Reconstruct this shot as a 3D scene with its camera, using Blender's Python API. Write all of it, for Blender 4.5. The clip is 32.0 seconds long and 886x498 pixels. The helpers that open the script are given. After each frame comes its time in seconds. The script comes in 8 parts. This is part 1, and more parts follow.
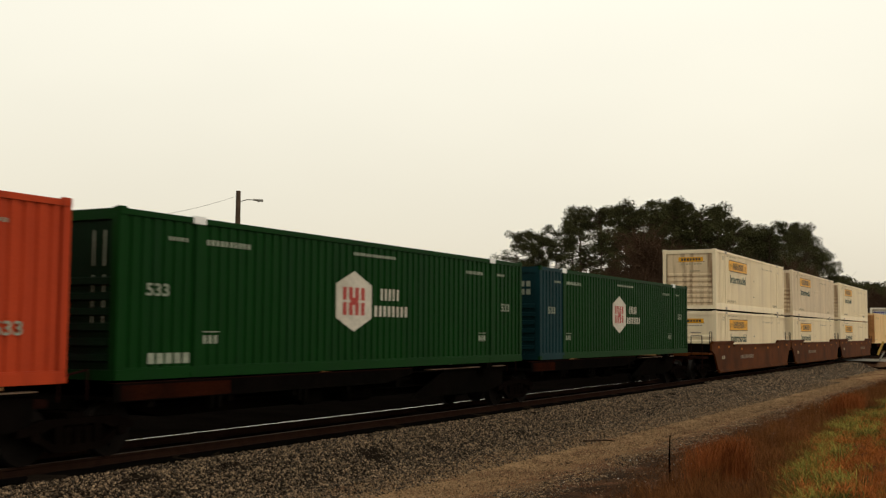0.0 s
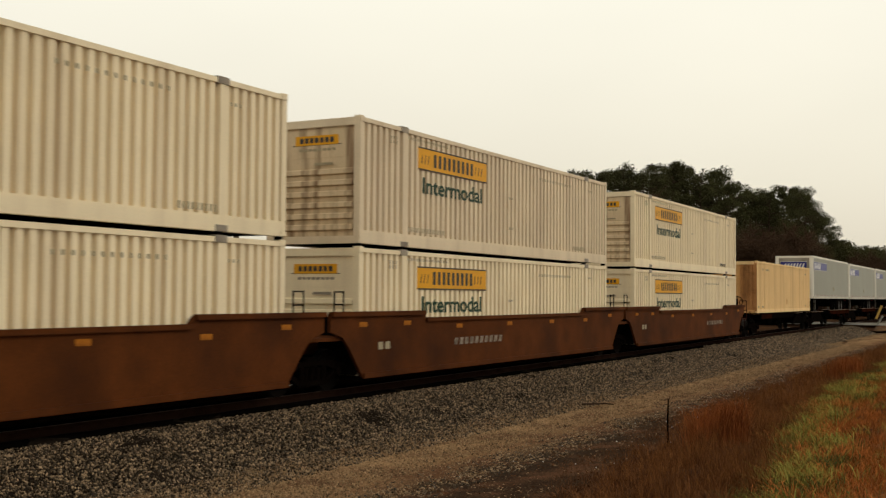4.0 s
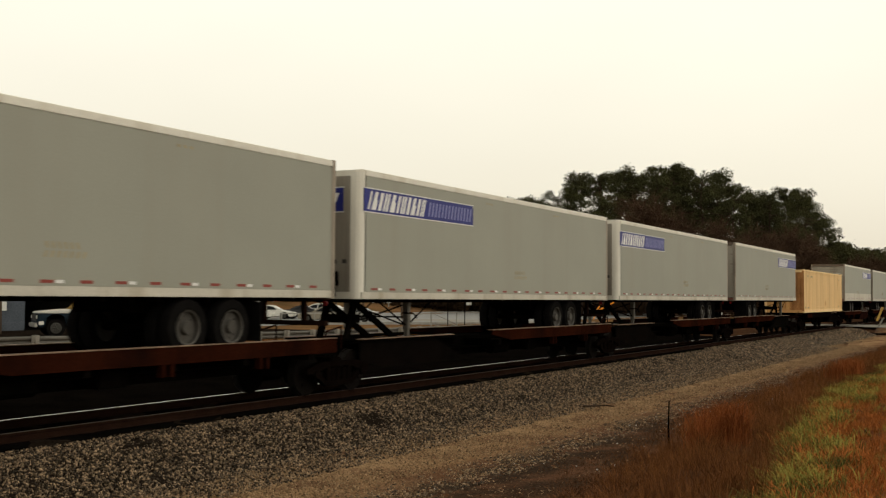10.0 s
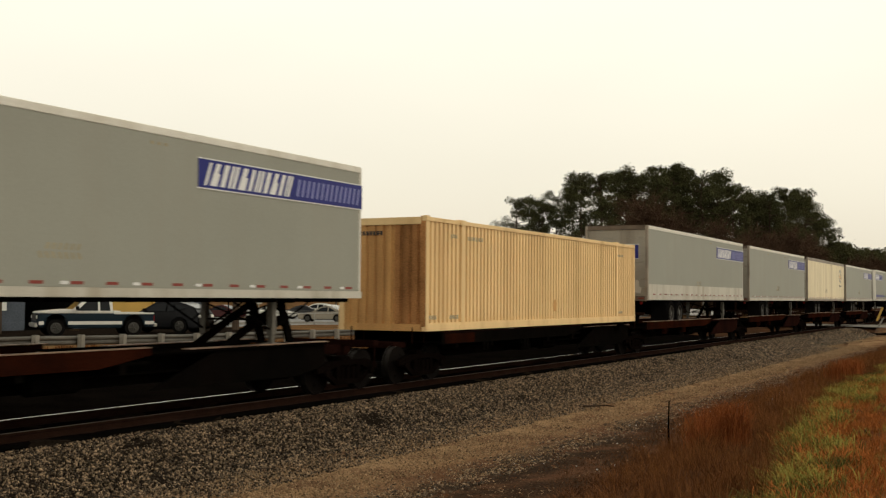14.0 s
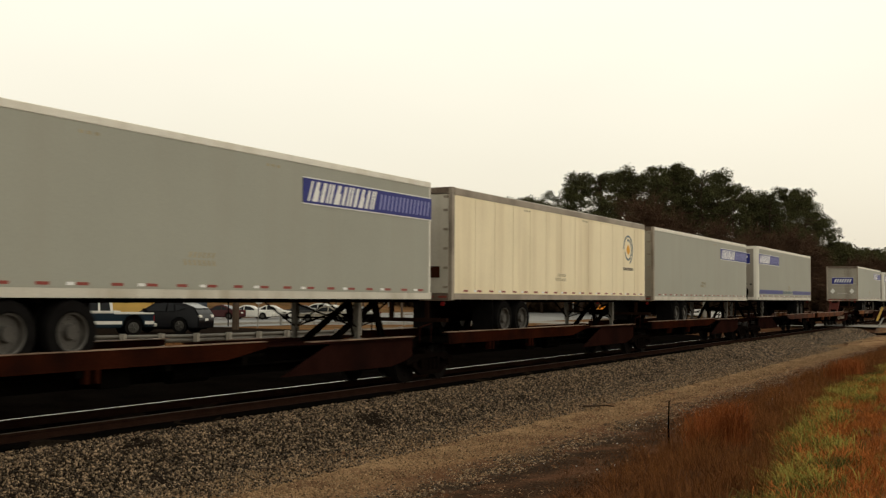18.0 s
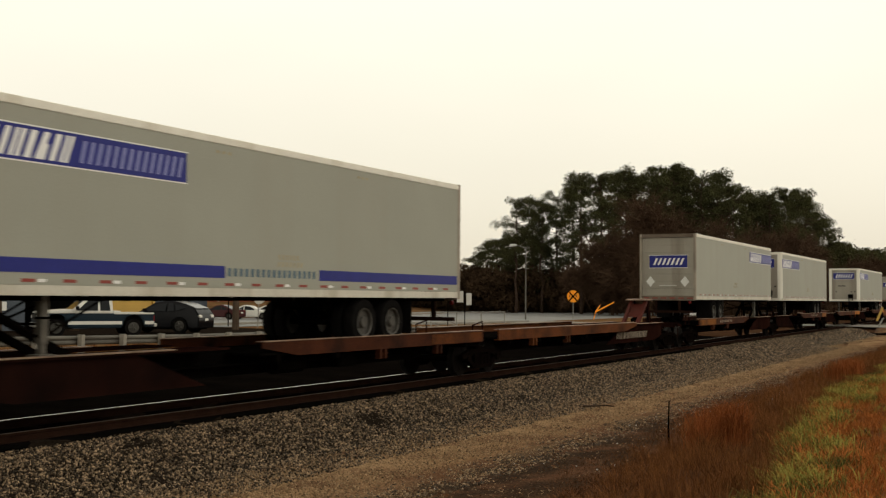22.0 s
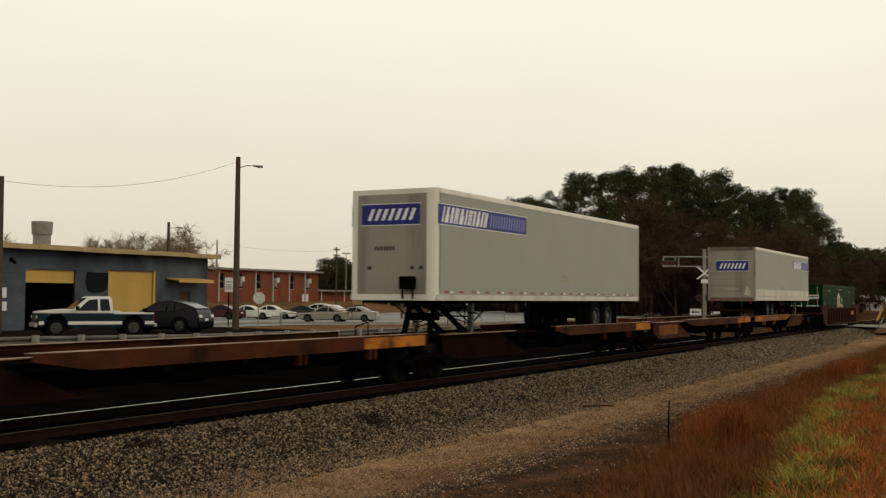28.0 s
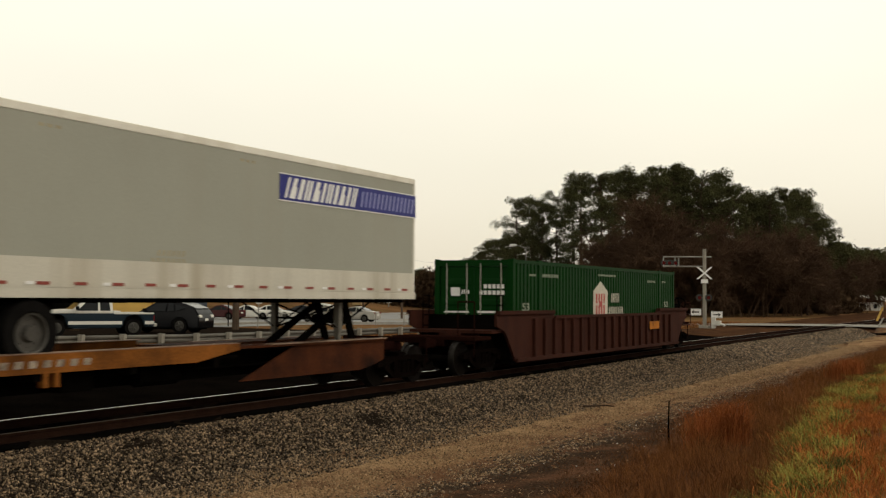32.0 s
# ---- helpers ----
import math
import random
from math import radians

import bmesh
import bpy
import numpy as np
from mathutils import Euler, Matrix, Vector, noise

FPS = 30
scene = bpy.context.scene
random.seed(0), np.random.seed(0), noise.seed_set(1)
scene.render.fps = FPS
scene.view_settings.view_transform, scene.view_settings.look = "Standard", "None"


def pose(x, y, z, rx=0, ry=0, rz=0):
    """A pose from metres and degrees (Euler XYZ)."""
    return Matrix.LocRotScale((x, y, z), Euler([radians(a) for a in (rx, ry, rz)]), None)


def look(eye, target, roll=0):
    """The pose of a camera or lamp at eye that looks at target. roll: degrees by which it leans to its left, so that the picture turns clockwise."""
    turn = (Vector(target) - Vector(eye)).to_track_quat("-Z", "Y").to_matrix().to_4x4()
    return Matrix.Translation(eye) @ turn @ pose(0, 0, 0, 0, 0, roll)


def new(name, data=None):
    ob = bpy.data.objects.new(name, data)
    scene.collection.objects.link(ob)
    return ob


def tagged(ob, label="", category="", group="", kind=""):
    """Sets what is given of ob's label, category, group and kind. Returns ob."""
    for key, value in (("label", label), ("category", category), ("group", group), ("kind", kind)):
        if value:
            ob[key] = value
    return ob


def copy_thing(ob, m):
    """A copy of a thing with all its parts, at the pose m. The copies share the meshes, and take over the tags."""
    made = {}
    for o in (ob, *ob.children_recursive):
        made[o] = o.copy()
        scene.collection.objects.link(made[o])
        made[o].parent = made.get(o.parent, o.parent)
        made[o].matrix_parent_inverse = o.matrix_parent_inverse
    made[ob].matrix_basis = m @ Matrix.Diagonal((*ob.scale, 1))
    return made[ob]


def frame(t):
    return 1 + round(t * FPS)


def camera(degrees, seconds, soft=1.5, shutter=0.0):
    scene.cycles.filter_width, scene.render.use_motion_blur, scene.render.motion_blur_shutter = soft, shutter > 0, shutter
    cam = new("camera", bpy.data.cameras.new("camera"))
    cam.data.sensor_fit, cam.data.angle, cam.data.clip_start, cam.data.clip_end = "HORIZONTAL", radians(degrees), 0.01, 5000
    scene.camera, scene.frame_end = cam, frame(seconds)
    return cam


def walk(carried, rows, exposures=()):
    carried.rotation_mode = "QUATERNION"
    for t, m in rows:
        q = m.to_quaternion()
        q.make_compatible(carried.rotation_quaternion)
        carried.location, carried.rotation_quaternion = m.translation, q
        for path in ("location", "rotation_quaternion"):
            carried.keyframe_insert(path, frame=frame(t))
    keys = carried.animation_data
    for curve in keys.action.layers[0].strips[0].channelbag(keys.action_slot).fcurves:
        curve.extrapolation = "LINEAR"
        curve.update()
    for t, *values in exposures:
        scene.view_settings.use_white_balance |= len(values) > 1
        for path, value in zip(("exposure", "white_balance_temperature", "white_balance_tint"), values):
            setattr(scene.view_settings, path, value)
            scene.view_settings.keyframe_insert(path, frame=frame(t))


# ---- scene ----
# World: x runs along the track, y away from the camera, z = 0 on the rail heads.
cam = camera(44.26, 32.0, soft=1.3, shutter=0.22)
EYE = (0.0, 0.0, 2.12)
YAW, PITCH, ROLL = 61.61, 2.54, 0.42


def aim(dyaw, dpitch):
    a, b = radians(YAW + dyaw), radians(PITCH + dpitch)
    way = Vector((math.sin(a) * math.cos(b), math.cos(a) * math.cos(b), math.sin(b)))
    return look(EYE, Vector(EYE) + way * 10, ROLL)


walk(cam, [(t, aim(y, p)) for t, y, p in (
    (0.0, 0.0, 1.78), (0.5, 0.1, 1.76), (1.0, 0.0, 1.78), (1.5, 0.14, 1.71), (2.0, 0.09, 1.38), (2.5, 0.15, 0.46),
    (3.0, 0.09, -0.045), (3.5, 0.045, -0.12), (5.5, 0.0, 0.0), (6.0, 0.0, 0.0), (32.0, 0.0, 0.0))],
     exposures=((0.0, -0.07), (2.3, -0.08), (3.0, -0.16), (3.6, -0.12), (6.0, -0.03), (7.0, -0.03), (8.0, -0.12), (9.0, 0.0), (12.0, 0.05), (21.0, 0.04), (22.2, 0.06), (23.0, -0.12), (24.2, -0.03), (25.2, 0.05), (27.0, 0.0), (28.0, -0.13), (29.0, 0.03), (30.0, -0.1), (31.0, 0.0), (32.0, 0.06)))

# ---- light: a bright overcast sky and a faint wide sun behind the camera ----
SUN_EL, SUN_AZ = 36.0, 165.0
world = bpy.data.worlds.new("overcast")
scene.world = world
world.use_nodes = True
wn, wl = world.node_tree.nodes, world.node_tree.links
wn.clear()
w_out = wn.new("ShaderNodeOutputWorld")
w_bg = wn.new("ShaderNodeBackground")
w_sky = wn.new("ShaderNodeTexSky")
w_sky.sky_type, w_sky.sun_disc = "NISHITA", False
w_sky.sun_elevation, w_sky.sun_rotation = radians(SUN_EL), radians(SUN_AZ)
w_sky.dust_density = 6.0
w_co = wn.new("ShaderNodeTexCoord")
w_sep = wn.new("ShaderNodeSeparateXYZ")
w_ramp = wn.new("ShaderNodeValToRGB")
w_el = w_ramp.color_ramp.elements
w_el[0].position, w_el[0].color = 0.0, (0.77, 0.69, 0.54, 1)
w_el[1].position, w_el[1].color = 1.0, (0.62, 0.59, 0.51, 1)
e = w_el.new(0.10)
e.color = (0.88, 0.82, 0.665, 1)
e = w_el.new(0.30)
e.color = (1.08, 1.04, 0.88, 1)
e = w_el.new(0.6)
e.color = (0.80, 0.76, 0.65, 1)
w_noise = wn.new("ShaderNodeTexNoise")
w_noise.inputs["Scale"].default_value, w_noise.inputs["Detail"].default_value = 2.2, 3.0
w_map = wn.new("ShaderNodeMapping")
w_map.inputs["Scale"].default_value = (1, 1, 2.5)
w_cl = wn.new("ShaderNodeMapRange")
w_cl.inputs[3].default_value, w_cl.inputs[4].default_value = 0.92, 1.07
w_mul = wn.new("ShaderNodeVectorMath")
w_mul.operation = "SCALE"
w_mix = wn.new("ShaderNodeMix")
w_mix.data_type, w_mix.blend_type = "RGBA", "ADD"
w_mix.inputs[0].default_value = 0.01
wl.new(w_co.outputs["Generated"], w_sep.inputs[0])
wl.new(w_sep.outputs["Z"], w_ramp.inputs[0])
wl.new(w_co.outputs["Generated"], w_map.inputs[0])
wl.new(w_map.outputs[0], w_noise.inputs["Vector"])
wl.new(w_noise.outputs[0], w_cl.inputs[0])
wl.new(w_ramp.outputs[0], w_mul.inputs[0])
wl.new(w_cl.outputs[0], w_mul.inputs["Scale"])
wl.new(w_mul.outputs[0], w_mix.inputs["A"])
wl.new(w_sky.outputs[0], w_mix.inputs["B"])
wl.new(w_mix.outputs["Result"], w_bg.inputs[0])
wl.new(w_bg.outputs[0], w_out.inputs[0])
w_bg.inputs[1].default_value = 1.0

sun_data = bpy.data.lights.new("sun", "SUN")
sun_data.energy, sun_data.angle, sun_data.color = 0.5, radians(25), (1.0, 0.95, 0.86)
sun = new("sun", sun_data)
sa, se = radians(SUN_AZ), radians(SUN_EL)
sun.matrix_world = look((math.sin(sa) * math.cos(se) * 50, math.cos(sa) * math.cos(se) * 50, math.sin(se) * 50), (0, 0, 0))
scene.view_settings.exposure = 0.0


# ---- materials ----
def mat(name, base, rough=0.7, metal=0.0, var=0.25, scale=3.0, fine=40.0, bump=0.1, dirt=None, dirt_amount=0.0,
        streak=False, island=0.0, dirt_scale=0.7, rand=0.0, spec=0.2, skew=1.0):
    """A node material: base colour varied by coarse and fine noise, with dirt patches or streaks and a fine relief."""
    m = bpy.data.materials.new(name)
    m.use_nodes = True
    n, l = m.node_tree.nodes, m.node_tree.links
    b = n["Principled BSDF"]
    b.inputs["Metallic"].default_value = metal
    b.inputs["Specular IOR Level"].default_value = spec
    co = n.new("ShaderNodeTexCoord")
    big, small = n.new("ShaderNodeTexNoise"), n.new("ShaderNodeTexNoise")
    big.inputs["Scale"].default_value, big.inputs["Detail"].default_value = scale, 4
    small.inputs["Scale"].default_value, small.inputs["Detail"].default_value = fine, 3
    l.new(co.outputs["Object"], big.inputs["Vector"])
    l.new(co.outputs["Object"], small.inputs["Vector"])
    add = n.new("ShaderNodeMath")
    add.operation = "ADD"
    l.new(big.outputs[0], add.inputs[0])
    l.new(small.outputs[0], add.inputs[1])
    last = add.outputs[0]
    if island or rand:
        src = n.new("ShaderNodeNewGeometry").outputs["Random Per Island"] if island else n.new("ShaderNodeObjectInfo").outputs["Random"]
        k = n.new("ShaderNodeMath")
        k.operation, k.inputs[1].default_value = "MULTIPLY_ADD", (island or rand)
        l.new(src, k.inputs[0])
        l.new(last, k.inputs[2])
        last = k.outputs[0]
    rng = n.new("ShaderNodeMapRange")
    rng.inputs[1].default_value, rng.inputs[2].default_value = 0.7 + 0.15 * (island or rand), 1.3 + 0.85 * (island or rand)
    l.new(last, rng.inputs[0])
    mix = n.new("ShaderNodeMix")
    mix.data_type = "RGBA"
    mix.inputs["A"].default_value = (*[c * max(0.06, 1 - var) for c in base], 1)
    mix.inputs["B"].default_value = (*[min(1, c * (1 + var)) for c in base], 1)
    shade = rng.outputs[0]
    if skew != 1.0:
        pw = n.new("ShaderNodeMath")
        pw.operation, pw.inputs[1].default_value = "POWER", skew
        l.new(shade, pw.inputs[0])
        shade = pw.outputs[0]
    l.new(shade, mix.inputs[0])
    colour = mix.outputs["Result"]
    if dirt:
        dn = n.new("ShaderNodeTexNoise")
        dn.inputs["Scale"].default_value, dn.inputs["Detail"].default_value = dirt_scale, 6
        dm = n.new("ShaderNodeMapping")
        dm.inputs["Scale"].default_value = (9, 9, 0.6) if streak else (1, 1, 1)
        l.new(co.outputs["Object"], dm.inputs[0])
        l.new(dm.outputs[0], dn.inputs["Vector"])
        dr = n.new("ShaderNodeMapRange")
        dr.inputs[1].default_value, dr.inputs[2].default_value = 0.47, 0.75
        dr.inputs[4].default_value = dirt_amount
        l.new(dn.outputs[0], dr.inputs[0])
        dx = n.new("ShaderNodeMix")
        dx.data_type = "RGBA"
        dx.inputs["B"].default_value = (*dirt, 1)
        l.new(dr.outputs[0], dx.inputs[0])
        l.new(colour, dx.inputs["A"])
        colour = dx.outputs["Result"]
    l.new(colour, b.inputs["Base Color"])
    rr = n.new("ShaderNodeMapRange")
    rr.inputs[3].default_value, rr.inputs[4].default_value = max(0.05, rough - 0.12), min(1, rough + 0.12)
    l.new(small.outputs[0], rr.inputs[0])
    l.new(rr.outputs[0], b.inputs["Roughness"])
    if bump:
        bp = n.new("ShaderNodeBump")
        bp.inputs["Strength"].default_value, bp.inputs["Distance"].default_value = bump, 0.02
        l.new(small.outputs[0], bp.inputs["Height"])
        l.new(bp.outputs[0], b.inputs["Normal"])
    return m


def glass_mat(name, tint=(0.008, 0.009, 0.010)):
    m = bpy.data.materials.new(name)
    m.use_nodes = True
    b = m.node_tree.nodes["Principled BSDF"]
    b.inputs["Base Color"].default_value = (*tint, 1)
    b.inputs["Roughness"].default_value = 0.08
    b.inputs["Specular IOR Level"].default_value = 0.15
    b.inputs["IOR"].default_value = 1.5
    return m


RUST, GRIME = (0.10, 0.035, 0.014), (0.035, 0.027, 0.02)
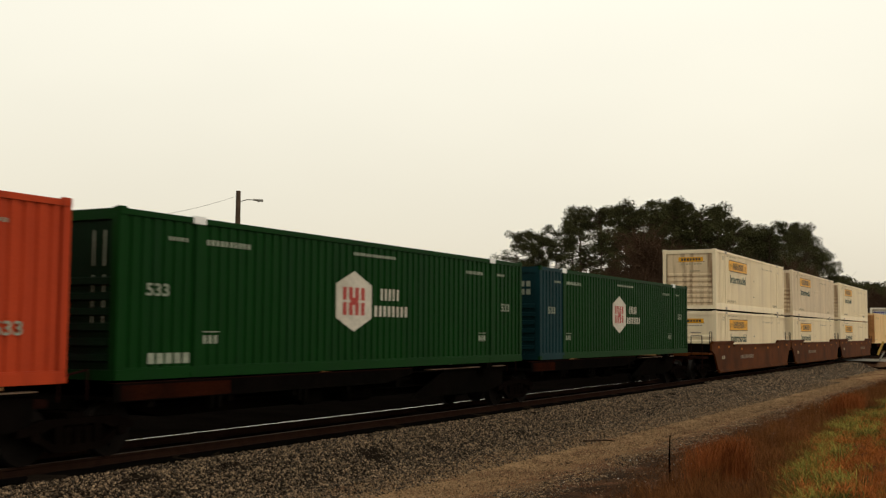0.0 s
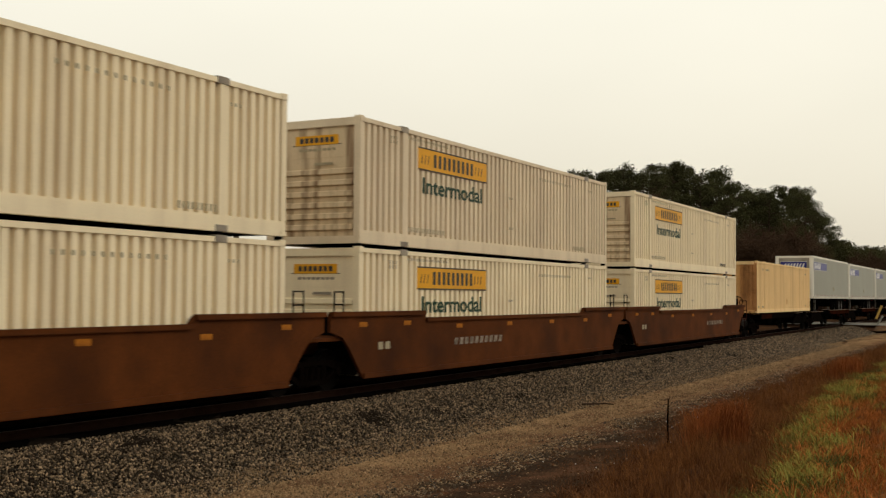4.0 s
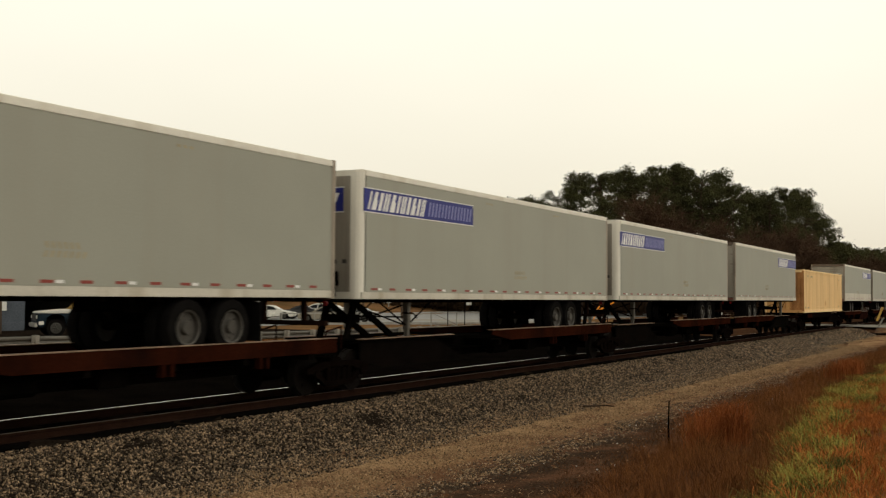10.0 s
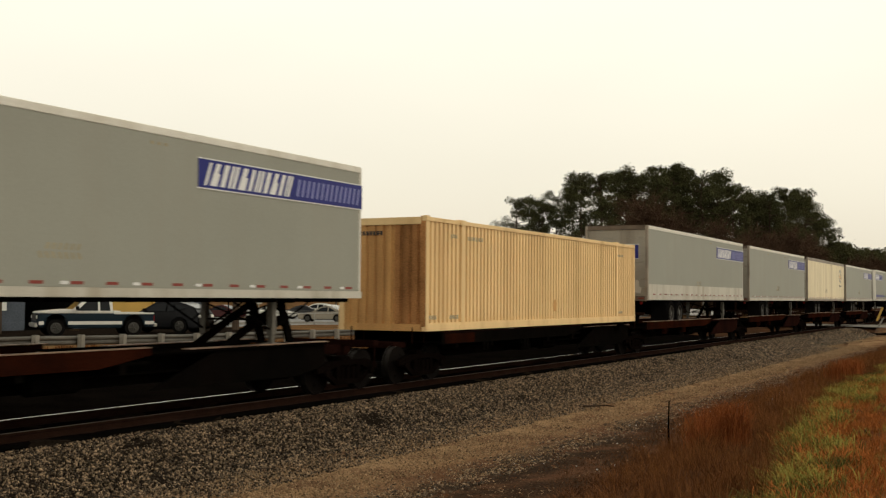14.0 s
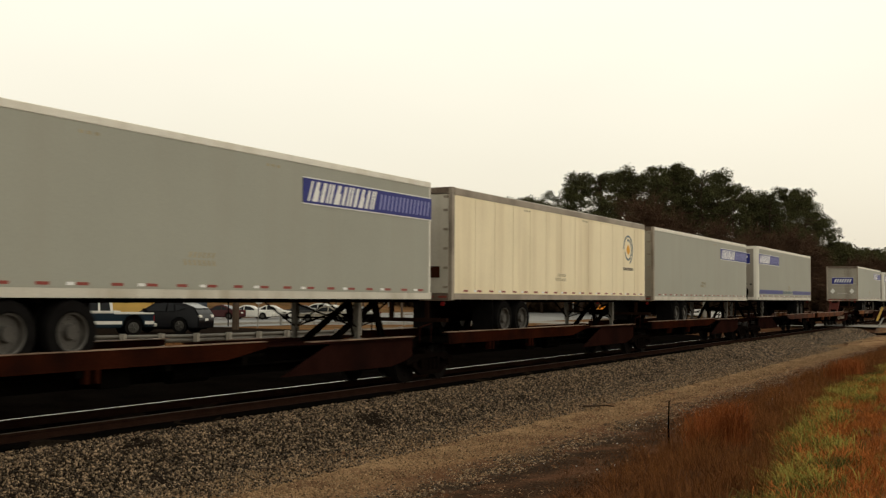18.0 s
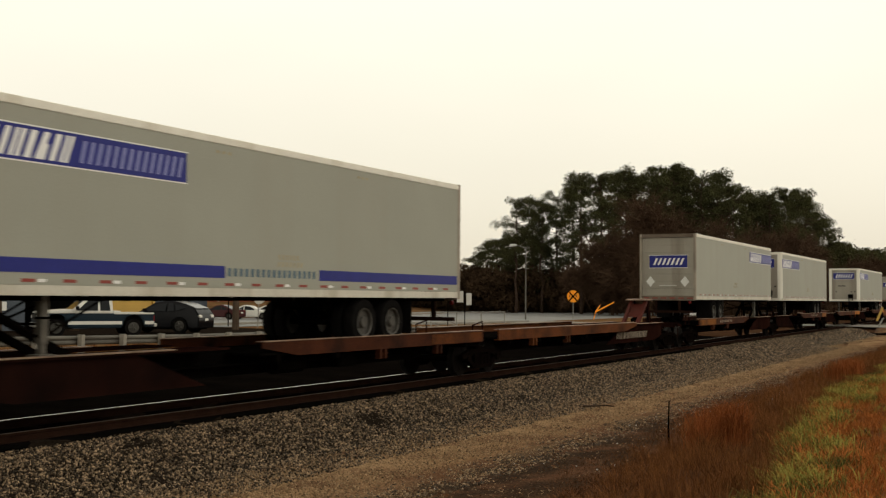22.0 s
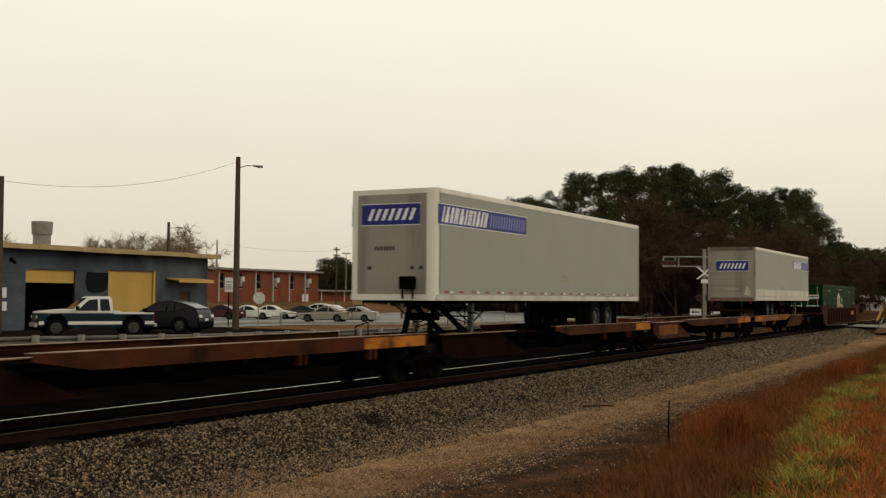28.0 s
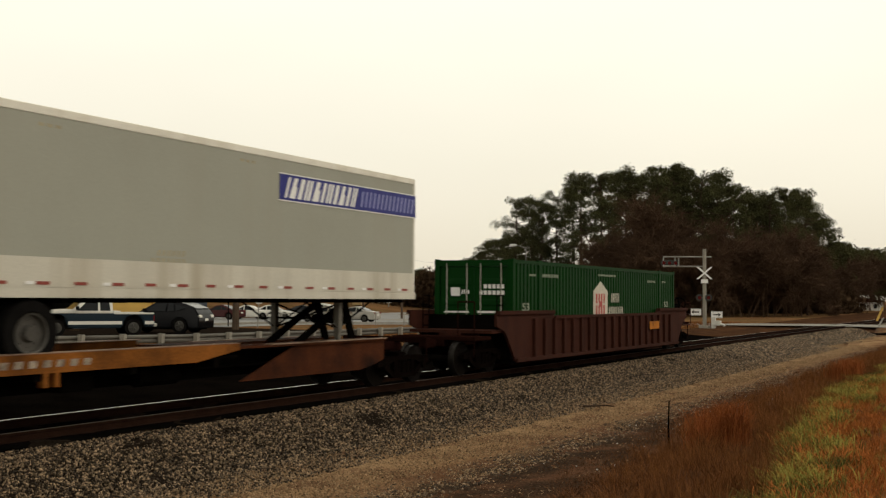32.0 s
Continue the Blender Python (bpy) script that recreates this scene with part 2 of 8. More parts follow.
M = dict(
    soil=mat("bank soil", (0.052, 0.027, 0.015), 0.95, var=0.5, scale=1.3, fine=25, bump=0.6, dirt=(0.11, 0.05, 0.022), dirt_amount=0.8, spec=0.0),
    lawn=mat("dormant grass ground", (0.150, 0.080, 0.036), 0.95, var=0.4, scale=0.25, fine=8, bump=0.5, dirt=(0.085, 0.070, 0.030), dirt_amount=0.8, dirt_scale=0.12, spec=0.0),
    gravel=mat("dark ballast bed", (0.015, 0.011, 0.008), 0.95, var=0.6, scale=4, fine=22, bump=1.0, spec=0.0),
    stone=mat("crushed stone", (0.228, 0.159, 0.096), 0.55, var=0.95, scale=8, fine=60, bump=0.2, island=1.6, spec=0.1, skew=2.6),
    asphalt=mat("worn asphalt", (0.20, 0.197, 0.182), 0.8, var=0.2, scale=0.4, fine=30, bump=0.2, dirt=(0.09, 0.085, 0.075), dirt_amount=0.6, dirt_scale=0.15, spec=0.5),
    concrete=mat("pale concrete", (0.22, 0.20, 0.165), 0.9, var=0.2, scale=1, fine=30, bump=0.2),
    rail=mat("rusty rail steel", (0.018, 0.009, 0.006), 0.85, 0.1, var=0.3, scale=4, fine=60, spec=0.0),
    railtop=mat("polished rail head", (0.55, 0.52, 0.48), 0.22, 1.0, var=0.1, bump=0.02),
    tie=mat("creosoted timber", (0.006, 0.0045, 0.0035), 0.9, var=0.4, scale=5, fine=40, bump=0.5, spec=0.0),
    black=mat("black underframe steel", (0.0032, 0.0027, 0.0022), 0.9, var=0.4, scale=3, fine=30, dirt=(0.007, 0.0045, 0.0035), dirt_amount=0.5, spec=0.0),
    brown=mat("oxide brown car paint", (0.086, 0.0255, 0.0062), 0.7, var=0.25, scale=1.5, fine=30, dirt=(0.030, 0.011, 0.005), dirt_amount=0.85, streak=False, dirt_scale=0.55, spec=0.04),
    maroon=mat("faded maroon car paint", (0.040, 0.0135, 0.0085), 0.75, var=0.25, scale=1.5, fine=30, dirt=(0.020, 0.0095, 0.007), dirt_amount=0.7, streak=True, dirt_scale=0.5, spec=0.04),
    yellow=mat("rusting yellow car paint", (0.36, 0.125, 0.014), 0.75, var=0.3, scale=1.2, fine=25, dirt=(0.035, 0.012, 0.006), dirt_amount=1.0, dirt_scale=1.6, spec=0.08),
    deck=mat("worn yellow deck edge", (0.045, 0.0135, 0.0055), 0.8, var=0.4, scale=1.0, fine=25, dirt=(0.006, 0.0035, 0.0026), dirt_amount=1.0, dirt_scale=1.3, spec=0.06),
    deckrust=mat("rust-orange beam paint", (0.085, 0.027, 0.008), 0.8, var=0.4, scale=1.0, fine=25, dirt=(0.02, 0.008, 0.004), dirt_amount=0.9, dirt_scale=1.2, spec=0.06),
    deckgold=mat("rusting orange deck edge", (0.055, 0.016, 0.0055), 0.8, var=0.4, scale=1.0, fine=25, dirt=(0.006, 0.0035, 0.0026), dirt_amount=1.0, dirt_scale=1.1, spec=0.06),
    deckworn=mat("worn golden deck edge", (0.19, 0.066, 0.012), 0.75, var=0.4, scale=1.0, fine=25, dirt=(0.012, 0.006, 0.004), dirt_amount=1.0, dirt_scale=0.9, spec=0.06),
    # worn steel, paled so that top edges carry their sky highlight
    flange=mat("worn steel in flange highlight tone", (0.26, 0.17, 0.115), 0.6, 0.2, var=0.4, scale=2, fine=30, dirt=(0.05, 0.024, 0.015), dirt_amount=0.9, dirt_scale=1.5),
    sillbrown=mat("grimy dark brown steel", (0.015, 0.0055, 0.004), 0.8, var=0.3, scale=1.5, fine=30, dirt=(0.004, 0.003, 0.0025), dirt_amount=0.9, dirt_scale=0.6, spec=0.0),
    mark=mat("worn stencil paint", (0.04, 0.030, 0.021), 0.7, var=0.3, scale=6, fine=40, bump=0.02, spec=0.1),
    # near black puts the shade under and behind the cars into the soil
    vergeshade=mat("soil in train shade", (0.0035, 0.0028, 0.0022), 0.95, var=0.5, scale=1.0, fine=15, bump=0.6, spec=0.0),
    # black stands in for the occlusion below the cars
    bedshade=mat("ballast in train shade", (0.0035, 0.003, 0.0026), 0.9, var=0.6, scale=3, fine=22, bump=1.0, spec=0.0),
    strawgrass=mat("straw and rust short grass", (0.30, 0.098, 0.025), 0.9, var=0.65, scale=1.2, fine=6, bump=0.0, island=1.2, spec=0.0),
    deepgrass=mat("dark green grass", (0.062, 0.062, 0.017), 0.9, var=0.5, scale=1, fine=6, bump=0.0, island=1.0, spec=0.0),
    roadstone=mat("sandy gravel", (0.26, 0.174, 0.098), 0.9, var=0.75, scale=8, fine=60, bump=0.1, island=1.4, spec=0.0),
    deckdark=mat("grimy brown deck edge", (0.0216, 0.0057, 0.0027), 0.75, var=0.35, scale=1.0, fine=25, dirt=(0.004, 0.0027, 0.0022), dirt_amount=1.0, dirt_scale=0.9, spec=0.0),
    farballast=mat("weathered pale ballast", (0.13, 0.110, 0.083), 0.95, var=0.6, scale=3, fine=14, bump=1.0, spec=0.0),
    # dark colour replaces the train underside that the near head would mirror
    darkhead=mat("rail head toned for dark reflection", (0.045, 0.028, 0.02), 0.75, 0.2, var=0.2, scale=5, fine=40),
    jbdirty=mat("grimy off white container paint", (0.72, 0.60, 0.43), 0.55, var=0.08, scale=0.7, fine=30, bump=0.03, dirt=(0.42, 0.31, 0.21), dirt_amount=0.4, streak=True, dirt_scale=0.2, spec=0.03),
    tread=mat("polished wheel tread", (0.022, 0.019, 0.016), 0.55, 0.6, var=0.2, scale=5, fine=40, bump=0.02),
    bogiebrown=mat("grimy brown bogie casting", (0.0042, 0.0027, 0.0021), 0.9, var=0.4, scale=3, fine=30, dirt=(0.003, 0.0022, 0.0018), dirt_amount=0.8, dirt_scale=2.0, spec=0.0),
    tansoot=mat("rust and soot on tan steel", (0.42, 0.20, 0.075), 0.7, var=0.45, scale=1.2, fine=30, bump=0.05, dirt=(0.02, 0.010, 0.006), dirt_amount=1.0, streak=True, dirt_scale=0.13, spec=0.03),
    oldmark=mat("weathered stencil paint", (0.26, 0.215, 0.165), 0.8, var=0.5, scale=5, fine=40, bump=0.02, dirt=(0.04, 0.025, 0.018), dirt_amount=0.9, dirt_scale=4.0, spec=0.0),
    hitchred=mat("faded red hitch paint", (0.070, 0.017, 0.012), 0.7, var=0.25, scale=2, fine=30, dirt=GRIME, dirt_amount=0.5, spec=0.05),
    wheelsteel=mat("wheel steel", (0.0055, 0.0042, 0.0034), 0.75, 0.0, var=0.3, scale=4, fine=30, spec=0.02),
    grey=mat("grey trailer paint", (0.318, 0.318, 0.266), 0.45, var=0.08, scale=0.5, fine=30, bump=0.03, dirt=(0.30, 0.287, 0.235), dirt_amount=0.45, streak=True, dirt_scale=0.12, spec=0.03, rand=0.5),
    white=mat("dirty white trailer paint", (0.72, 0.69, 0.60), 0.5, var=0.07, scale=0.8, fine=30, bump=0.03, dirt=(0.50, 0.44, 0.33), dirt_amount=0.5, streak=True, dirt_scale=0.2, spec=0.03),
    cream=mat("stained cream plate panel", (0.80, 0.70, 0.48), 0.5, var=0.06, scale=0.7, fine=30, bump=0.03, dirt=(0.46, 0.34, 0.18), dirt_amount=0.4, streak=True, dirt_scale=0.15, spec=0.03),
    rustrail=mat("grimy aluminium rail", (0.30, 0.255, 0.20), 0.55, 0.2, var=0.2, scale=2, fine=30, dirt=(0.11, 0.085, 0.06), dirt_amount=0.7),
    door=mat("grey trailer door", (0.30, 0.275, 0.225), 0.5, var=0.1, scale=1, fine=30, bump=0.04, dirt=(0.17, 0.14, 0.11), dirt_amount=0.7, streak=True, dirt_scale=0.25, spec=0.03),
    rearframe=mat("rust-stained door frame", (0.15, 0.115, 0.085), 0.6, 0.1, var=0.35, scale=2, fine=30, dirt=(0.055, 0.032, 0.022), dirt_amount=0.8, dirt_scale=1.5),
    alu=mat("dull aluminium", (0.52, 0.50, 0.45), 0.45, 0.5, var=0.12, scale=2, fine=40),
    blue=mat("blue vinyl", (0.017, 0.022, 0.165), 0.4, var=0.12, scale=2, fine=20, bump=0.02),
    badge=mat("weathered white badge", (0.50, 0.46, 0.38), 0.6, var=0.2, scale=3, fine=30, bump=0.02, dirt=(0.25, 0.22, 0.16), dirt_amount=0.6),
    stencil=mat("faded white stencil", (0.24, 0.26, 0.20), 0.7, var=0.3, scale=4, fine=40, bump=0.02, spec=0.03),
    letter=mat("white vinyl", (0.74, 0.73, 0.70), 0.45, var=0.06, bump=0.02),
    pale=mat("pale outline vinyl", (0.20, 0.21, 0.42), 0.45, var=0.06, bump=0.02),
    redtape=mat("red reflective tape", (0.24, 0.05, 0.038), 0.4, var=0.2, bump=0.02),
    dark=mat("dark marking paint", (0.05, 0.045, 0.04), 0.6, var=0.2, bump=0.02),
    faint=mat("faded marking paint", (0.33, 0.28, 0.18), 0.6, var=0.2, bump=0.02),
    jb=mat("off white container paint", (0.83, 0.71, 0.495), 0.5, var=0.06, scale=0.7, fine=30, bump=0.03, dirt=(0.50, 0.38, 0.25), dirt_amount=0.35, streak=True, dirt_scale=0.2, spec=0.03),
    jbend=mat("rust stained container end", (0.66, 0.52, 0.34), 0.55, var=0.08, scale=1, fine=30, bump=0.04, dirt=(0.15, 0.07, 0.032), dirt_amount=1.0, streak=True, dirt_scale=0.45, spec=0.03),
    jbyellow=mat("golden yellow panel", (0.70, 0.33, 0.008), 0.45, var=0.06, bump=0.02, dirt=(0.45, 0.22, 0.03), dirt_amount=0.4),
    jbgreen=mat("dark green lettering", (0.005, 0.034, 0.016), 0.5, var=0.1, bump=0.02),
    green=mat("green container paint", (0.0022, 0.029, 0.0032), 0.5, var=0.12, scale=1, fine=30, bump=0.03, dirt=(0.004, 0.024, 0.006), dirt_amount=0.6, streak=True, dirt_scale=0.2, spec=0.05),
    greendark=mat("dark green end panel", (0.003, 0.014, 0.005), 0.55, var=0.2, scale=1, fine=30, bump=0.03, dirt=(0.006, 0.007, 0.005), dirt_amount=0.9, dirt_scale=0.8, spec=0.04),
    teal=mat("teal container paint", (0.005, 0.027, 0.031), 0.5, var=0.12, scale=1, fine=30, bump=0.03, dirt=(0.007, 0.020, 0.020), dirt_amount=0.5, streak=True, dirt_scale=0.2, spec=0.05),
    red=mat("orange red container paint", (0.40, 0.048, 0.015), 0.5, var=0.1, scale=1, fine=30, bump=0.03, dirt=(0.24, 0.028, 0.012), dirt_amount=0.6, streak=True, dirt_scale=0.2, spec=0.05),
    tan=mat("tan container paint", (0.82, 0.59, 0.30), 0.5, var=0.06, scale=0.7, fine=30, bump=0.03, dirt=(0.50, 0.30, 0.13), dirt_amount=0.5, streak=True, dirt_scale=0.2, spec=0.03),
    tanend=mat("rust streaked tan end", (0.62, 0.35, 0.135), 0.6, var=0.2, scale=1, fine=30, bump=0.05, dirt=(0.16, 0.06, 0.024), dirt_amount=0.7, streak=True, dirt_scale=0.11, spec=0.03),
    logored=mat("red logo paint", (0.33, 0.04, 0.03), 0.5, var=0.1, bump=0.02),
    casting=mat("grey corner casting", (0.36, 0.34, 0.28), 0.6, 0.2, var=0.2, scale=5, fine=40),
    tyre=mat("tyre rubber", (0.0075, 0.007, 0.0066), 0.85, var=0.3, scale=5, fine=60, spec=0.0),
    rim=mat("dusty steel rim", (0.065, 0.060, 0.052), 0.5, 0.4, var=0.2, scale=6, fine=40),
    glass=glass_mat("car glass"),
    lens=mat("lamp lens", (0.75, 0.73, 0.66), 0.2, var=0.05, bump=0.0),
    redlens=mat("red lamp lens", (0.14, 0.010, 0.010), 0.25, var=0.05, bump=0.0),
    orangelens=mat("amber lens", (0.6, 0.22, 0.02), 0.3, var=0.05, bump=0.0),
    wood=mat("weathered pole timber", (0.085, 0.060, 0.042), 0.9, var=0.3, scale=2, fine=30, bump=0.5, dirt=(0.05, 0.034, 0.024), dirt_amount=0.6, streak=True, dirt_scale=0.3, spec=0.0),
    galv=mat("galvanised steel", (0.30, 0.29, 0.26), 0.55, 0.5, var=0.2, scale=2, fine=30, dirt=(0.13, 0.11, 0.085), dirt_amount=0.6),
    guardbeam=mat("dull guardrail beam", (0.13, 0.12, 0.10), 0.6, 0.4, var=0.25, scale=2, fine=30, dirt=(0.06, 0.05, 0.04), dirt_amount=0.7),
    redtuft=mat("red broom grass", (0.23, 0.070, 0.021), 0.9, var=0.6, scale=0.8, fine=5, bump=0.0, island=1.0, spec=0.0),
    railpale=mat("dusty trailer rail", (0.54, 0.51, 0.43), 0.5, var=0.1, scale=0.8, fine=30, bump=0.03, dirt=(0.33, 0.28, 0.20), dirt_amount=0.7, streak=True, dirt_scale=0.2, spec=0.03),
    emblem=mat("teal grey emblem", (0.075, 0.12, 0.15), 0.5, var=0.2, bump=0.02),
    guardpost=mat("guardrail post steel", (0.25, 0.23, 0.19), 0.65, 0.2, var=0.2, scale=3, fine=30),
    wallblue=mat("blue grey block paint", (0.074, 0.084, 0.098), 0.85, var=0.35, scale=0.7, fine=12, bump=0.25, dirt=(0.028, 0.032, 0.040), dirt_amount=0.9, dirt_scale=0.5, spec=0.0),
    doorgold=mat("yellow roller door paint", (0.50, 0.315, 0.075), 0.6, var=0.07, scale=0.8, fine=25, bump=0.04, dirt=(0.36, 0.22, 0.06), dirt_amount=0.5, streak=True, dirt_scale=0.1),
    fascia=mat("tan roof fascia board", (0.38, 0.27, 0.13), 0.8, var=0.15, scale=1.5, fine=20, bump=0.1, dirt=(0.22, 0.15, 0.075), dirt_amount=0.8, dirt_scale=0.9),
    roof=mat("grey roofing", (0.16, 0.145, 0.125), 0.9, var=0.2, scale=1, fine=15, bump=0.2, spec=0.0),
    brick=mat("red brick", (0.19, 0.064, 0.036), 0.9, var=0.3, scale=0.6, fine=14, bump=0.3, rand=0.5, spec=0.0),
    inside=mat("dark workshop interior", (0.03, 0.028, 0.026), 0.9, var=0.3, spec=0.0),
    signwhite=mat("white sign sheet", (0.66, 0.65, 0.60), 0.5, var=0.06, bump=0.02),
    signback=mat("sign back sheet", (0.56, 0.55, 0.50), 0.45, 0.3, var=0.08, bump=0.02),
    stopred=mat("stop sign red", (0.36, 0.012, 0.018), 0.45, var=0.06, bump=0.02),
    warn=mat("warning sign yellow", (0.90, 0.31, 0.012), 0.45, var=0.05, bump=0.02),
    bark=mat("pine bark", (0.055, 0.036, 0.026), 0.95, var=0.4, scale=2, fine=15, bump=0.5, spec=0.0),
    pine=mat("pine needles", (0.056, 0.056, 0.024), 0.8, var=0.45, scale=0.5, fine=6, bump=0.0, island=0.8, spec=0.0),
    twig=mat("bare winter twigs", (0.075, 0.046, 0.029), 0.95, var=0.35, scale=0.5, fine=5, bump=0.0, island=0.6, spec=0.0),
    twigpale=mat("pale bare twigs", (0.22, 0.165, 0.11), 0.95, var=0.3, scale=0.5, fine=5, bump=0.0, island=0.6, spec=0.0),
    drygrass=mat("rust coloured dry grass", (0.158, 0.064, 0.022), 0.9, var=0.85, scale=0.7, fine=5, bump=0.0, island=1.0, spec=0.0),
    greengrass=mat("green grass blades", (0.172, 0.148, 0.032), 0.9, var=0.8, scale=0.7, fine=5, bump=0.0, island=1.0, spec=0.0),
    leaf=mat("fallen leaves", (0.10, 0.046, 0.022), 0.9, var=0.5, scale=2, fine=10, bump=0.0, island=1.4, spec=0.0),
    shrub=mat("dark hedge leaves", (0.048, 0.030, 0.017), 0.85, var=0.4, scale=1, fine=6, bump=0.0, island=0.8, spec=0.0),
)



def verge_mat(name, bands, wander=1.3):
    """Sand, soil and litter laid in bands along the line, with wandering, mottled borders."""
    m = mat(name, (0.165, 0.108, 0.060), 0.95, var=0.4, scale=1.5, fine=45, bump=0.9, spec=0.0)
    n, l = m.node_tree.nodes, m.node_tree.links
    bsdf = n["Principled BSDF"]
    tone = bsdf.inputs["Base Color"].links[0].from_socket
    co, sep, no, no2 = n.new("ShaderNodeTexCoord"), n.new("ShaderNodeSeparateXYZ"), n.new("ShaderNodeTexNoise"), n.new("ShaderNodeTexNoise")
    no.inputs["Scale"].default_value, no.inputs["Detail"].default_value = 0.55, 8
    no.inputs["Roughness"].default_value = 0.72
    no2.inputs["Scale"].default_value, no2.inputs["Detail"].default_value = 1.1, 6
    l.new(co.outputs["Object"], sep.inputs[0])
    l.new(co.outputs["Object"], no.inputs["Vector"])
    l.new(co.outputs["Object"], no2.inputs["Vector"])
    k = n.new("ShaderNodeMath")
    k.operation, k.inputs[1].default_value = "MULTIPLY_ADD", 2 * wander
    l.new(no.outputs[0], k.inputs[0])
    l.new(sep.outputs["Y"], k.inputs[2])
    r = n.new("ShaderNodeMapRange")
    lo, hi = bands[0][0], bands[-1][0]
    r.inputs[1].default_value, r.inputs[2].default_value = lo + wander, hi + wander
    l.new(k.outputs[0], r.inputs[0])
    ramp = n.new("ShaderNodeValToRGB")
    el = ramp.color_ramp.elements
    el[0].color, el[1].color = (*bands[0][1], 1), (*bands[-1][1], 1)
    for y, c in bands[1:-1]:
        el.new((y - lo) / (hi - lo)).color = (*c, 1)
    l.new(r.outputs[0], ramp.inputs[0])
    red = n.new("ShaderNodeMix")
    red.data_type = "RGBA"
    red.inputs["B"].default_value = (0.115, 0.058, 0.032, 1)
    rr = n.new("ShaderNodeMapRange")
    rr.inputs[1].default_value, rr.inputs[2].default_value, rr.inputs[4].default_value = 0.46, 0.62, 0.85
    l.new(no2.outputs[0], rr.inputs[0])
    l.new(rr.outputs[0], red.inputs[0])
    l.new(ramp.outputs[0], red.inputs["A"])
    grain = n.new("ShaderNodeMix")
    grain.data_type, grain.blend_type = "RGBA", "OVERLAY"
    grain.inputs[0].default_value = 0.0
    l.new(red.outputs["Result"], grain.inputs["A"])
    l.new(tone, grain.inputs["B"])
    sp = n.new("ShaderNodeMix")
    sp.data_type, sp.blend_type = "RGBA", "MULTIPLY"
    sp.inputs[0].default_value = 1.0
    gn, gr = n.new("ShaderNodeTexNoise"), n.new("ShaderNodeMapRange")
    gn.inputs["Scale"].default_value, gn.inputs["Detail"].default_value = 24.0, 4
    gr.inputs[1].default_value, gr.inputs[2].default_value, gr.inputs[3].default_value, gr.inputs[4].default_value = 0.35, 0.65, 0.55, 1.45
    l.new(co.outputs["Object"], gn.inputs["Vector"])
    l.new(gn.outputs[0], gr.inputs[0])
    l.new(grain.outputs["Result"], sp.inputs["A"])
    l.new(gr.outputs[0], sp.inputs["B"])
    l.new(sp.outputs["Result"], bsdf.inputs["Base Color"])
    return m


M["dirt"] = verge_mat("sandy dirt", ((5.0, (0.05, 0.028, 0.016)), (6.6, (0.040, 0.026, 0.017)), (7.5, (0.05, 0.035, 0.024)), (8.3, (0.23, 0.136, 0.070)), (9.4, (0.285, 0.180, 0.095)),
                                     (10.3, (0.22, 0.146, 0.080)), (11.0, (0.08, 0.058, 0.038))), 0.7)


def paint(name, base, rough=0.25):
    return mat(name, base, rough, 0.0, var=0.06, scale=1.0, fine=30, bump=0.0, dirt=tuple(c * 0.7 + 0.004 for c in base), dirt_amount=0.3, spec=0.12)


# ---- mesh helpers ----
def box(bm, x0, y0, z0, x1, y1, z1, bevel=0.0):
    r = bmesh.ops.create_cube(bm, size=1.0)
    v = r["verts"]
    for p in v:
        p.co = ((x0 + x1) / 2 + p.co.x * (x1 - x0), (y0 + y1) / 2 + p.co.y * (y1 - y0), (z0 + z1) / 2 + p.co.z * (z1 - z0))
    if bevel:
        bmesh.ops.bevel(bm, geom=list({e for p in v for e in p.link_edges}), offset=bevel, segments=2, affect="EDGES")
    return bm


def rod(bm, a, b, r0, r1=None, seg=8):
    a, b = Vector(a), Vector(b)
    r1 = r0 if r1 is None else r1
    w = b - a
    m = Matrix.Translation((a + b) / 2) @ w.to_track_quat("Z", "Y").to_matrix().to_4x4()
    bmesh.ops.create_cone(bm, cap_ends=True, segments=seg, radius1=r0, radius2=r1, depth=w.length, matrix=m)
    return bm


def slab(bm, pts, y0, y1, axis="y"):
    """Extrude an outline (given in the two other axes) from y0 to y1."""
    def put(p, d):
        return (p[0], d, p[1]) if axis == "y" else ((d, p[0], p[1]) if axis == "x" else (p[0], p[1], d))
    a = [bm.verts.new(put(p, y0)) for p in pts]
    b = [bm.verts.new(put(p, y1)) for p in pts]
    n = len(pts)
    f = [bm.faces.new(a), bm.faces.new(b[::-1])]
    for i in range(n):
        f.append(bm.faces.new((a[i], b[i], b[(i + 1) % n], a[(i + 1) % n])))
    bmesh.ops.recalc_face_normals(bm, faces=f)
    return bm


def B():
    return bmesh.new()


def mesh_of(name, bm, material, smooth=False):
    me = bpy.data.meshes.new(name)
    bm.to_mesh(me)
    bm.free()
    me.materials.append(material)
    if smooth:
        for p in me.polygons:
            p.use_smooth = True
        me.set_sharp_from_angle(angle=radians(42))
    return me


FINE = ("markings", "reporting_mark", "car_number", "door_marks", "end_marks", "nose_marks", "sign_lettering", "end_sign_lettering", "emblem_lettering", "tie_plates", "tail_strip")


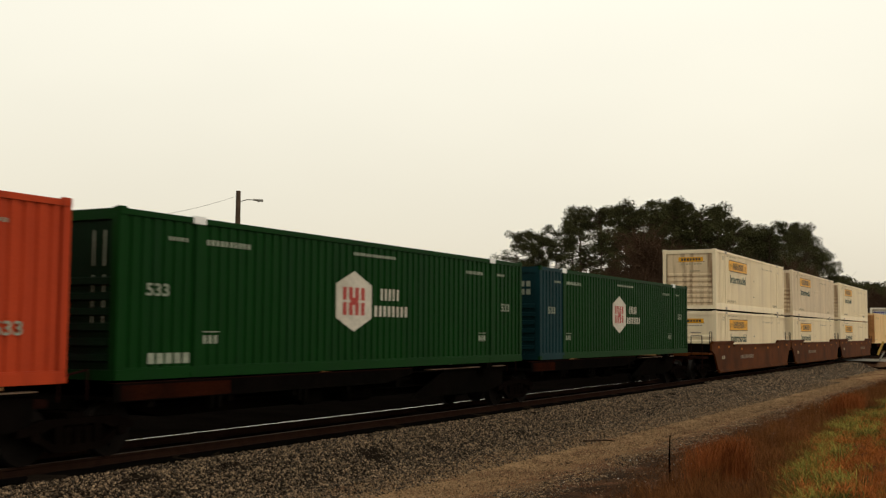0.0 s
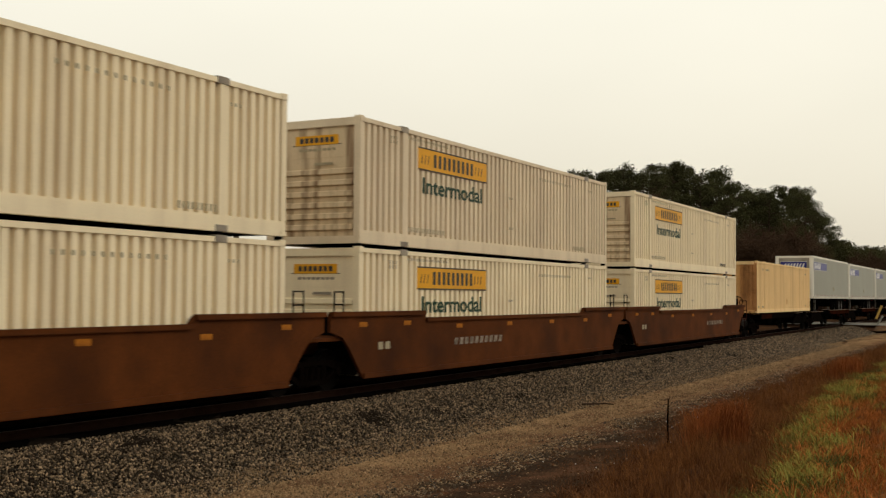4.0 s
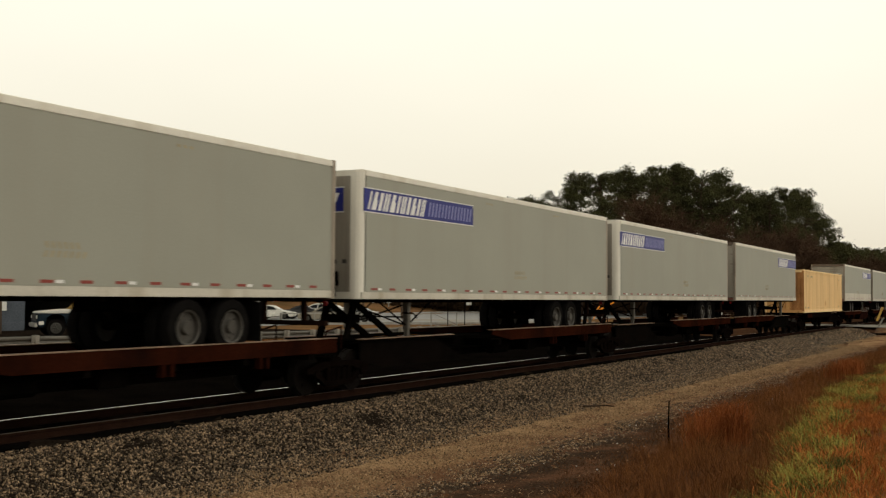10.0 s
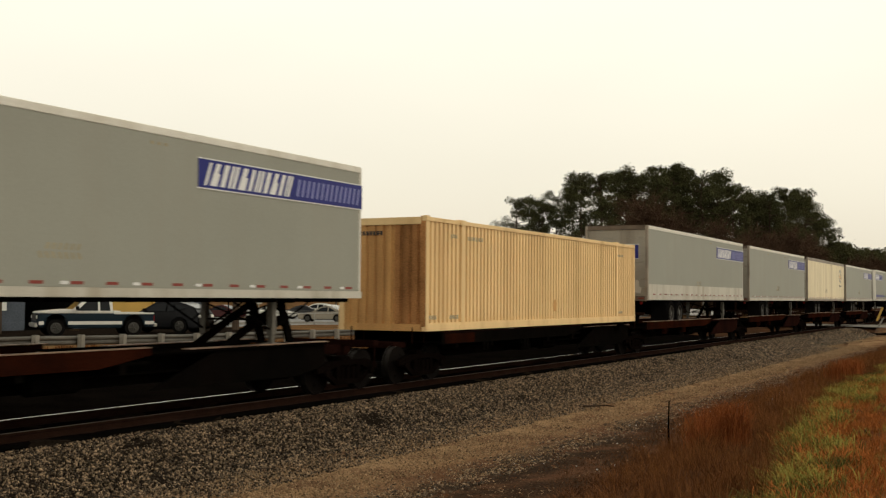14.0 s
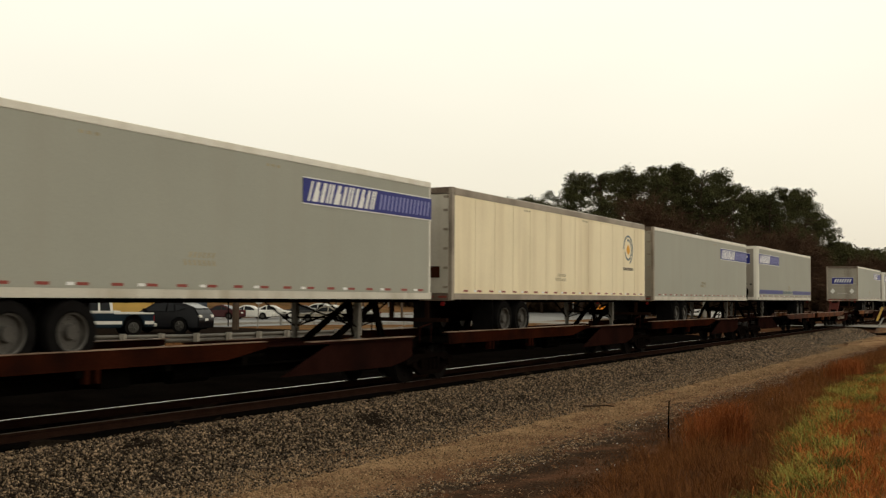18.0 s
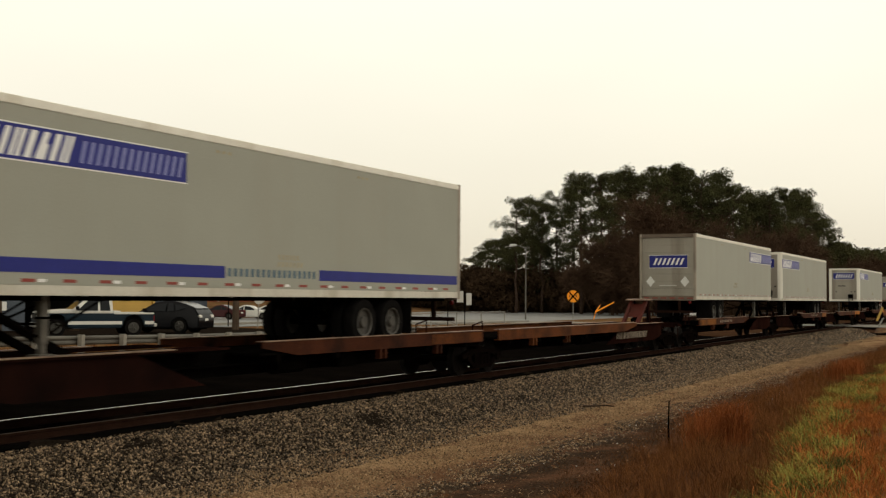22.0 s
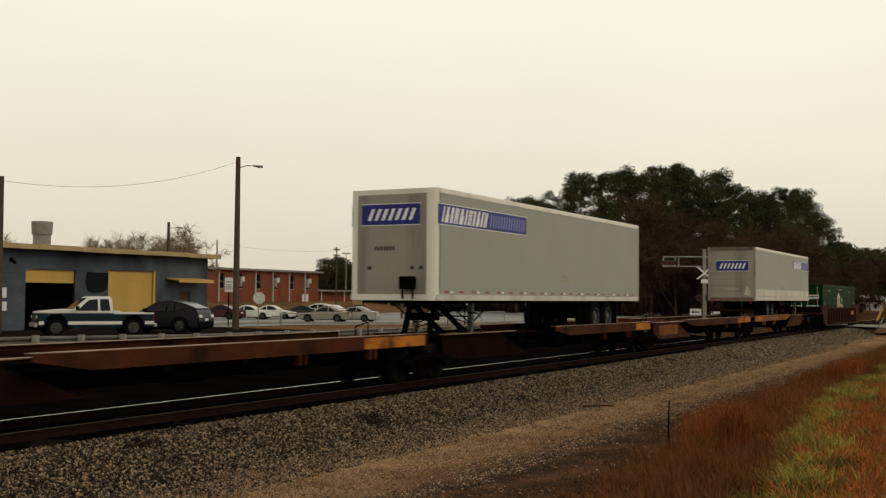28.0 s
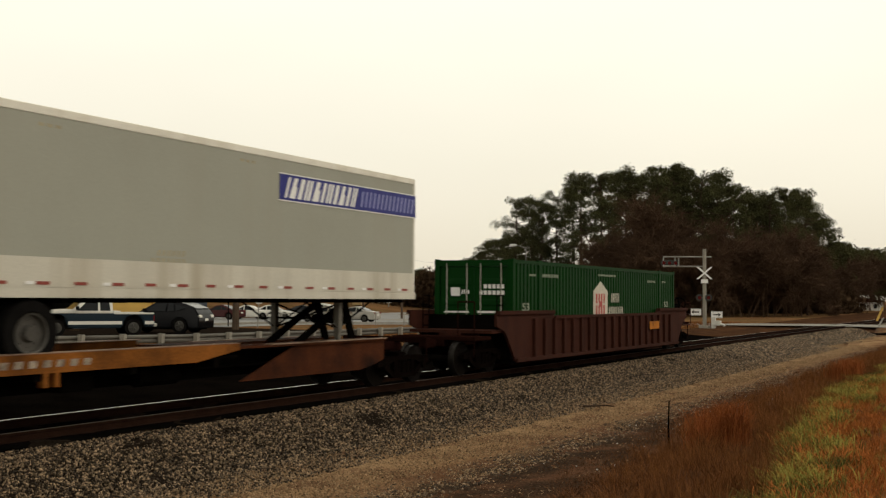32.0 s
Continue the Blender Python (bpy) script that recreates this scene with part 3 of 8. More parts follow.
def part(name, bm, material, parent=None, label="", smooth=False, loc=None):
    """One mesh object under a thing or a part; bm may be a bmesh or a mesh to share."""
    me = bm if isinstance(bm, bpy.types.Mesh) else mesh_of(name, bm, material, smooth)
    ob = new(name, me)
    if parent is not None:
        ob.parent = parent
    if loc is not None:
        ob.matrix_basis = loc if isinstance(loc, Matrix) else Matrix.Translation(loc)
    if label:
        ob["label"] = label
    if name in FINE:
        ob["kind"] = "stuff"
    return ob


def thing(name, label, category, group="", kind="", m=None):
    ob = new(name)
    ob.empty_display_size = 0.3
    if m is not None:
        ob.matrix_basis = m
    return tagged(ob, label, category, group, kind)


def solo(name, bm, material, label, category, group="", kind="", m=None, smooth=False):
    ob = part(name, bm, material, smooth=smooth, loc=m)
    return tagged(ob, label, category, group, kind)


def cloud_mesh(name, verts, faces, material):
    me = bpy.data.meshes.new(name)
    verts, faces = np.asarray(verts, np.float32), np.asarray(faces, np.int32)
    k = faces.shape[1]
    me.vertices.add(len(verts))
    me.vertices.foreach_set("co", verts.ravel())
    me.loops.add(faces.size)
    me.loops.foreach_set("vertex_index", faces.ravel())
    me.polygons.add(len(faces))
    me.polygons.foreach_set("loop_start", np.arange(0, faces.size, k, dtype=np.int32))
    me.update(calc_edges=True)
    me.materials.append(material)
    return me


def lettering(body, size, depth=0.004, bold=0.022):
    """The mesh of a word in the built-in font, upright and facing -y, its lower left corner at the origin."""
    cu = bpy.data.curves.new("word", "FONT")
    cu.body, cu.size, cu.extrude, cu.offset = body, size, depth, bold
    ob = bpy.data.objects.new("word", cu)
    scene.collection.objects.link(ob)
    dg = bpy.context.evaluated_depsgraph_get()
    me = bpy.data.meshes.new_from_object(ob.evaluated_get(dg))
    bpy.data.objects.remove(ob)
    me.transform(Matrix.Rotation(radians(90), 4, "X"))
    return me


def fitted(body, x0, z0, x1, z1, y, material):
    """Lettering stretched into a rectangle of a side wall at depth y."""
    me = lettering(body, 1.0)
    co = np.empty(len(me.vertices) * 3, np.float32)
    me.vertices.foreach_get("co", co)
    co = co.reshape(-1, 3)
    lo, hi = co.min(0), co.max(0)
    co[:, 0] = x0 + (co[:, 0] - lo[0]) / (hi[0] - lo[0]) * (x1 - x0)
    co[:, 2] = z0 + (co[:, 2] - lo[2]) / (hi[2] - lo[2]) * (z1 - z0)
    co[:, 1] = y + (co[:, 1] - lo[1]) / (hi[1] - lo[1]) * 0.004
    me.vertices.foreach_set("co", co.ravel())
    me.materials.clear()
    me.materials.append(material)
    me.update()
    return me


def bars(bm, x0, z0, x1, z1, n, y, fill=0.6, slant=0.0, rows=1):
    """Plain upright bars in place of writing, on a wall that faces -y at depth y (or +y when its sign flips)."""
    w = (x1 - x0) / n
    h = (z1 - z0) / rows
    for r in range(rows):
        for i in range(n):
            a = x0 + i * w
            zb, zt = z0 + r * h + 0.08 * h, z0 + (r + 1) * h - 0.08 * h
            slab(bm, [(a, zb), (a + w * fill, zb), (a + w * fill + slant, zt), (a + slant, zt)], y - 0.004, y)
    return bm


# ---- the train: its way along the track, in metres gone by since the start ----
GONE = ((0, 0.0), (1, 12.70), (2, 25.25), (3, 37.80), (6, 74.85), (8, 99.95), (9, 112.6), (11, 138.0), (13, 163.6), (14, 176.4),
        (17, 214.7), (19, 240.2), (21, 266.1), (23, 292.12), (24, 304.9), (25, 317.6), (28, 356.2), (29, 369.5), (30, 382.95), (31, 396.2), (32, 409.45))
NEAR, MID, FAR = 13.22, 14.515, 15.81  # near side of the loads, the track's centre line, their far side
MOVERS, WHEELSETS = [], []


def along(thing_ob, x, y, z, turned=False):
    """Note a thing of the train that stands at x at the start."""
    MOVERS.append((thing_ob, x, y, z, 180 if turned else 0))
    thing_ob.location, thing_ob.rotation_euler = (x, y, z), (0, 0, math.pi if turned else 0)


# --- bogies ---
def wheelset_mesh():
    bm = B()
    rod(bm, (0, -0.9, 0), (0, 0.9, 0), 0.085, seg=10)
    for s in (-1, 1):
        rod(bm, (0, s * 0.70, 0), (0, s * 0.83, 0), 0.457, seg=28)
        rod(bm, (0, s * 0.67, 0), (0, s * 0.70, 0), 0.482, seg=28)
        rod(bm, (0, s * 0.83, 0), (0, s * 0.86, 0), 0.40, 0.16, seg=28)
        for a in range(4):
            c, d = math.cos(a * 1.571) * 0.27, math.sin(a * 1.571) * 0.27
            rod(bm, (c, s * 0.845, d), (c, s * 0.868, d), 0.035, seg=6)
    me = mesh_of("wheelset", bm, M["wheelsteel"])
    me.materials.append(M["tread"])
    for p in me.polygons:
        if abs(p.normal[1]) < 0.3 and math.hypot(p.center[0], p.center[2]) > 0.43:
            p.material_index = 1
    return me


def bogie_frame_mesh():
    bm = B()
    for s in (-1, 1):
        y0, y1 = s * 0.95, s * 1.07
        slab(bm, [(-1.2, 0.58), (-1.2, 0.46), (-0.75, 0.50), (-0.45, 0.60), (0.45, 0.60), (0.75, 0.50), (1.2, 0.46), (1.2, 0.58), (0.75, 0.70), (-0.75, 0.70)], y0, y1)
        slab(bm, [(-1.0, 0.48), (-0.5, 0.18), (0.5, 0.18), (1.0, 0.48), (0.85, 0.50), (0.45, 0.29), (-0.45, 0.29), (-0.85, 0.50)], y0, y1)
        for k in (-0.40, 0.40):
            slab(bm, [(k - 0.07, 0.25), (k + 0.07, 0.25), (k + 0.07, 0.62), (k - 0.07, 0.62)], y0, y1)
        for k in (-0.22, 0, 0.22):
            rod(bm, (k, s * 1.01, 0.28), (k, s * 1.01, 0.56), 0.075, seg=8)
        for k in (-0.89, 0.89):
            rod(bm, (k, s * 0.94, 0.457), (k, s * 1.13, 0.457), 0.11, 0.09, 12)
    box(bm, -0.2, -1.0, 0.45, 0.2, 1.0, 0.78, 0.03)
    return mesh_of("bogie_frame", bm, M["bogiebrown"])


WHEELSET, BOGIE = wheelset_mesh(), bogie_frame_mesh()


def bogie(parent, x):
    f = part("bogie", BOGIE, None, parent, "grimy black bogie side frames", loc=(x, 0, 0))
    for k in (-0.89, 0.89):
        w = part("wheelset", WHEELSET, None, f, "bright-rimmed steel wheels", loc=(k, 0, 0.457))
        WHEELSETS.append((w, k))


# --- spine car platforms ---
def spine_platform(a, b, wheels, load, number=0):
    """A platform between two bogie centres. wheels: the end at which the trailer's tyres stand."""
    L = b - a
    state = {"trailer": "below a trailer", "container": "below a container", "empty": "empty"}[load]
    t = thing("spine_car", f"rust-brown spine car with worn yellow deck edges, {state}", "rail car", "spine car platforms")
    bm = B()
    slab(bm, [(-0.35, 1.0), (-0.35, 0.8), (1.5, 0.8), (2.6, 0.52), (L - 2.6, 0.52), (L - 1.5, 0.8), (L - 1.1, 0.8), (L - 1.1, 1.0)], -0.36, 0.36)
    part("centre_sill", bm, M["black"], t)
    flip = wheels == "R"
    deckm = M["deckworn"] if number == 20 else M["deckgold"] if number >= 17 else M["deckrust"] if number == 14 else M["deck"] if number >= 13 else M["black"] if load == "container" else M["deckdark"]

    def fx(x):
        return L - x if flip else x

    deck_len = 10.2 if load != "empty" else 12.6
    for s in (-1, 1):
        bm = B()
        box(bm, min(fx(0.5), fx(deck_len)), s * 0.42, 0.95, max(fx(0.5), fx(deck_len)), s * 1.28, 1.0)
        part("wheel_deck", bm, M["black"], t)
        bm = B()
        e0, e1 = fx(0.5), fx(deck_len)
        slab(bm, [(e0, 1.22), (e0, 0.92), (fx(deck_len - 1.2), 0.92), (e1, 1.10), (e1, 1.22)], s * 1.285, s * 1.33)
        slab(bm, [(e0, 0.95), (e0, 0.92), (fx(deck_len - 1.2), 0.92), (fx(deck_len - 1.2), 0.95)], s * 1.16, s * 1.285)
        part("side_beam", bm, deckm, t, "rusty yellow deck edge beam")
        # pale strip paints the highlight along the deck's top edge
        bm = B()
        slab(bm, [(e0, 1.235), (e0, 1.22), (e1, 1.22), (e1, 1.235)], s * 1.16, s * 1.34)
        part("top_flange", bm, M["sillbrown"] if load == "container" else M["flange"], t, "worn top flange, highlight-pale unless under a container")
        bm = B()
        p0, p1 = (fx(0.62), fx(3.4)) if number % 2 else (fx(0.62), fx(2.3))
        box(bm, min(p0, p1), s * 1.331, 0.94, max(p0, p1), s * 1.338, 1.19)
        part("paint_panel", bm, M["yellow"] if number >= 17 else M["deckworn"] if number >= 15 else M["deckrust"] if number >= 13 else M["deckdark"], t, "brighter painted beam end")
        for k in (2.9, 3.12, 5.6, 5.82):
            part("stirrup_bracket", box(B(), fx(k) - 0.04, s * 1.2, 0.70, fx(k) + 0.04, s * 1.34, 0.92), deckm, t)
        bm = B()
        h = L - 0.9
        reach = 6.5 if number == 14 else 5.3
        slab(bm, [(fx(h - reach), 0.46), (fx(h - reach + 1.9), 1.14), (fx(h), 1.14), (fx(h), 0.62), (fx(h - 1.0), 0.46)], s * 0.98, s * 1.03)
        slab(bm, [(fx(h - 5.9), 1.14), (fx(h), 1.14), (fx(h), 1.10), (fx(h - 5.9), 1.10)], s * 0.36, s * 1.10)
        bolster = part("bolster_plate", bm, M["deckgold"] if number >= 19 else M["sillbrown"] if number >= 9 else M["black"], t, "tapered dark side plate below the hitch")
        if number == 19:
            y0 = s * 1.036
            q0, q1 = fx(h - 3.3), fx(h - 0.6)
            part("paint_panel", box(B(), min(q0, q1), y0 - 0.004, 0.62, max(q0, q1), y0 + 0.004, 1.04), M["deckworn"], bolster, "rust-spotted yellow paint on the plate")
        bm = B()
        slab(bm, [(fx(h - 4.4), 1.16), (fx(h), 1.16), (fx(h), 1.142), (fx(h - 4.4), 1.142)], s * 0.92, s * 1.12)
        part("plate_flange", bm, M["flange"], t, "worn plate edge, paled as a highlight")
        bm = B()
        bars(bm, min(fx(h - 5.5), fx(h - 1.9)), 0.60, max(fx(h - 5.5), fx(h - 1.9)), 0.88, 22, -1.032 if s < 0 else 1.036, 0.52, 0.06)
        if number == 14:
            part("reporting_mark", bm, M["oldmark"], t, "faded unreadable white marks")
        bm = B()
        y = s * 1.331 + (0 if s < 0 else 0.004)
        bars(bm, min(fx(4.2), fx(6.6)), 1.0, max(fx(4.2), fx(6.6)), 1.13, 9, y, 0.55, 0.02)
        if number in (15, 16, 20):
            part("car_number", bm, M["oldmark"], t, "faded car number, unreadable")
    for k in (1.4, 3.5, 5.5, 7.5, 9.6):
        bm = B()
        box(bm, fx(k) - 0.07, -1.28, 0.80, fx(k) + 0.07, 1.28, 0.95)
        part("cross_bearer", bm, M["black"], t)
    # the hitch stand
    hx = L - 1.65
    bm = B()
    if load == "trailer":
        slab(bm, [(fx(hx - 0.35), 1.98), (fx(hx + 0.35), 1.98), (fx(hx + 0.3), 2.05), (fx(hx - 0.3), 2.05)], -0.5, 0.5)
        for s in (-1, 1):
            slab(bm, [(fx(hx - 0.15), 1.98), (fx(hx + 0.15), 1.98), (fx(hx - 1.75), 1.05), (fx(hx - 2.1), 1.05)], s * 0.34, s * 0.42)
            slab(bm, [(fx(hx - 0.1), 1.98), (fx(hx + 0.12), 1.98), (fx(hx + 0.5), 1.05), (fx(hx + 0.3), 1.05)], s * 0.34, s * 0.42)
        box(bm, fx(hx) - 0.12, -0.45, 1.5, fx(hx) + 0.12, 0.45, 1.7)
        part("hitch", bm, M["black"], t, "raised black trailer hitch stand")
    elif load == "empty" and flip:
        slab(bm, [(fx(hx - 2.1), 1.12), (fx(hx + 0.45), 1.12), (fx(hx + 0.45), 1.30), (fx(hx - 1.9), 1.24)], -0.62, 0.62)
        part("hitch", bm, M["hitchred"], t, "faded red trailer hitch, folded down")
    elif load == "empty":
        for q in (-0.36, 0.24):
            slab(bm, [(fx(hx - 0.25), 1.12), (fx(hx + 0.05), 1.12), (fx(hx + 1.15), 2.05), (fx(hx + 0.9), 2.05)], q, q + 0.12)
        slab(bm, [(fx(hx + 0.2), 1.36), (fx(hx + 0.34), 1.36), (fx(hx + 0.95), 1.9), (fx(hx + 0.82), 1.9)], -0.24, 0.24)
        part("hitch", bm, M["hitchred"], t, "faded red slanted trailer hitch struts")
        for q in (-0.34, 0.24):
            bm = B()
            slab(bm, [(fx(hx + 1.35), 1.12), (fx(hx + 1.6), 1.12), (fx(hx + 1.25), 2.05), (fx(hx + 1.05), 2.05)], q, q + 0.1)
            part("hitch_back_leg", bm, M["sillbrown"], t)
        bm = B()
        rod(bm, (fx(hx + 0.1), 0, 1.24), (fx(hx + 1.4), 0, 1.5), 0.07, seg=10)
        part("hitch_screw", bm, M["black"], t, "black screw jack inside the hitch")
        bm = B()
        slab(bm, [(fx(hx + 0.65), 2.055), (fx(hx + 1.45), 2.055), (fx(hx + 1.4), 2.12), (fx(hx + 0.7), 2.10)], -0.45, 0.45)
        part("hitch_plate", bm, M["flange"], t, "pale worn hitch head plate")
    else:
        for x in (2.4, 14.5):
            bm = B()
            box(bm, x - 0.25, -1.25, 1.0, x + 0.25, 1.25, 1.13, 0.01)
            for s in (-1, 1):
                box(bm, x - 0.18, s * 1.2 - 0.1, 1.13, x + 0.18, s * 1.2 + 0.1, 1.26, 0.01)
            part("pedestal", bm, M["black"], t, "black container pedestal")
    # end fittings over the bogie
    bm = B()
    box(bm, -0.95, -0.75, 0.86, -0.35, 0.75, 1.0, 0.02)
    part("end_step", bm, M["sillbrown"], t)
    bm = B()
    box(bm, L - 1.1, -0.5, 0.84, L - 0.45, 0.5, 1.0, 0.02)
    part("end_step", bm, M["sillbrown"], t)
    for s in (-1, 1):
        bm = B()
        rod(bm, (0.3, s * 0.9, 0.95), (0.3, s * 0.9, 1.45), 0.02, seg=6)
        rod(bm, (0.3, s * 0.9, 1.45), (-0.3, s * 0.9, 1.35), 0.02, seg=6)
        rod(bm, (-0.3, s * 0.9, 1.35), (-0.3, s * 0.9, 0.95), 0.02, seg=6)
        part("grab_iron", bm, M["sillbrown"], t)
    bm = B()
    for k in range(3):
        rod(bm, (0.4, -0.6 + k * 0.12, 0.78), (L - 2, -0.6 + k * 0.12, 0.72), 0.03, seg=6)
    box(bm, fx(6.6) - 0.35, -0.95, 0.55, fx(6.6) + 0.35, -0.45, 0.85, 0.03)
    rod(bm, (fx(8.6) - 0.5, -0.7, 0.68), (fx(8.6) + 0.5, -0.7, 0.68), 0.17, seg=12)
    part("brake_gear", bm, M["black"], t)
    bogie(t, 0.0)
    return t


def end_bogie(t, x):
    """The bogie, drawgear and coupler at the free end of a car."""
    bogie(t, x)
    bm = B()
    box(bm, x - 1.3, -0.36, 0.8, x + 0.9, 0.36, 1.0, 0.02)
    box(bm, x + 0.9, -0.13, 0.74, x + 1.5, 0.13, 0.98, 0.04)
    box(bm, x + 0.75, -1.25, 0.98, x + 0.95, 1.25, 1.12, 0.02)
    rod(bm, (x + 0.85, -1.2, 0.5), (x + 0.85, -1.2, 1.05), 0.02, seg=6)
    part("draft_gear", bm, M["sillbrown"], t)


SPINES = [
    (-4.4, 12.7, "L", "container"), (12.7, 29.5, "L", "container"), (29.5, 46.4, "L", "container"),
    (111.3, 128.4, "L", "container"), (128.4, 145.4, "R", "trailer"), (145.4, 162.8, "R", "trailer"), (162.8, 180.2, "R", "trailer"), (180.2, 196.9, "L", "trailer"),
    (200.3, 217.0, "L", "container"), (217.0, 234.4, "L", "trailer"), (234.4, 251.7, "L", "trailer"), (251.7, 268.7, "L", "trailer"), (268.7, 285.6, "L", "trailer"),
    (288.7, 306.4, "R", "trailer"), (306.4, 324.0, "L", "empty"),
    (327.4, 345.3, "L", "trailer"), (345.3, 362.8, "R", "trailer"), (362.8, 380.3, "R", "empty"), (380.3, 398.3, "R", "trailer"), (398.3, 415.6, "R", "empty"),
    (415.6, 432.4, "L", "trailer")]
for i, (a, b, w, ld) in enumerate(SPINES):
    t = spine_platform(a, b, w, ld, i)
    if i + 1 == len(SPINES) or SPINES[i + 1][0] - b > 0.5:
        end_bogie(t, b - a)
    along(t, a, MID, 0)


# --- well cars ---
def well_car(a, pitch, ribbed, first, last):
    """A well between bogie centres a and a + pitch."""
    L = pitch
    paintm = M["maroon"] if ribbed else M["brown"]
    t = thing("well_car", "faded maroon ribbed well car holding one container" if ribbed else "rust-brown double-stack well car with smooth sides", "rail car", "well cars")
    w0, w1 = 1.15, L - 1.15
    for s in (-1, 1):
        bm = B()
        prof = [(0.12, 1.72), (w0 + 3.0, 1.72), (w0 + 3.15, 1.56), (w1 - 3.15, 1.56), (w1 - 3.0, 1.72), (L - 0.12, 1.72),
                (L - 0.12, 1.32), (L - 0.6, 1.18), (L - 0.85, 0.95), (L - 1.4, 0.30), (1.4, 0.30), (0.85, 0.95), (0.6, 1.18), (0.12, 1.32)]
        slab(bm, prof, s * 1.34, s * 1.42)
        part("side_wall", bm, paintm, t)
        bm = B()
        box(bm, w0 + 3.1, s * 1.43 - 0.06, 1.48, w1 - 3.1, s * 1.43 + 0.06, 1.58, 0.01)
        box(bm, 0.12, s * 1.43 - 0.07, 1.64, w0 + 3.0, s * 1.43 + 0.07, 1.75, 0.01)
        box(bm, w1 - 3.0, s * 1.43 - 0.07, 1.64, L - 0.12, s * 1.43 + 0.07, 1.75, 0.01)
        part("top_chord", bm, paintm, t)
        bm = B()
        box(bm, 1.4, s * 1.43 - 0.05, 0.26, L - 1.4, s * 1.43 + 0.05, 0.38, 0.01)
        part("bottom_chord", bm, paintm, t)
        if ribbed:
            n = 19
            rib = B()
            box(rib, -0.07, -0.05, 0.38, 0.07, 0.05, 1.5, 0.01)
            rib = mesh_of("rib", rib, paintm)
            for i in range(n):
                part("rib", rib, None, t, loc=(w0 + 1.5 + i * (w1 - w0 - 3.0) / (n - 1), s * 1.46, 0))
            bm = B()
            box(bm, w1 - 4.4, s * 1.53 - 0.003, 0.95, w1 - 3.2, s * 1.53 + 0.003, 1.25)
            part("marking_plate", bm, M["yellow"], t, "yellow marking plate")
        else:
            pl = B()
            box(pl, -0.16, -0.004, -0.055, 0.16, 0.004, 0.055)
            pl = mesh_of("reflector", pl, M["yellow"])
            for k in (0.25, 2.2, 4.9, 8.0, 11.1, 14.0, 16.4):
                part("reflector", pl, None, t, "small yellow side reflector", loc=(w0 + k, s * 1.425, 1.34 + (0.12 if k < 3 or k > 14 else 0)))
            bm = B()
            at = 10.35 if last else 4.6
            bars(bm, w0 + at, 0.84, w0 + at + 2.95, 1.05, 10, s * 1.425 + (0.002 if s > 0 else 0), 0.62, 0.05)
            part("reporting_mark", bm, M["oldmark"], t, "pale car number, blurred")
            bm = B()
            box(bm, w0 + 0.9, s * 1.423 - 0.004, 0.88, w0 + 1.1, s * 1.423 + 0.004, 1.05)
            box(bm, w0 + 1.2, s * 1.423 - 0.004, 0.88, w0 + 1.4, s * 1.423 + 0.004, 1.05)
            part("stencil", bm, M["faint"], t)
    bm = B()
    box(bm, 1.3, -1.34, 0.22, L - 1.3, 1.34, 0.36 if ribbed else 0.31)
    part("well_floor", bm, M["black"], t)
    for x0, x1 in ((0.0, 1.19), (L - 1.19, L)):
        bm = B()
        box(bm, x0, -1.33, 1.12, x1, 1.33, 1.20)
        box(bm, x0, -0.35, 0.78, x1, 0.35, 1.12)
        part("end_platform", bm, paintm, t)
    for x in (1.2, L - 1.3):
        bm = B()
        box(bm, x, -1.34, 0.34, x + 0.1, 1.34, 1.62)
        part("bulkhead", bm, M["black"], t)
    for x in (0.75, L - 0.75):
        for s in (-1, 1):
            bm = B()
            for k in (-0.18, 0.18):
                rod(bm, (x + k, s * 1.2, 1.02), (x + k, s * 1.2, 2.2), 0.018, seg=6)
            for z in (1.3, 1.6, 1.9, 2.18):
                rod(bm, (x - 0.18, s * 1.2, z), (x + 0.18, s * 1.2, z), 0.014, seg=6)
            part("ladder", bm, M["black"], t, "dark end ladder")
    bogie(t, 0.0)
    if last:
        end_bogie(t, L)
        bm = B()
        rod(bm, (L + 0.1, -0.55, 1.72), (L + 1.05, -0.55, 1.72), 0.2, seg=16)
        part("air_tank", bm, M["black"], t, "black brake air reservoir on the end platform")
        bm = B()
        rod(bm, (L + 0.55, -0.9, 1.0), (L + 0.55, -0.9, 2.05), 0.05, seg=8)
        for i in range(16):
            u, v_ = i * 0.3927, (i + 1) * 0.3927
            rod(bm, (L + 0.62, -0.9 + 0.27 * math.cos(u), 1.9 + 0.27 * math.sin(u)), (L + 0.62, -0.9 + 0.27 * math.cos(v_), 1.9 + 0.27 * math.sin(v_)), 0.022, seg=5)
        for i in range(5):
            rod(bm, (L + 0.6, -0.9, 1.9), (L + 0.62, -0.9 + 0.27 * math.cos(i * 1.2566), 1.9 + 0.27 * math.sin(i * 1.2566)), 0.014, seg=5)
        part("brake_wheel", bm, M["bogiebrown"], t, "dark hand brake wheel on its stand")
        bm = B()
        for y in (-1.3, -0.95, 0.9, 1.3):
            rod(bm, (L + 0.95, y, 1.05), (L + 0.95, y, 1.95), 0.022, seg=6)
        for z in (1.45, 1.95):
            rod(bm, (L + 0.95, -1.3, z), (L + 0.95, -0.95, z), 0.022, seg=6)
            rod(bm, (L + 0.95, 0.9, z), (L + 0.95, 1.3, z), 0.022, seg=6)
        box(bm, L - 0.1, -1.3, 0.98, L + 0.95, 1.3, 1.04)
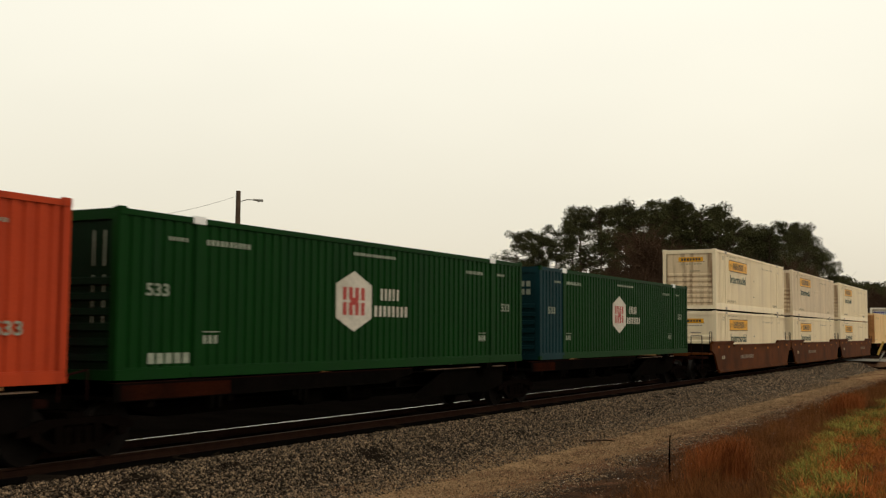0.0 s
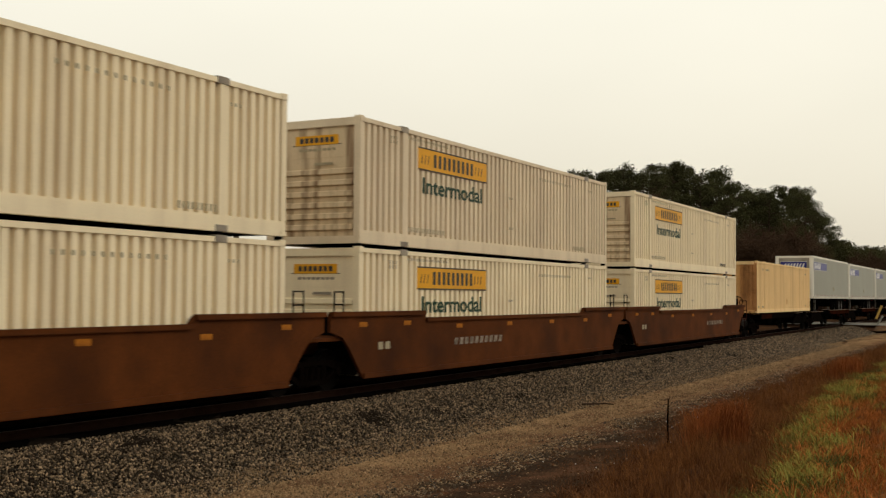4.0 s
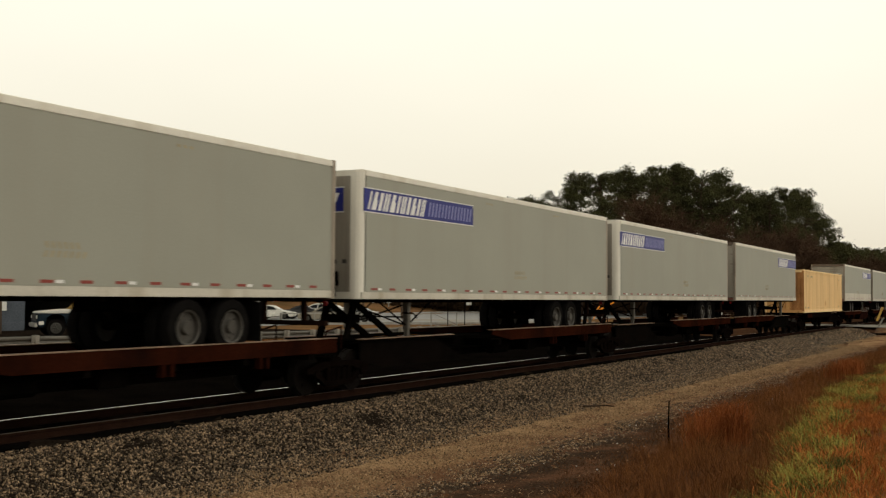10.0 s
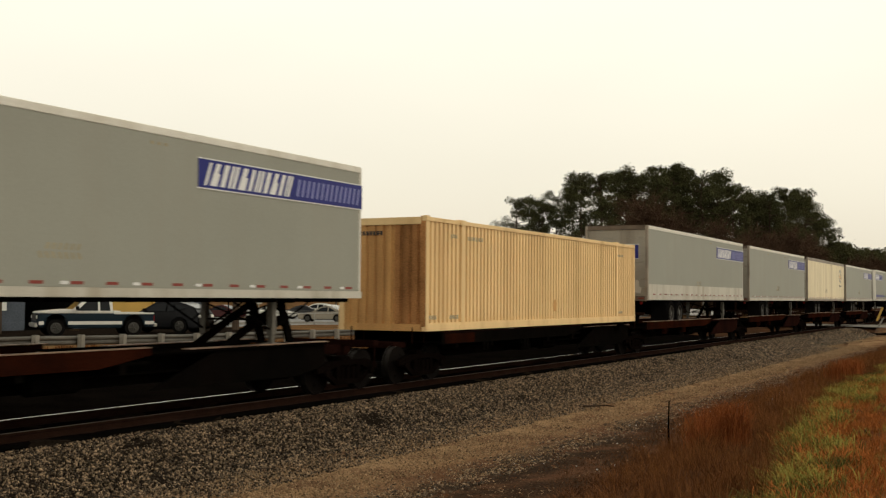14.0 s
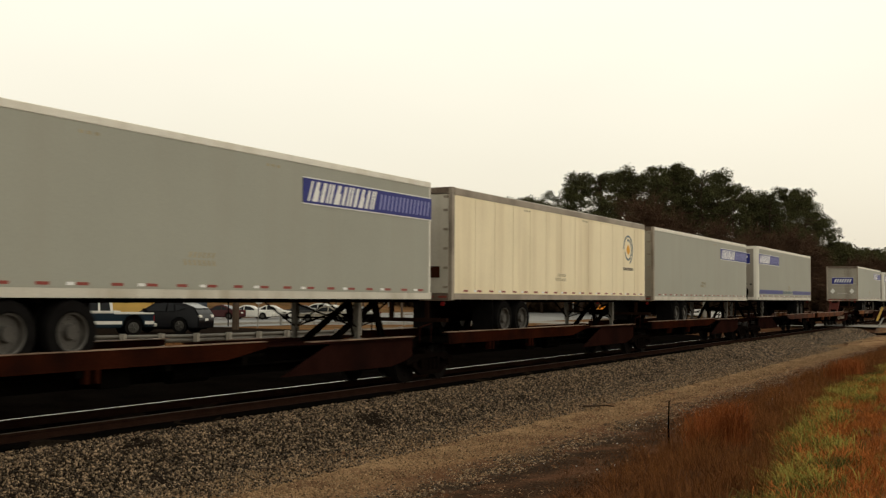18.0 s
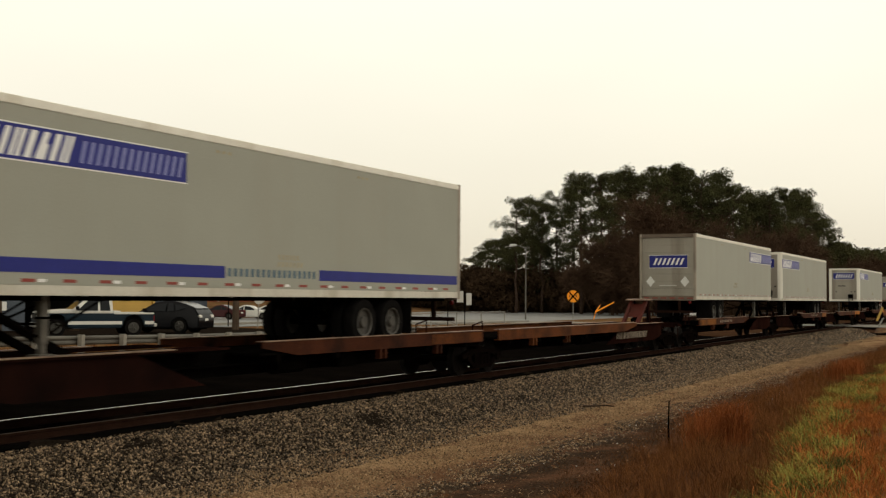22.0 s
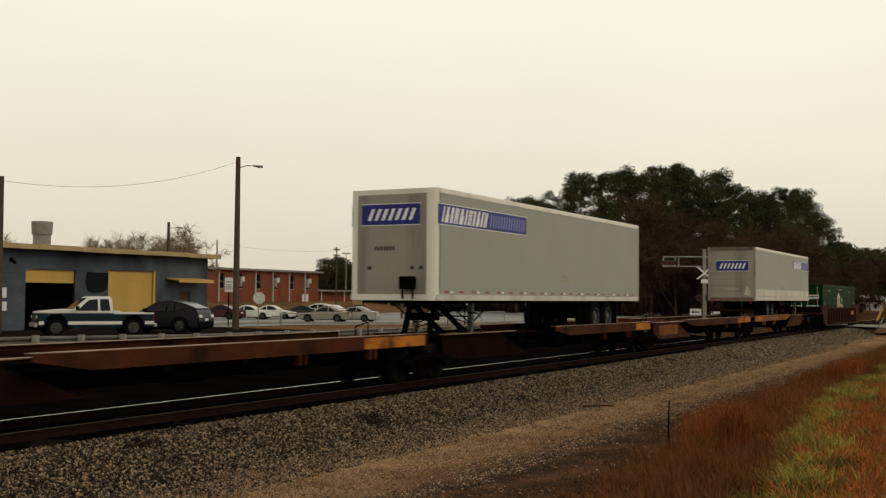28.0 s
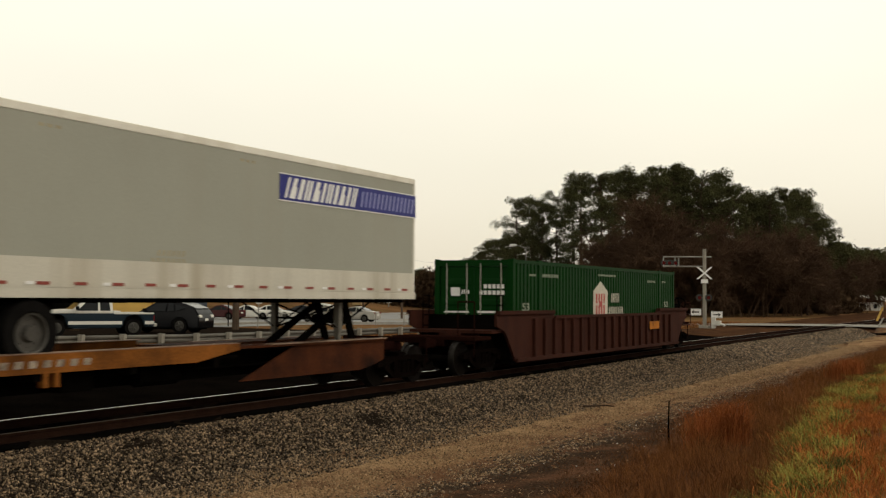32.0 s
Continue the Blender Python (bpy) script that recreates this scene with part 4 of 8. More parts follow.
        part("end_railing", bm, M["maroon"], t, "rust-brown end grab rails")
    if first:
        bm = B()
        box(bm, -1.6, -0.13, 0.74, -1.0, 0.13, 0.98, 0.04)
        box(bm, -1.0, -1.3, 0.95, 0, 1.3, 1.05, 0.01)
        box(bm, -1.0, -0.35, 0.78, 0, 0.35, 0.95)
        rod(bm, (-0.95, -1.25, 0.5), (-0.95, -1.25, 2.0), 0.02, seg=6)
        rod(bm, (-0.95, -0.75, 1.0), (-0.95, -0.75, 2.0), 0.02, seg=6)
        rod(bm, (-0.95, -1.25, 2.0), (-0.95, -0.75, 2.0), 0.02, seg=6)
        part("end_railing", bm, M["sillbrown"], t)
    along(t, a, MID, 0)


well_car(50.35, 19.0, False, True, False)
well_car(69.35, 19.15, False, False, False)
well_car(88.50, 19.0, False, False, True)
well_car(436.75, 19.1, True, True, True)


# --- containers ---
CL, CW, CH, POST = 16.15, 2.59, 2.88, 1.98


def corrugated(x0, x1, y_out, y_in, z0, z1, pitch=0.265):
    """A sheet of upright trapezoid ribs between x0 and x1."""
    n = max(1, round((x1 - x0) / pitch))
    p = (x1 - x0) / n
    xs = []
    for i in range(n):
        a = x0 + i * p
        xs += [(a, y_out), (a + 0.52 * p, y_out), (a + 0.62 * p, y_in), (a + 0.90 * p, y_in)]
    xs.append((x1, y_out))
    bm = B()
    lo = [bm.verts.new((x, y, z0)) for x, y in xs]
    hi = [bm.verts.new((x, y, z1)) for x, y in xs]
    for i in range(len(xs) - 1):
        q = (lo[i], lo[i + 1], hi[i + 1], hi[i])
        bm.faces.new(q if y_in > y_out else q[::-1])
    return bm


def container(x, z, name, label, side, end, rail=None, end_kind="louvre", first=None, sill=0.2, castm="casting", group=""):
    """A 16.15 m container; first: another paint for the bay next to the end that leads."""
    t = thing("shipping_container", label, "container", group)
    rail = rail or side
    deep = 0.06 if name in ("green", "red") else 0.11 if name == "tan" else 0.15
    pitch = 0.215 if name == "tan" else 0.265
    for s, y0, y1, y2 in ((0, 0.025, deep, deep + 0.01), (1, CW - 0.025, CW - deep, CW - deep - 0.01)):
        for k, (a, b) in enumerate(((0.08, POST - 0.08), (POST + 0.08, CL - POST - 0.08), (CL - POST + 0.08, CL - 0.08))):
            m = first if (first and k == 0) else side
            part("side_panel", corrugated(a, b, y0, y1, sill, CH - 0.12, pitch), m, t)
        ya, yb = sorted((0.0 if s == 0 else CW, y2))
        for k, (a, b) in enumerate(((0, POST), (POST, CL))):
            m = first if (first and k == 0) else rail
            bm = B()
            box(bm, a, ya, 0.0, b, yb, sill - 0.025)
            box(bm, a, ya + 0.012, sill - 0.025, b, yb, sill + 0.004)
            part("bottom_rail", bm, m, t)
            bm = B()
            box(bm, a, ya, CH - 0.12, b, yb, CH - 0.02)
            part("top_rail", bm, m, t)
        for px in (0.08, POST, CL - POST, CL - 0.08):
            bm = B()
            box(bm, px - 0.08, ya, sill + 0.004, px + 0.08, yb, CH - 0.121)
            part("post", bm, first if (first and px < 1) else rail, t)
            inner = 1 < px < 15
            hw, e = (0.17, 0.012) if inner else (0.09, 0.008)
            for z0, z1 in ((CH - 0.13, CH + 0.012), (0.0, 0.12)):
                bm = B()
                box(bm, px - hw, ya - e, z0, px + hw, yb + e, z1, 0.008)
                part("corner_casting", bm, M[castm] if inner and (z0 > 1 or castm != "letter") else rail, t)
    bm = B()
    n = 30
    pts = []
    for i in range(n):
        a = 0.1 + i * (CL - 0.2) / n
        p = (CL - 0.2) / n
        pts += [(a, CH - 0.05), (a + 0.4 * p, CH - 0.05), (a + 0.5 * p, CH - 0.02), (a + 0.9 * p, CH - 0.02)]
    slab(bm, pts + [(CL - 0.1, CH - 0.05), (CL - 0.1, CH - 0.09), (0.1, CH - 0.09)], 0.1, CW - 0.1)
    part("roof_panel", bm, side, t)
    bm = B()
    box(bm, 0.02, 0.1, 0.03, CL - 0.02, CW - 0.1, 0.14)
    part("floor", bm, M["black"], t)
    bm = B()
    box(bm, CL - 0.06, 0.1, 0.14, CL - 0.02, CW - 0.1, CH - 0.09)
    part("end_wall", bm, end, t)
    # the end that leads
    bm = B()
    box(bm, 0.0, 0.16, CH - 0.2, 0.1, CW - 0.16, CH - 0.02)
    part("end_header", bm, first or rail, t)
    bm = B()
    box(bm, 0.0, 0.16, 0.0, 0.1, CW - 0.16, 0.17)
    part("end_sill", bm, end if end_kind == "ribbed" else first or rail, t)
    for y in (0.02, CW - 0.16):
        bm = B()
        box(bm, -0.008, y, 0.0, 0.1, y + 0.14, CH - 0.005)
        part("end_post", bm, M["tansoot"] if end_kind == "ribbed" and y < 1 else first or rail, t)
    if end_kind == "louvre":
        bm = B()
        box(bm, 0.06, 0.16, 0.17, 0.1, CW - 0.16, CH - 0.2)
        part("end_wall", bm, end, t)
        for i in range(6):
            z0 = 0.32 + i * 0.255
            bm = B()
            slab(bm, [(0.0, z0), (0.012, z0 + 0.10), (0.062, z0 + 0.13), (0.062, z0 - 0.03)], 0.2, CW - 0.2)
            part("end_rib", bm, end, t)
        bm = B()
        box(bm, 0.052, 0.2, 1.98, 0.06, CW - 0.2, 2.6)
        part("upper_end_panel", bm, end, t)
    elif end_kind == "ribbed":
        for e0, e1, em, el in ((0.16, 1.66, end, "tan end wall with brown rust streaks"), (1.66, CW - 0.16, M["tansoot"], "rusted and sooty strip of the end wall")):
            bm = corrugated(e0, e1, 0.03, 0.075, 0.17, CH - 0.2, 0.25)
            bmesh.ops.rotate(bm, verts=bm.verts, matrix=Matrix.Rotation(radians(-90), 3, "Z"), cent=(0, 0, 0))
            bmesh.ops.translate(bm, verts=bm.verts, vec=(0, CW, 0))
            part("end_wall", bm, em, t, el)
        bm = B()
        box(bm, 0.10, 0.1, 0.14, 0.13, CW - 0.1, CH - 0.1)
        part("lining", bm, M["black"], t)
        bm = B()
        bars2 = [(1.3 + i * 0.105) for i in range(9)]
        for y in bars2:
            box(bm, 0.022, y, 2.42, 0.028, y + 0.075, 2.53)
        part("markings", bm, M["dark"], t, "unreadable dark container number")
    else:
        for k in (0, 1):
            y0 = 0.17 + k * (CW - 0.34) / 2
            y1 = y0 + (CW - 0.34) / 2 - 0.015
            bm = B()
            box(bm, 0.045, y0, 0.18, 0.095, y1, CH - 0.21)
            for z0 in (0.35, 0.95, 1.55, 2.15):
                slab(bm, [(0.02, z0), (0.02, z0 + 0.12), (0.045, z0 + 0.17), (0.045, z0 - 0.05)], y0 + 0.1, y1 - 0.1)
            d = part("door", bm, end, t)
            for y in (y0 + 0.22, y1 - 0.22):
                r = B()
                rod(r, (0.012, y, 0.1), (0.012, y, CH - 0.12), 0.018, seg=8)
                part("lock_rod", r, M["casting"], d)
            bm = B()
            if k == 0:  # nearer leaf: rows of marks
                for row, z0 in enumerate((2.02, 1.84)):
                    for i in range(5 + row):
                        box(bm, 0.009, y0 + 0.12 + i * 0.14, z0, 0.013, y0 + 0.22 + i * 0.14, z0 + 0.12)
                for z0 in (0.9, 0.78, 1.3):
                    box(bm, 0.009, y0 + 0.12, z0, 0.013, y1 - 0.12, z0 + 0.06)
            else:
                box(bm, 0.009, y0 + 0.45, 1.8, 0.013, y0 + 0.75, 2.05)
                for i in range(4):
                    box(bm, 0.009, y0 + 0.14 + i * 0.07, 1.86, 0.013, y0 + 0.18 + i * 0.07, 1.98)
                for z0 in (0.9, 0.78, 1.3):
                    box(bm, 0.009, y0 + 0.15, z0, 0.013, y1 - 0.15, z0 + 0.05)
            part("door_marks", bm, M["letter"], d, "unreadable white door markings")
    along(t, x, NEAR, z)
    return t


def hex_logo(t, x0, z0, x1, z1, text=(1.45, 3.2)):
    """A tall white six-sided badge with red bars, and two rows of white bars in place of a name."""
    y = 0.021
    c, w = (x0 + x1) / 2, (x1 - x0)
    h = z1 - z0
    bm = B()
    slab(bm, [(x0, z0 + 0.22 * h), (c, z0), (x1, z0 + 0.22 * h), (x1, z1 - 0.22 * h), (c, z1), (x0, z1 - 0.22 * h)], y - 0.004, y)
    badge = part("badge", bm, M["badge"], t, "white six-sided badge with red bars")
    bm = B()
    for i in range(4):
        a = x0 + (0.18 + i * 0.17) * w
        box(bm, a, y - 0.009, z0 + 0.27 * h, a + 0.10 * w, y - 0.005, z0 + 0.48 * h)
        box(bm, a, y - 0.009, z0 + 0.52 * h, a + 0.10 * w, y - 0.005, z1 - 0.27 * h)
    box(bm, x0 + 0.4 * w, y - 0.010, z0 + 0.44 * h, x0 + 0.6 * w, y - 0.006, z0 + 0.56 * h)
    part("badge_grid", bm, M["logored"], badge)
    bm = B()
    bars(bm, x1 + 0.40, z0 + 0.52 * h, x1 + 1.30, z0 + 0.76 * h, 5, y, 0.45)
    bars(bm, x1 + 0.14, z0 + 0.24 * h, x1 + 1.70, z0 + 0.46 * h, 8, y, 0.5)
    part("name_lettering", bm, M["badge"], t, "white bars of lettering")


def green_marks(t, digits, drop=0.0):
    y = 0.021
    part("number", fitted("53", 0.70, 1.36, 1.2, 1.60, y - 0.004, M["stencil"]) if digits == "53" else fitted(digits, 0.68, 1.42, 1.24, 1.64, y - 0.004, M["stencil"]), None, t, "white number")
    part("number", fitted(digits, 14.75, 1.42 - drop, 15.3, 1.64 - drop, y - 0.004, M["stencil"]), None, t, "white number")
    bm = B()
    for a in (2.15, 13.35):
        bars(bm, a, 0.58, a + 0.45, 0.76, 3, y, 0.6)
        box(bm, a, y - 0.004, 0.80, a + 0.45, y, 0.82)
    bars(bm, 2.2, 2.38, 3.5, 2.50, 10, y, 0.62)
    bars(bm, 1.2, 2.40, 1.72, 2.48, 5, y, 0.62)
    bars(bm, 12.6, 2.38, 13.6, 2.48, 8, y, 0.62)
    bars(bm, 14.5, 2.40, 15.0, 2.48, 5, y, 0.62)
    bars(bm, 7.1, 2.52, 8.95, 2.60, 14, y, 0.7)
    part("markings", bm, M["stencil"], t, "small white marks, unreadable")


r = container(-3.96, 1.27, "red", "orange-red corrugated shipping container on a spine car", M["red"], M["red"], group="single containers", castm="letter")
green_marks(r, "533", 0.68)
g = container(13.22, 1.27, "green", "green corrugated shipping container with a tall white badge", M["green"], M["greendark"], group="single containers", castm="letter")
green_marks(g, "533")
hex_logo(g, 6.43, 0.83, 7.87, 2.17)
bm = B()
bars(bm, 0.75, 0.24, 1.85, 0.46, 5, 0.021, 0.72)
part("placard", bm, M["stencil"], g, "dirty white placard row")
bm = B()
for y in (0.35, 0.6):
    box(bm, 0.04, y, 1.9, 0.055, y + 0.03, 2.5)
    box(bm, 0.04, y, 0.9, 0.055, y + 0.03, 1.75)
part("end_rods", bm, M["stencil"], g)
g = container(30.73, 1.27, "green", "green shipping container with a teal bay at its leading end", M["green"], M["teal"], first=M["teal"], group="single containers", castm="letter")
green_marks(g, "533")
hex_logo(g, 6.6, 0.83, 8.04, 2.17)
bm = B()
for z0, n in ((2.25, 5), (2.0, 7)):
    for i in range(n):
        box(bm, 0.03, 0.35 + i * 0.2, z0, 0.05, 0.48 + i * 0.2, z0 + 0.17)
part("end_marks", bm, M["stencil"], g, "white unreadable end marks")
for x, z0 in ((111.06, 1.27), (200.0, 1.27)):
    c = container(x, z0, "tan", "tan corrugated shipping container with a rust-streaked end wall", M["tan"], M["tanend"], end_kind="ribbed", group="single containers", castm="tan")
    bm = B()
    bars(bm, 1.35, 2.38, 1.72, 2.50, 3, 0.021, 0.6)
    bars(bm, 2.3, 2.36, 3.25, 2.48, 6, 0.021, 0.6)
    bars(bm, 14.3, 2.36, 14.9, 2.46, 4, 0.021, 0.6)
    bars(bm, 1.3, 0.28, 1.8, 0.40, 3, 0.021, 0.7)
    bars(bm, 0.2, 0.28, 0.6, 0.40, 3, 0.021, 0.7)
    bars(bm, 14.4, 0.30, 14.8, 0.40, 3, 0.021, 0.7)
    part("markings", bm, M["faint"], c, "small worn brown marks, unreadable")
    bm = B()
    slab(bm, [(8.35 + 0.16 * math.cos(i * 0.5236), 0.62 + 0.19 * math.sin(i * 0.5236)) for i in range(12)], 0.016, 0.02)
    part("round_badge", bm, M["tanend"], c, "small round faded brown badge")
g = container(438.2, 0.37, "green", "green shipping container with closed doors, sunk in a well car", M["green"], M["green"], end_kind="doors", group="single containers", castm="green")
green_marks(g, "53")
hex_logo(g, 6.61, 0.75, 8.05, 2.35)

LOCK = mesh_of("stacking_lock", box(B(), -0.07, -0.06, -0.082, 0.07, 0.06, 0.002, 0.01), M["black"])
for k, x in enumerate((51.85, 70.75, 90.0)):
    for upper in (0, 1):
        z0 = 0.32 + upper * 2.96
        c = container(x, z0, "white", "off-white corrugated container with yellow sign, " + ("stacked on top" if upper else "in a well car"), M["jbdirty"] if k == 1 and upper else M["jb"],
                      M["jbend"] if upper else M["jb"], sill=0.30, group="stacked white containers", castm="rustrail")
        zs = 5.22 - 3.28
        bm = B()
        box(bm, 2.66, 0.012, zs, 6.48, 0.022, zs + 0.57)
        sign = part("sign_panel", bm, M["jbyellow"], c, "golden yellow sign panel with dark bars")
        bm = B()
        bars(bm, 3.45, zs + 0.09, 5.75, zs + 0.48, 9, 0.012, 0.55)
        bars(bm, 5.75, zs + 0.14, 6.3, zs + 0.4, 3, 0.012, 0.2, 0.05)
        bars(bm, 2.8, zs + 0.14, 3.3, zs + 0.4, 3, 0.012, 0.2, 0.05)
        for z1 in (zs, zs + 0.535):
            box(bm, 2.66, 0.008, z1, 6.48, 0.012, z1 + 0.035)
        part("sign_lettering", bm, M["dark"], sign)
        part("word", fitted("Intermodal", 2.9, zs - 0.58, 6.22, zs - 0.17, 0.018, M["jbgreen"]), None, c, "dark green word Intermodal")
        bm = B()
        for i in range(7):
            box(bm, 0.044, 0.75 + i * 0.14, 2.33, 0.052, 0.85 + i * 0.14, 2.45)
        box(bm, 0.046, 0.55, 2.27, 0.054, 1.9, 2.29)
        part("end_sign_lettering", bm, M["dark"], c)
        bm = B()
        box(bm, 0.045, 0.62, 2.28, 0.056, 1.82, 2.5)
        part("end_sign", bm, M["jbyellow"], c, "small yellow end sign")
        bm = B()
        for i in range(8):
            box(bm, 0.046, 0.7 + i * 0.13, 2.14, 0.053, 0.8 + i * 0.13, 2.2)
        box(bm, -0.002, 0.75, 1.80, 0.01, 1.25, 1.86)
        bars(bm, 2.2, 0.36, 4.1, 0.50, 14, 0.021, 0.5)
        bars(bm, 1.35, 2.42, 1.75, 2.62, 3, 0.021, 0.3, rows=2)
        bars(bm, 2.2, 2.62, 4.3, 2.70, 14, 0.021, 0.4)
        bars(bm, 8.0, 1.62, 8.3, 1.70, 2, 0.021, 0.5)
        bars(bm, 8.0, 0.75, 8.3, 0.83, 2, 0.021, 0.5)
        part("markings", bm, M["faint"] if upper else M["rustrail"], c, "small faded marks, unreadable")
        bm = B()
        bars(bm, 13.0, 0.34, 14.1, 0.50, 9, 0.021, 0.5, 0.01)
        part("markings", bm, M["dark"] if k == 2 else M["faint"], c, "dark unreadable marks along the side")
        bm = B()
        bars(bm, 10.2, 2.38, 12.9, 2.48, 13, 0.021, 0.3)
        bars(bm, 14.4, 2.38, 14.8, 2.46, 3, 0.021, 0.4)
        part("markings", bm, M["faint"], c, "faint worn marks below the roof rail")
        if upper:
            for px in (0.1, POST, CL - POST, CL - 0.1):
                for y in (0.1, CW - 0.1):
                    part("stacking_lock", LOCK, None, c, "dark twist lock between the two boxes", loc=(px, y, 0))


# --- road trailers ---
TL, TW, TB, TT = 16.15, 2.59, 2.06, 4.98


def tyre_meshes():
    bm = B()
    prof = [(0.50, 0.03), (0.515, 0.10), (0.515, 0.20), (0.50, 0.27), (0.34, 0.28), (0.30, 0.25), (0.30, 0.05), (0.34, 0.02)]
    seg = 28
    rings = []
    for i in range(seg):
        a = 2 * math.pi * i / seg
        rings.append([bm.verts.new((r * math.cos(a), y, r * math.sin(a))) for r, y in prof])
    for i in range(seg):
        p, q = rings[i], rings[(i + 1) % seg]
        for j in range(len(prof)):
            bm.faces.new((p[j], p[(j + 1) % len(prof)], q[(j + 1) % len(prof)], q[j]))
    bmesh.ops.recalc_face_normals(bm, faces=bm.faces)
    ty = mesh_of("tyre", bm, M["tyre"])
    bm = B()
    rod(bm, (0, 0.10, 0), (0, 0.16, 0), 0.31, seg=24)
    rod(bm, (0, 0.03, 0), (0, 0.10, 0), 0.11, 0.14, seg=14)
    seg = 24
    a0 = [bm.verts.new((0.315 * math.cos(2 * math.pi * i / seg), 0.02, 0.315 * math.sin(2 * math.pi * i / seg))) for i in range(seg)]
    a1 = [bm.verts.new((0.285 * math.cos(2 * math.pi * i / seg), 0.03, 0.285 * math.sin(2 * math.pi * i / seg))) for i in range(seg)]
    a2 = [bm.verts.new((0.27 * math.cos(2 * math.pi * i / seg), 0.12, 0.27 * math.sin(2 * math.pi * i / seg))) for i in range(seg)]
    for u, v in ((a0, a1), (a1, a2)):
        for i in range(seg):
            bm.faces.new((u[i], v[i], v[(i + 1) % seg], u[(i + 1) % seg]))
    for i in range(8):
        a = i * math.pi / 4
        rod(bm, (0.2 * math.cos(a), 0.085, 0.2 * math.sin(a)), (0.2 * math.cos(a), 0.105, 0.2 * math.sin(a)), 0.02, seg=6)
    return ty, mesh_of("rim", bm, M["rim"])


TYRE, RIM = tyre_meshes()


def side_logo(t, s):
    """The blue name panel near the nose, with slanted white bars, on the side s (-1 near, +1 far)."""
    y = -0.004 if s < 0 else TW + 0.008
    bm = B()
    box(bm, 0.14, y, 4.02, 5.60, y + 0.004, 4.58)
    # the far side is seen after the trailer is turned round, so its bars run the other way
    panel = part("name_panel", bm, M["blue"], t, "blue name panel with slanted white bars")
    bm = B()

    def seg(a, w, zb, zt, sl):
        a0 = 0.14 + a if s < 0 else 5.60 - a - w
        k = sl if s < 0 else -sl
        yy = y - 0.004 if s < 0 else y + 0.004
        slab(bm, [(a0, zb), (a0 + w, zb), (a0 + w + k, zt), (a0 + k, zt)], yy, yy + 0.004)

    at = 0.16
    for w, cut in ((0.07, 0), (0.20, 1), (0.13, 0), (0.21, 2), (0.22, 1), (0.10, 0), (0.20, 2), (0.12, 0), (0.19, 1), (0.11, 0), (0.17, 2)):
        if cut == 0:
            seg(at, w, 4.09, 4.51, 0.15)
        elif cut == 1:  # a block that narrows upwards
            seg(at, w * 0.62, 4.09, 4.51, 0.19)
            seg(at + w * 0.62, w * 0.38, 4.09, 4.33, 0.085)
        else:  # two thin strokes
            seg(at, w * 0.38, 4.09, 4.51, 0.15)
            seg(at + w * 0.58, w * 0.42, 4.09, 4.51, 0.15)
        at += w + 0.085
    part("name_lettering", bm, M["letter"], panel)
    bm = B()
    for i in range(14):
        seg(2.98 + i * 0.172, 0.075, 4.12, 4.47, 0.08)
    part("thin_name_lettering", bm, M["pale"], panel)
    bm = B()
    yy = y - 0.003 if s < 0 else y + 0.003
    for z0 in (4.02, 4.56):
        box(bm, 0.12, yy, z0, 5.62, yy + 0.004, z0 + 0.02)
    part("panel_border", bm, M["letter"], panel)


def end_logo(t, x, s, drop=0.0):
    bm = B()
    box(bm, x, 0.45, 4.02 - drop, x + 0.004, 2.2, 4.58 - drop)
    panel = part("end_panel", bm, M["blue"], t, "blue end panel with slanted white bars")
    bm = B()
    for i in range(7):
        a = 2.02 - i * 0.205 if s < 0 else 0.62 + i * 0.205
        k = -0.13 if s < 0 else 0.13
        w = -0.10 if s < 0 else 0.10
        xx = x - 0.004 if s < 0 else x + 0.004
        slab(bm, [(a, 4.15 - drop), (a + w, 4.15 - drop), (a + w + k, 4.45 - drop), (a + k, 4.45 - drop)], xx, xx + 0.004, "x")
    part("end_lettering", bm, M["letter"], panel)
    bm = B()
    xx = x - 0.003 if s < 0 else x + 0.003
    for z0 in (4.01, 4.57):
        box(bm, xx, 0.43, z0 - drop, xx + 0.004, 2.22, z0 - drop + 0.02)
    part("panel_border", bm, M["letter"], panel)


CROSS = B()
box(CROSS, 0, 0.1, TB - 0.08, 0.08, TW - 0.1, TB + 0.02)
CROSS = mesh_of("cross_member", CROSS, M["black"])
TAPE_R, TAPE_W = B(), B()
box(TAPE_R, 0, -0.003, 0, 0.26, 0.003, 0.05)
box(TAPE_W, 0, -0.003, 0, 0.16, 0.003, 0.05)
TAPE_R, TAPE_W = mesh_of("reflective_tape", TAPE_R, M["redtape"]), mesh_of("reflective_tape", TAPE_W, M["letter"])


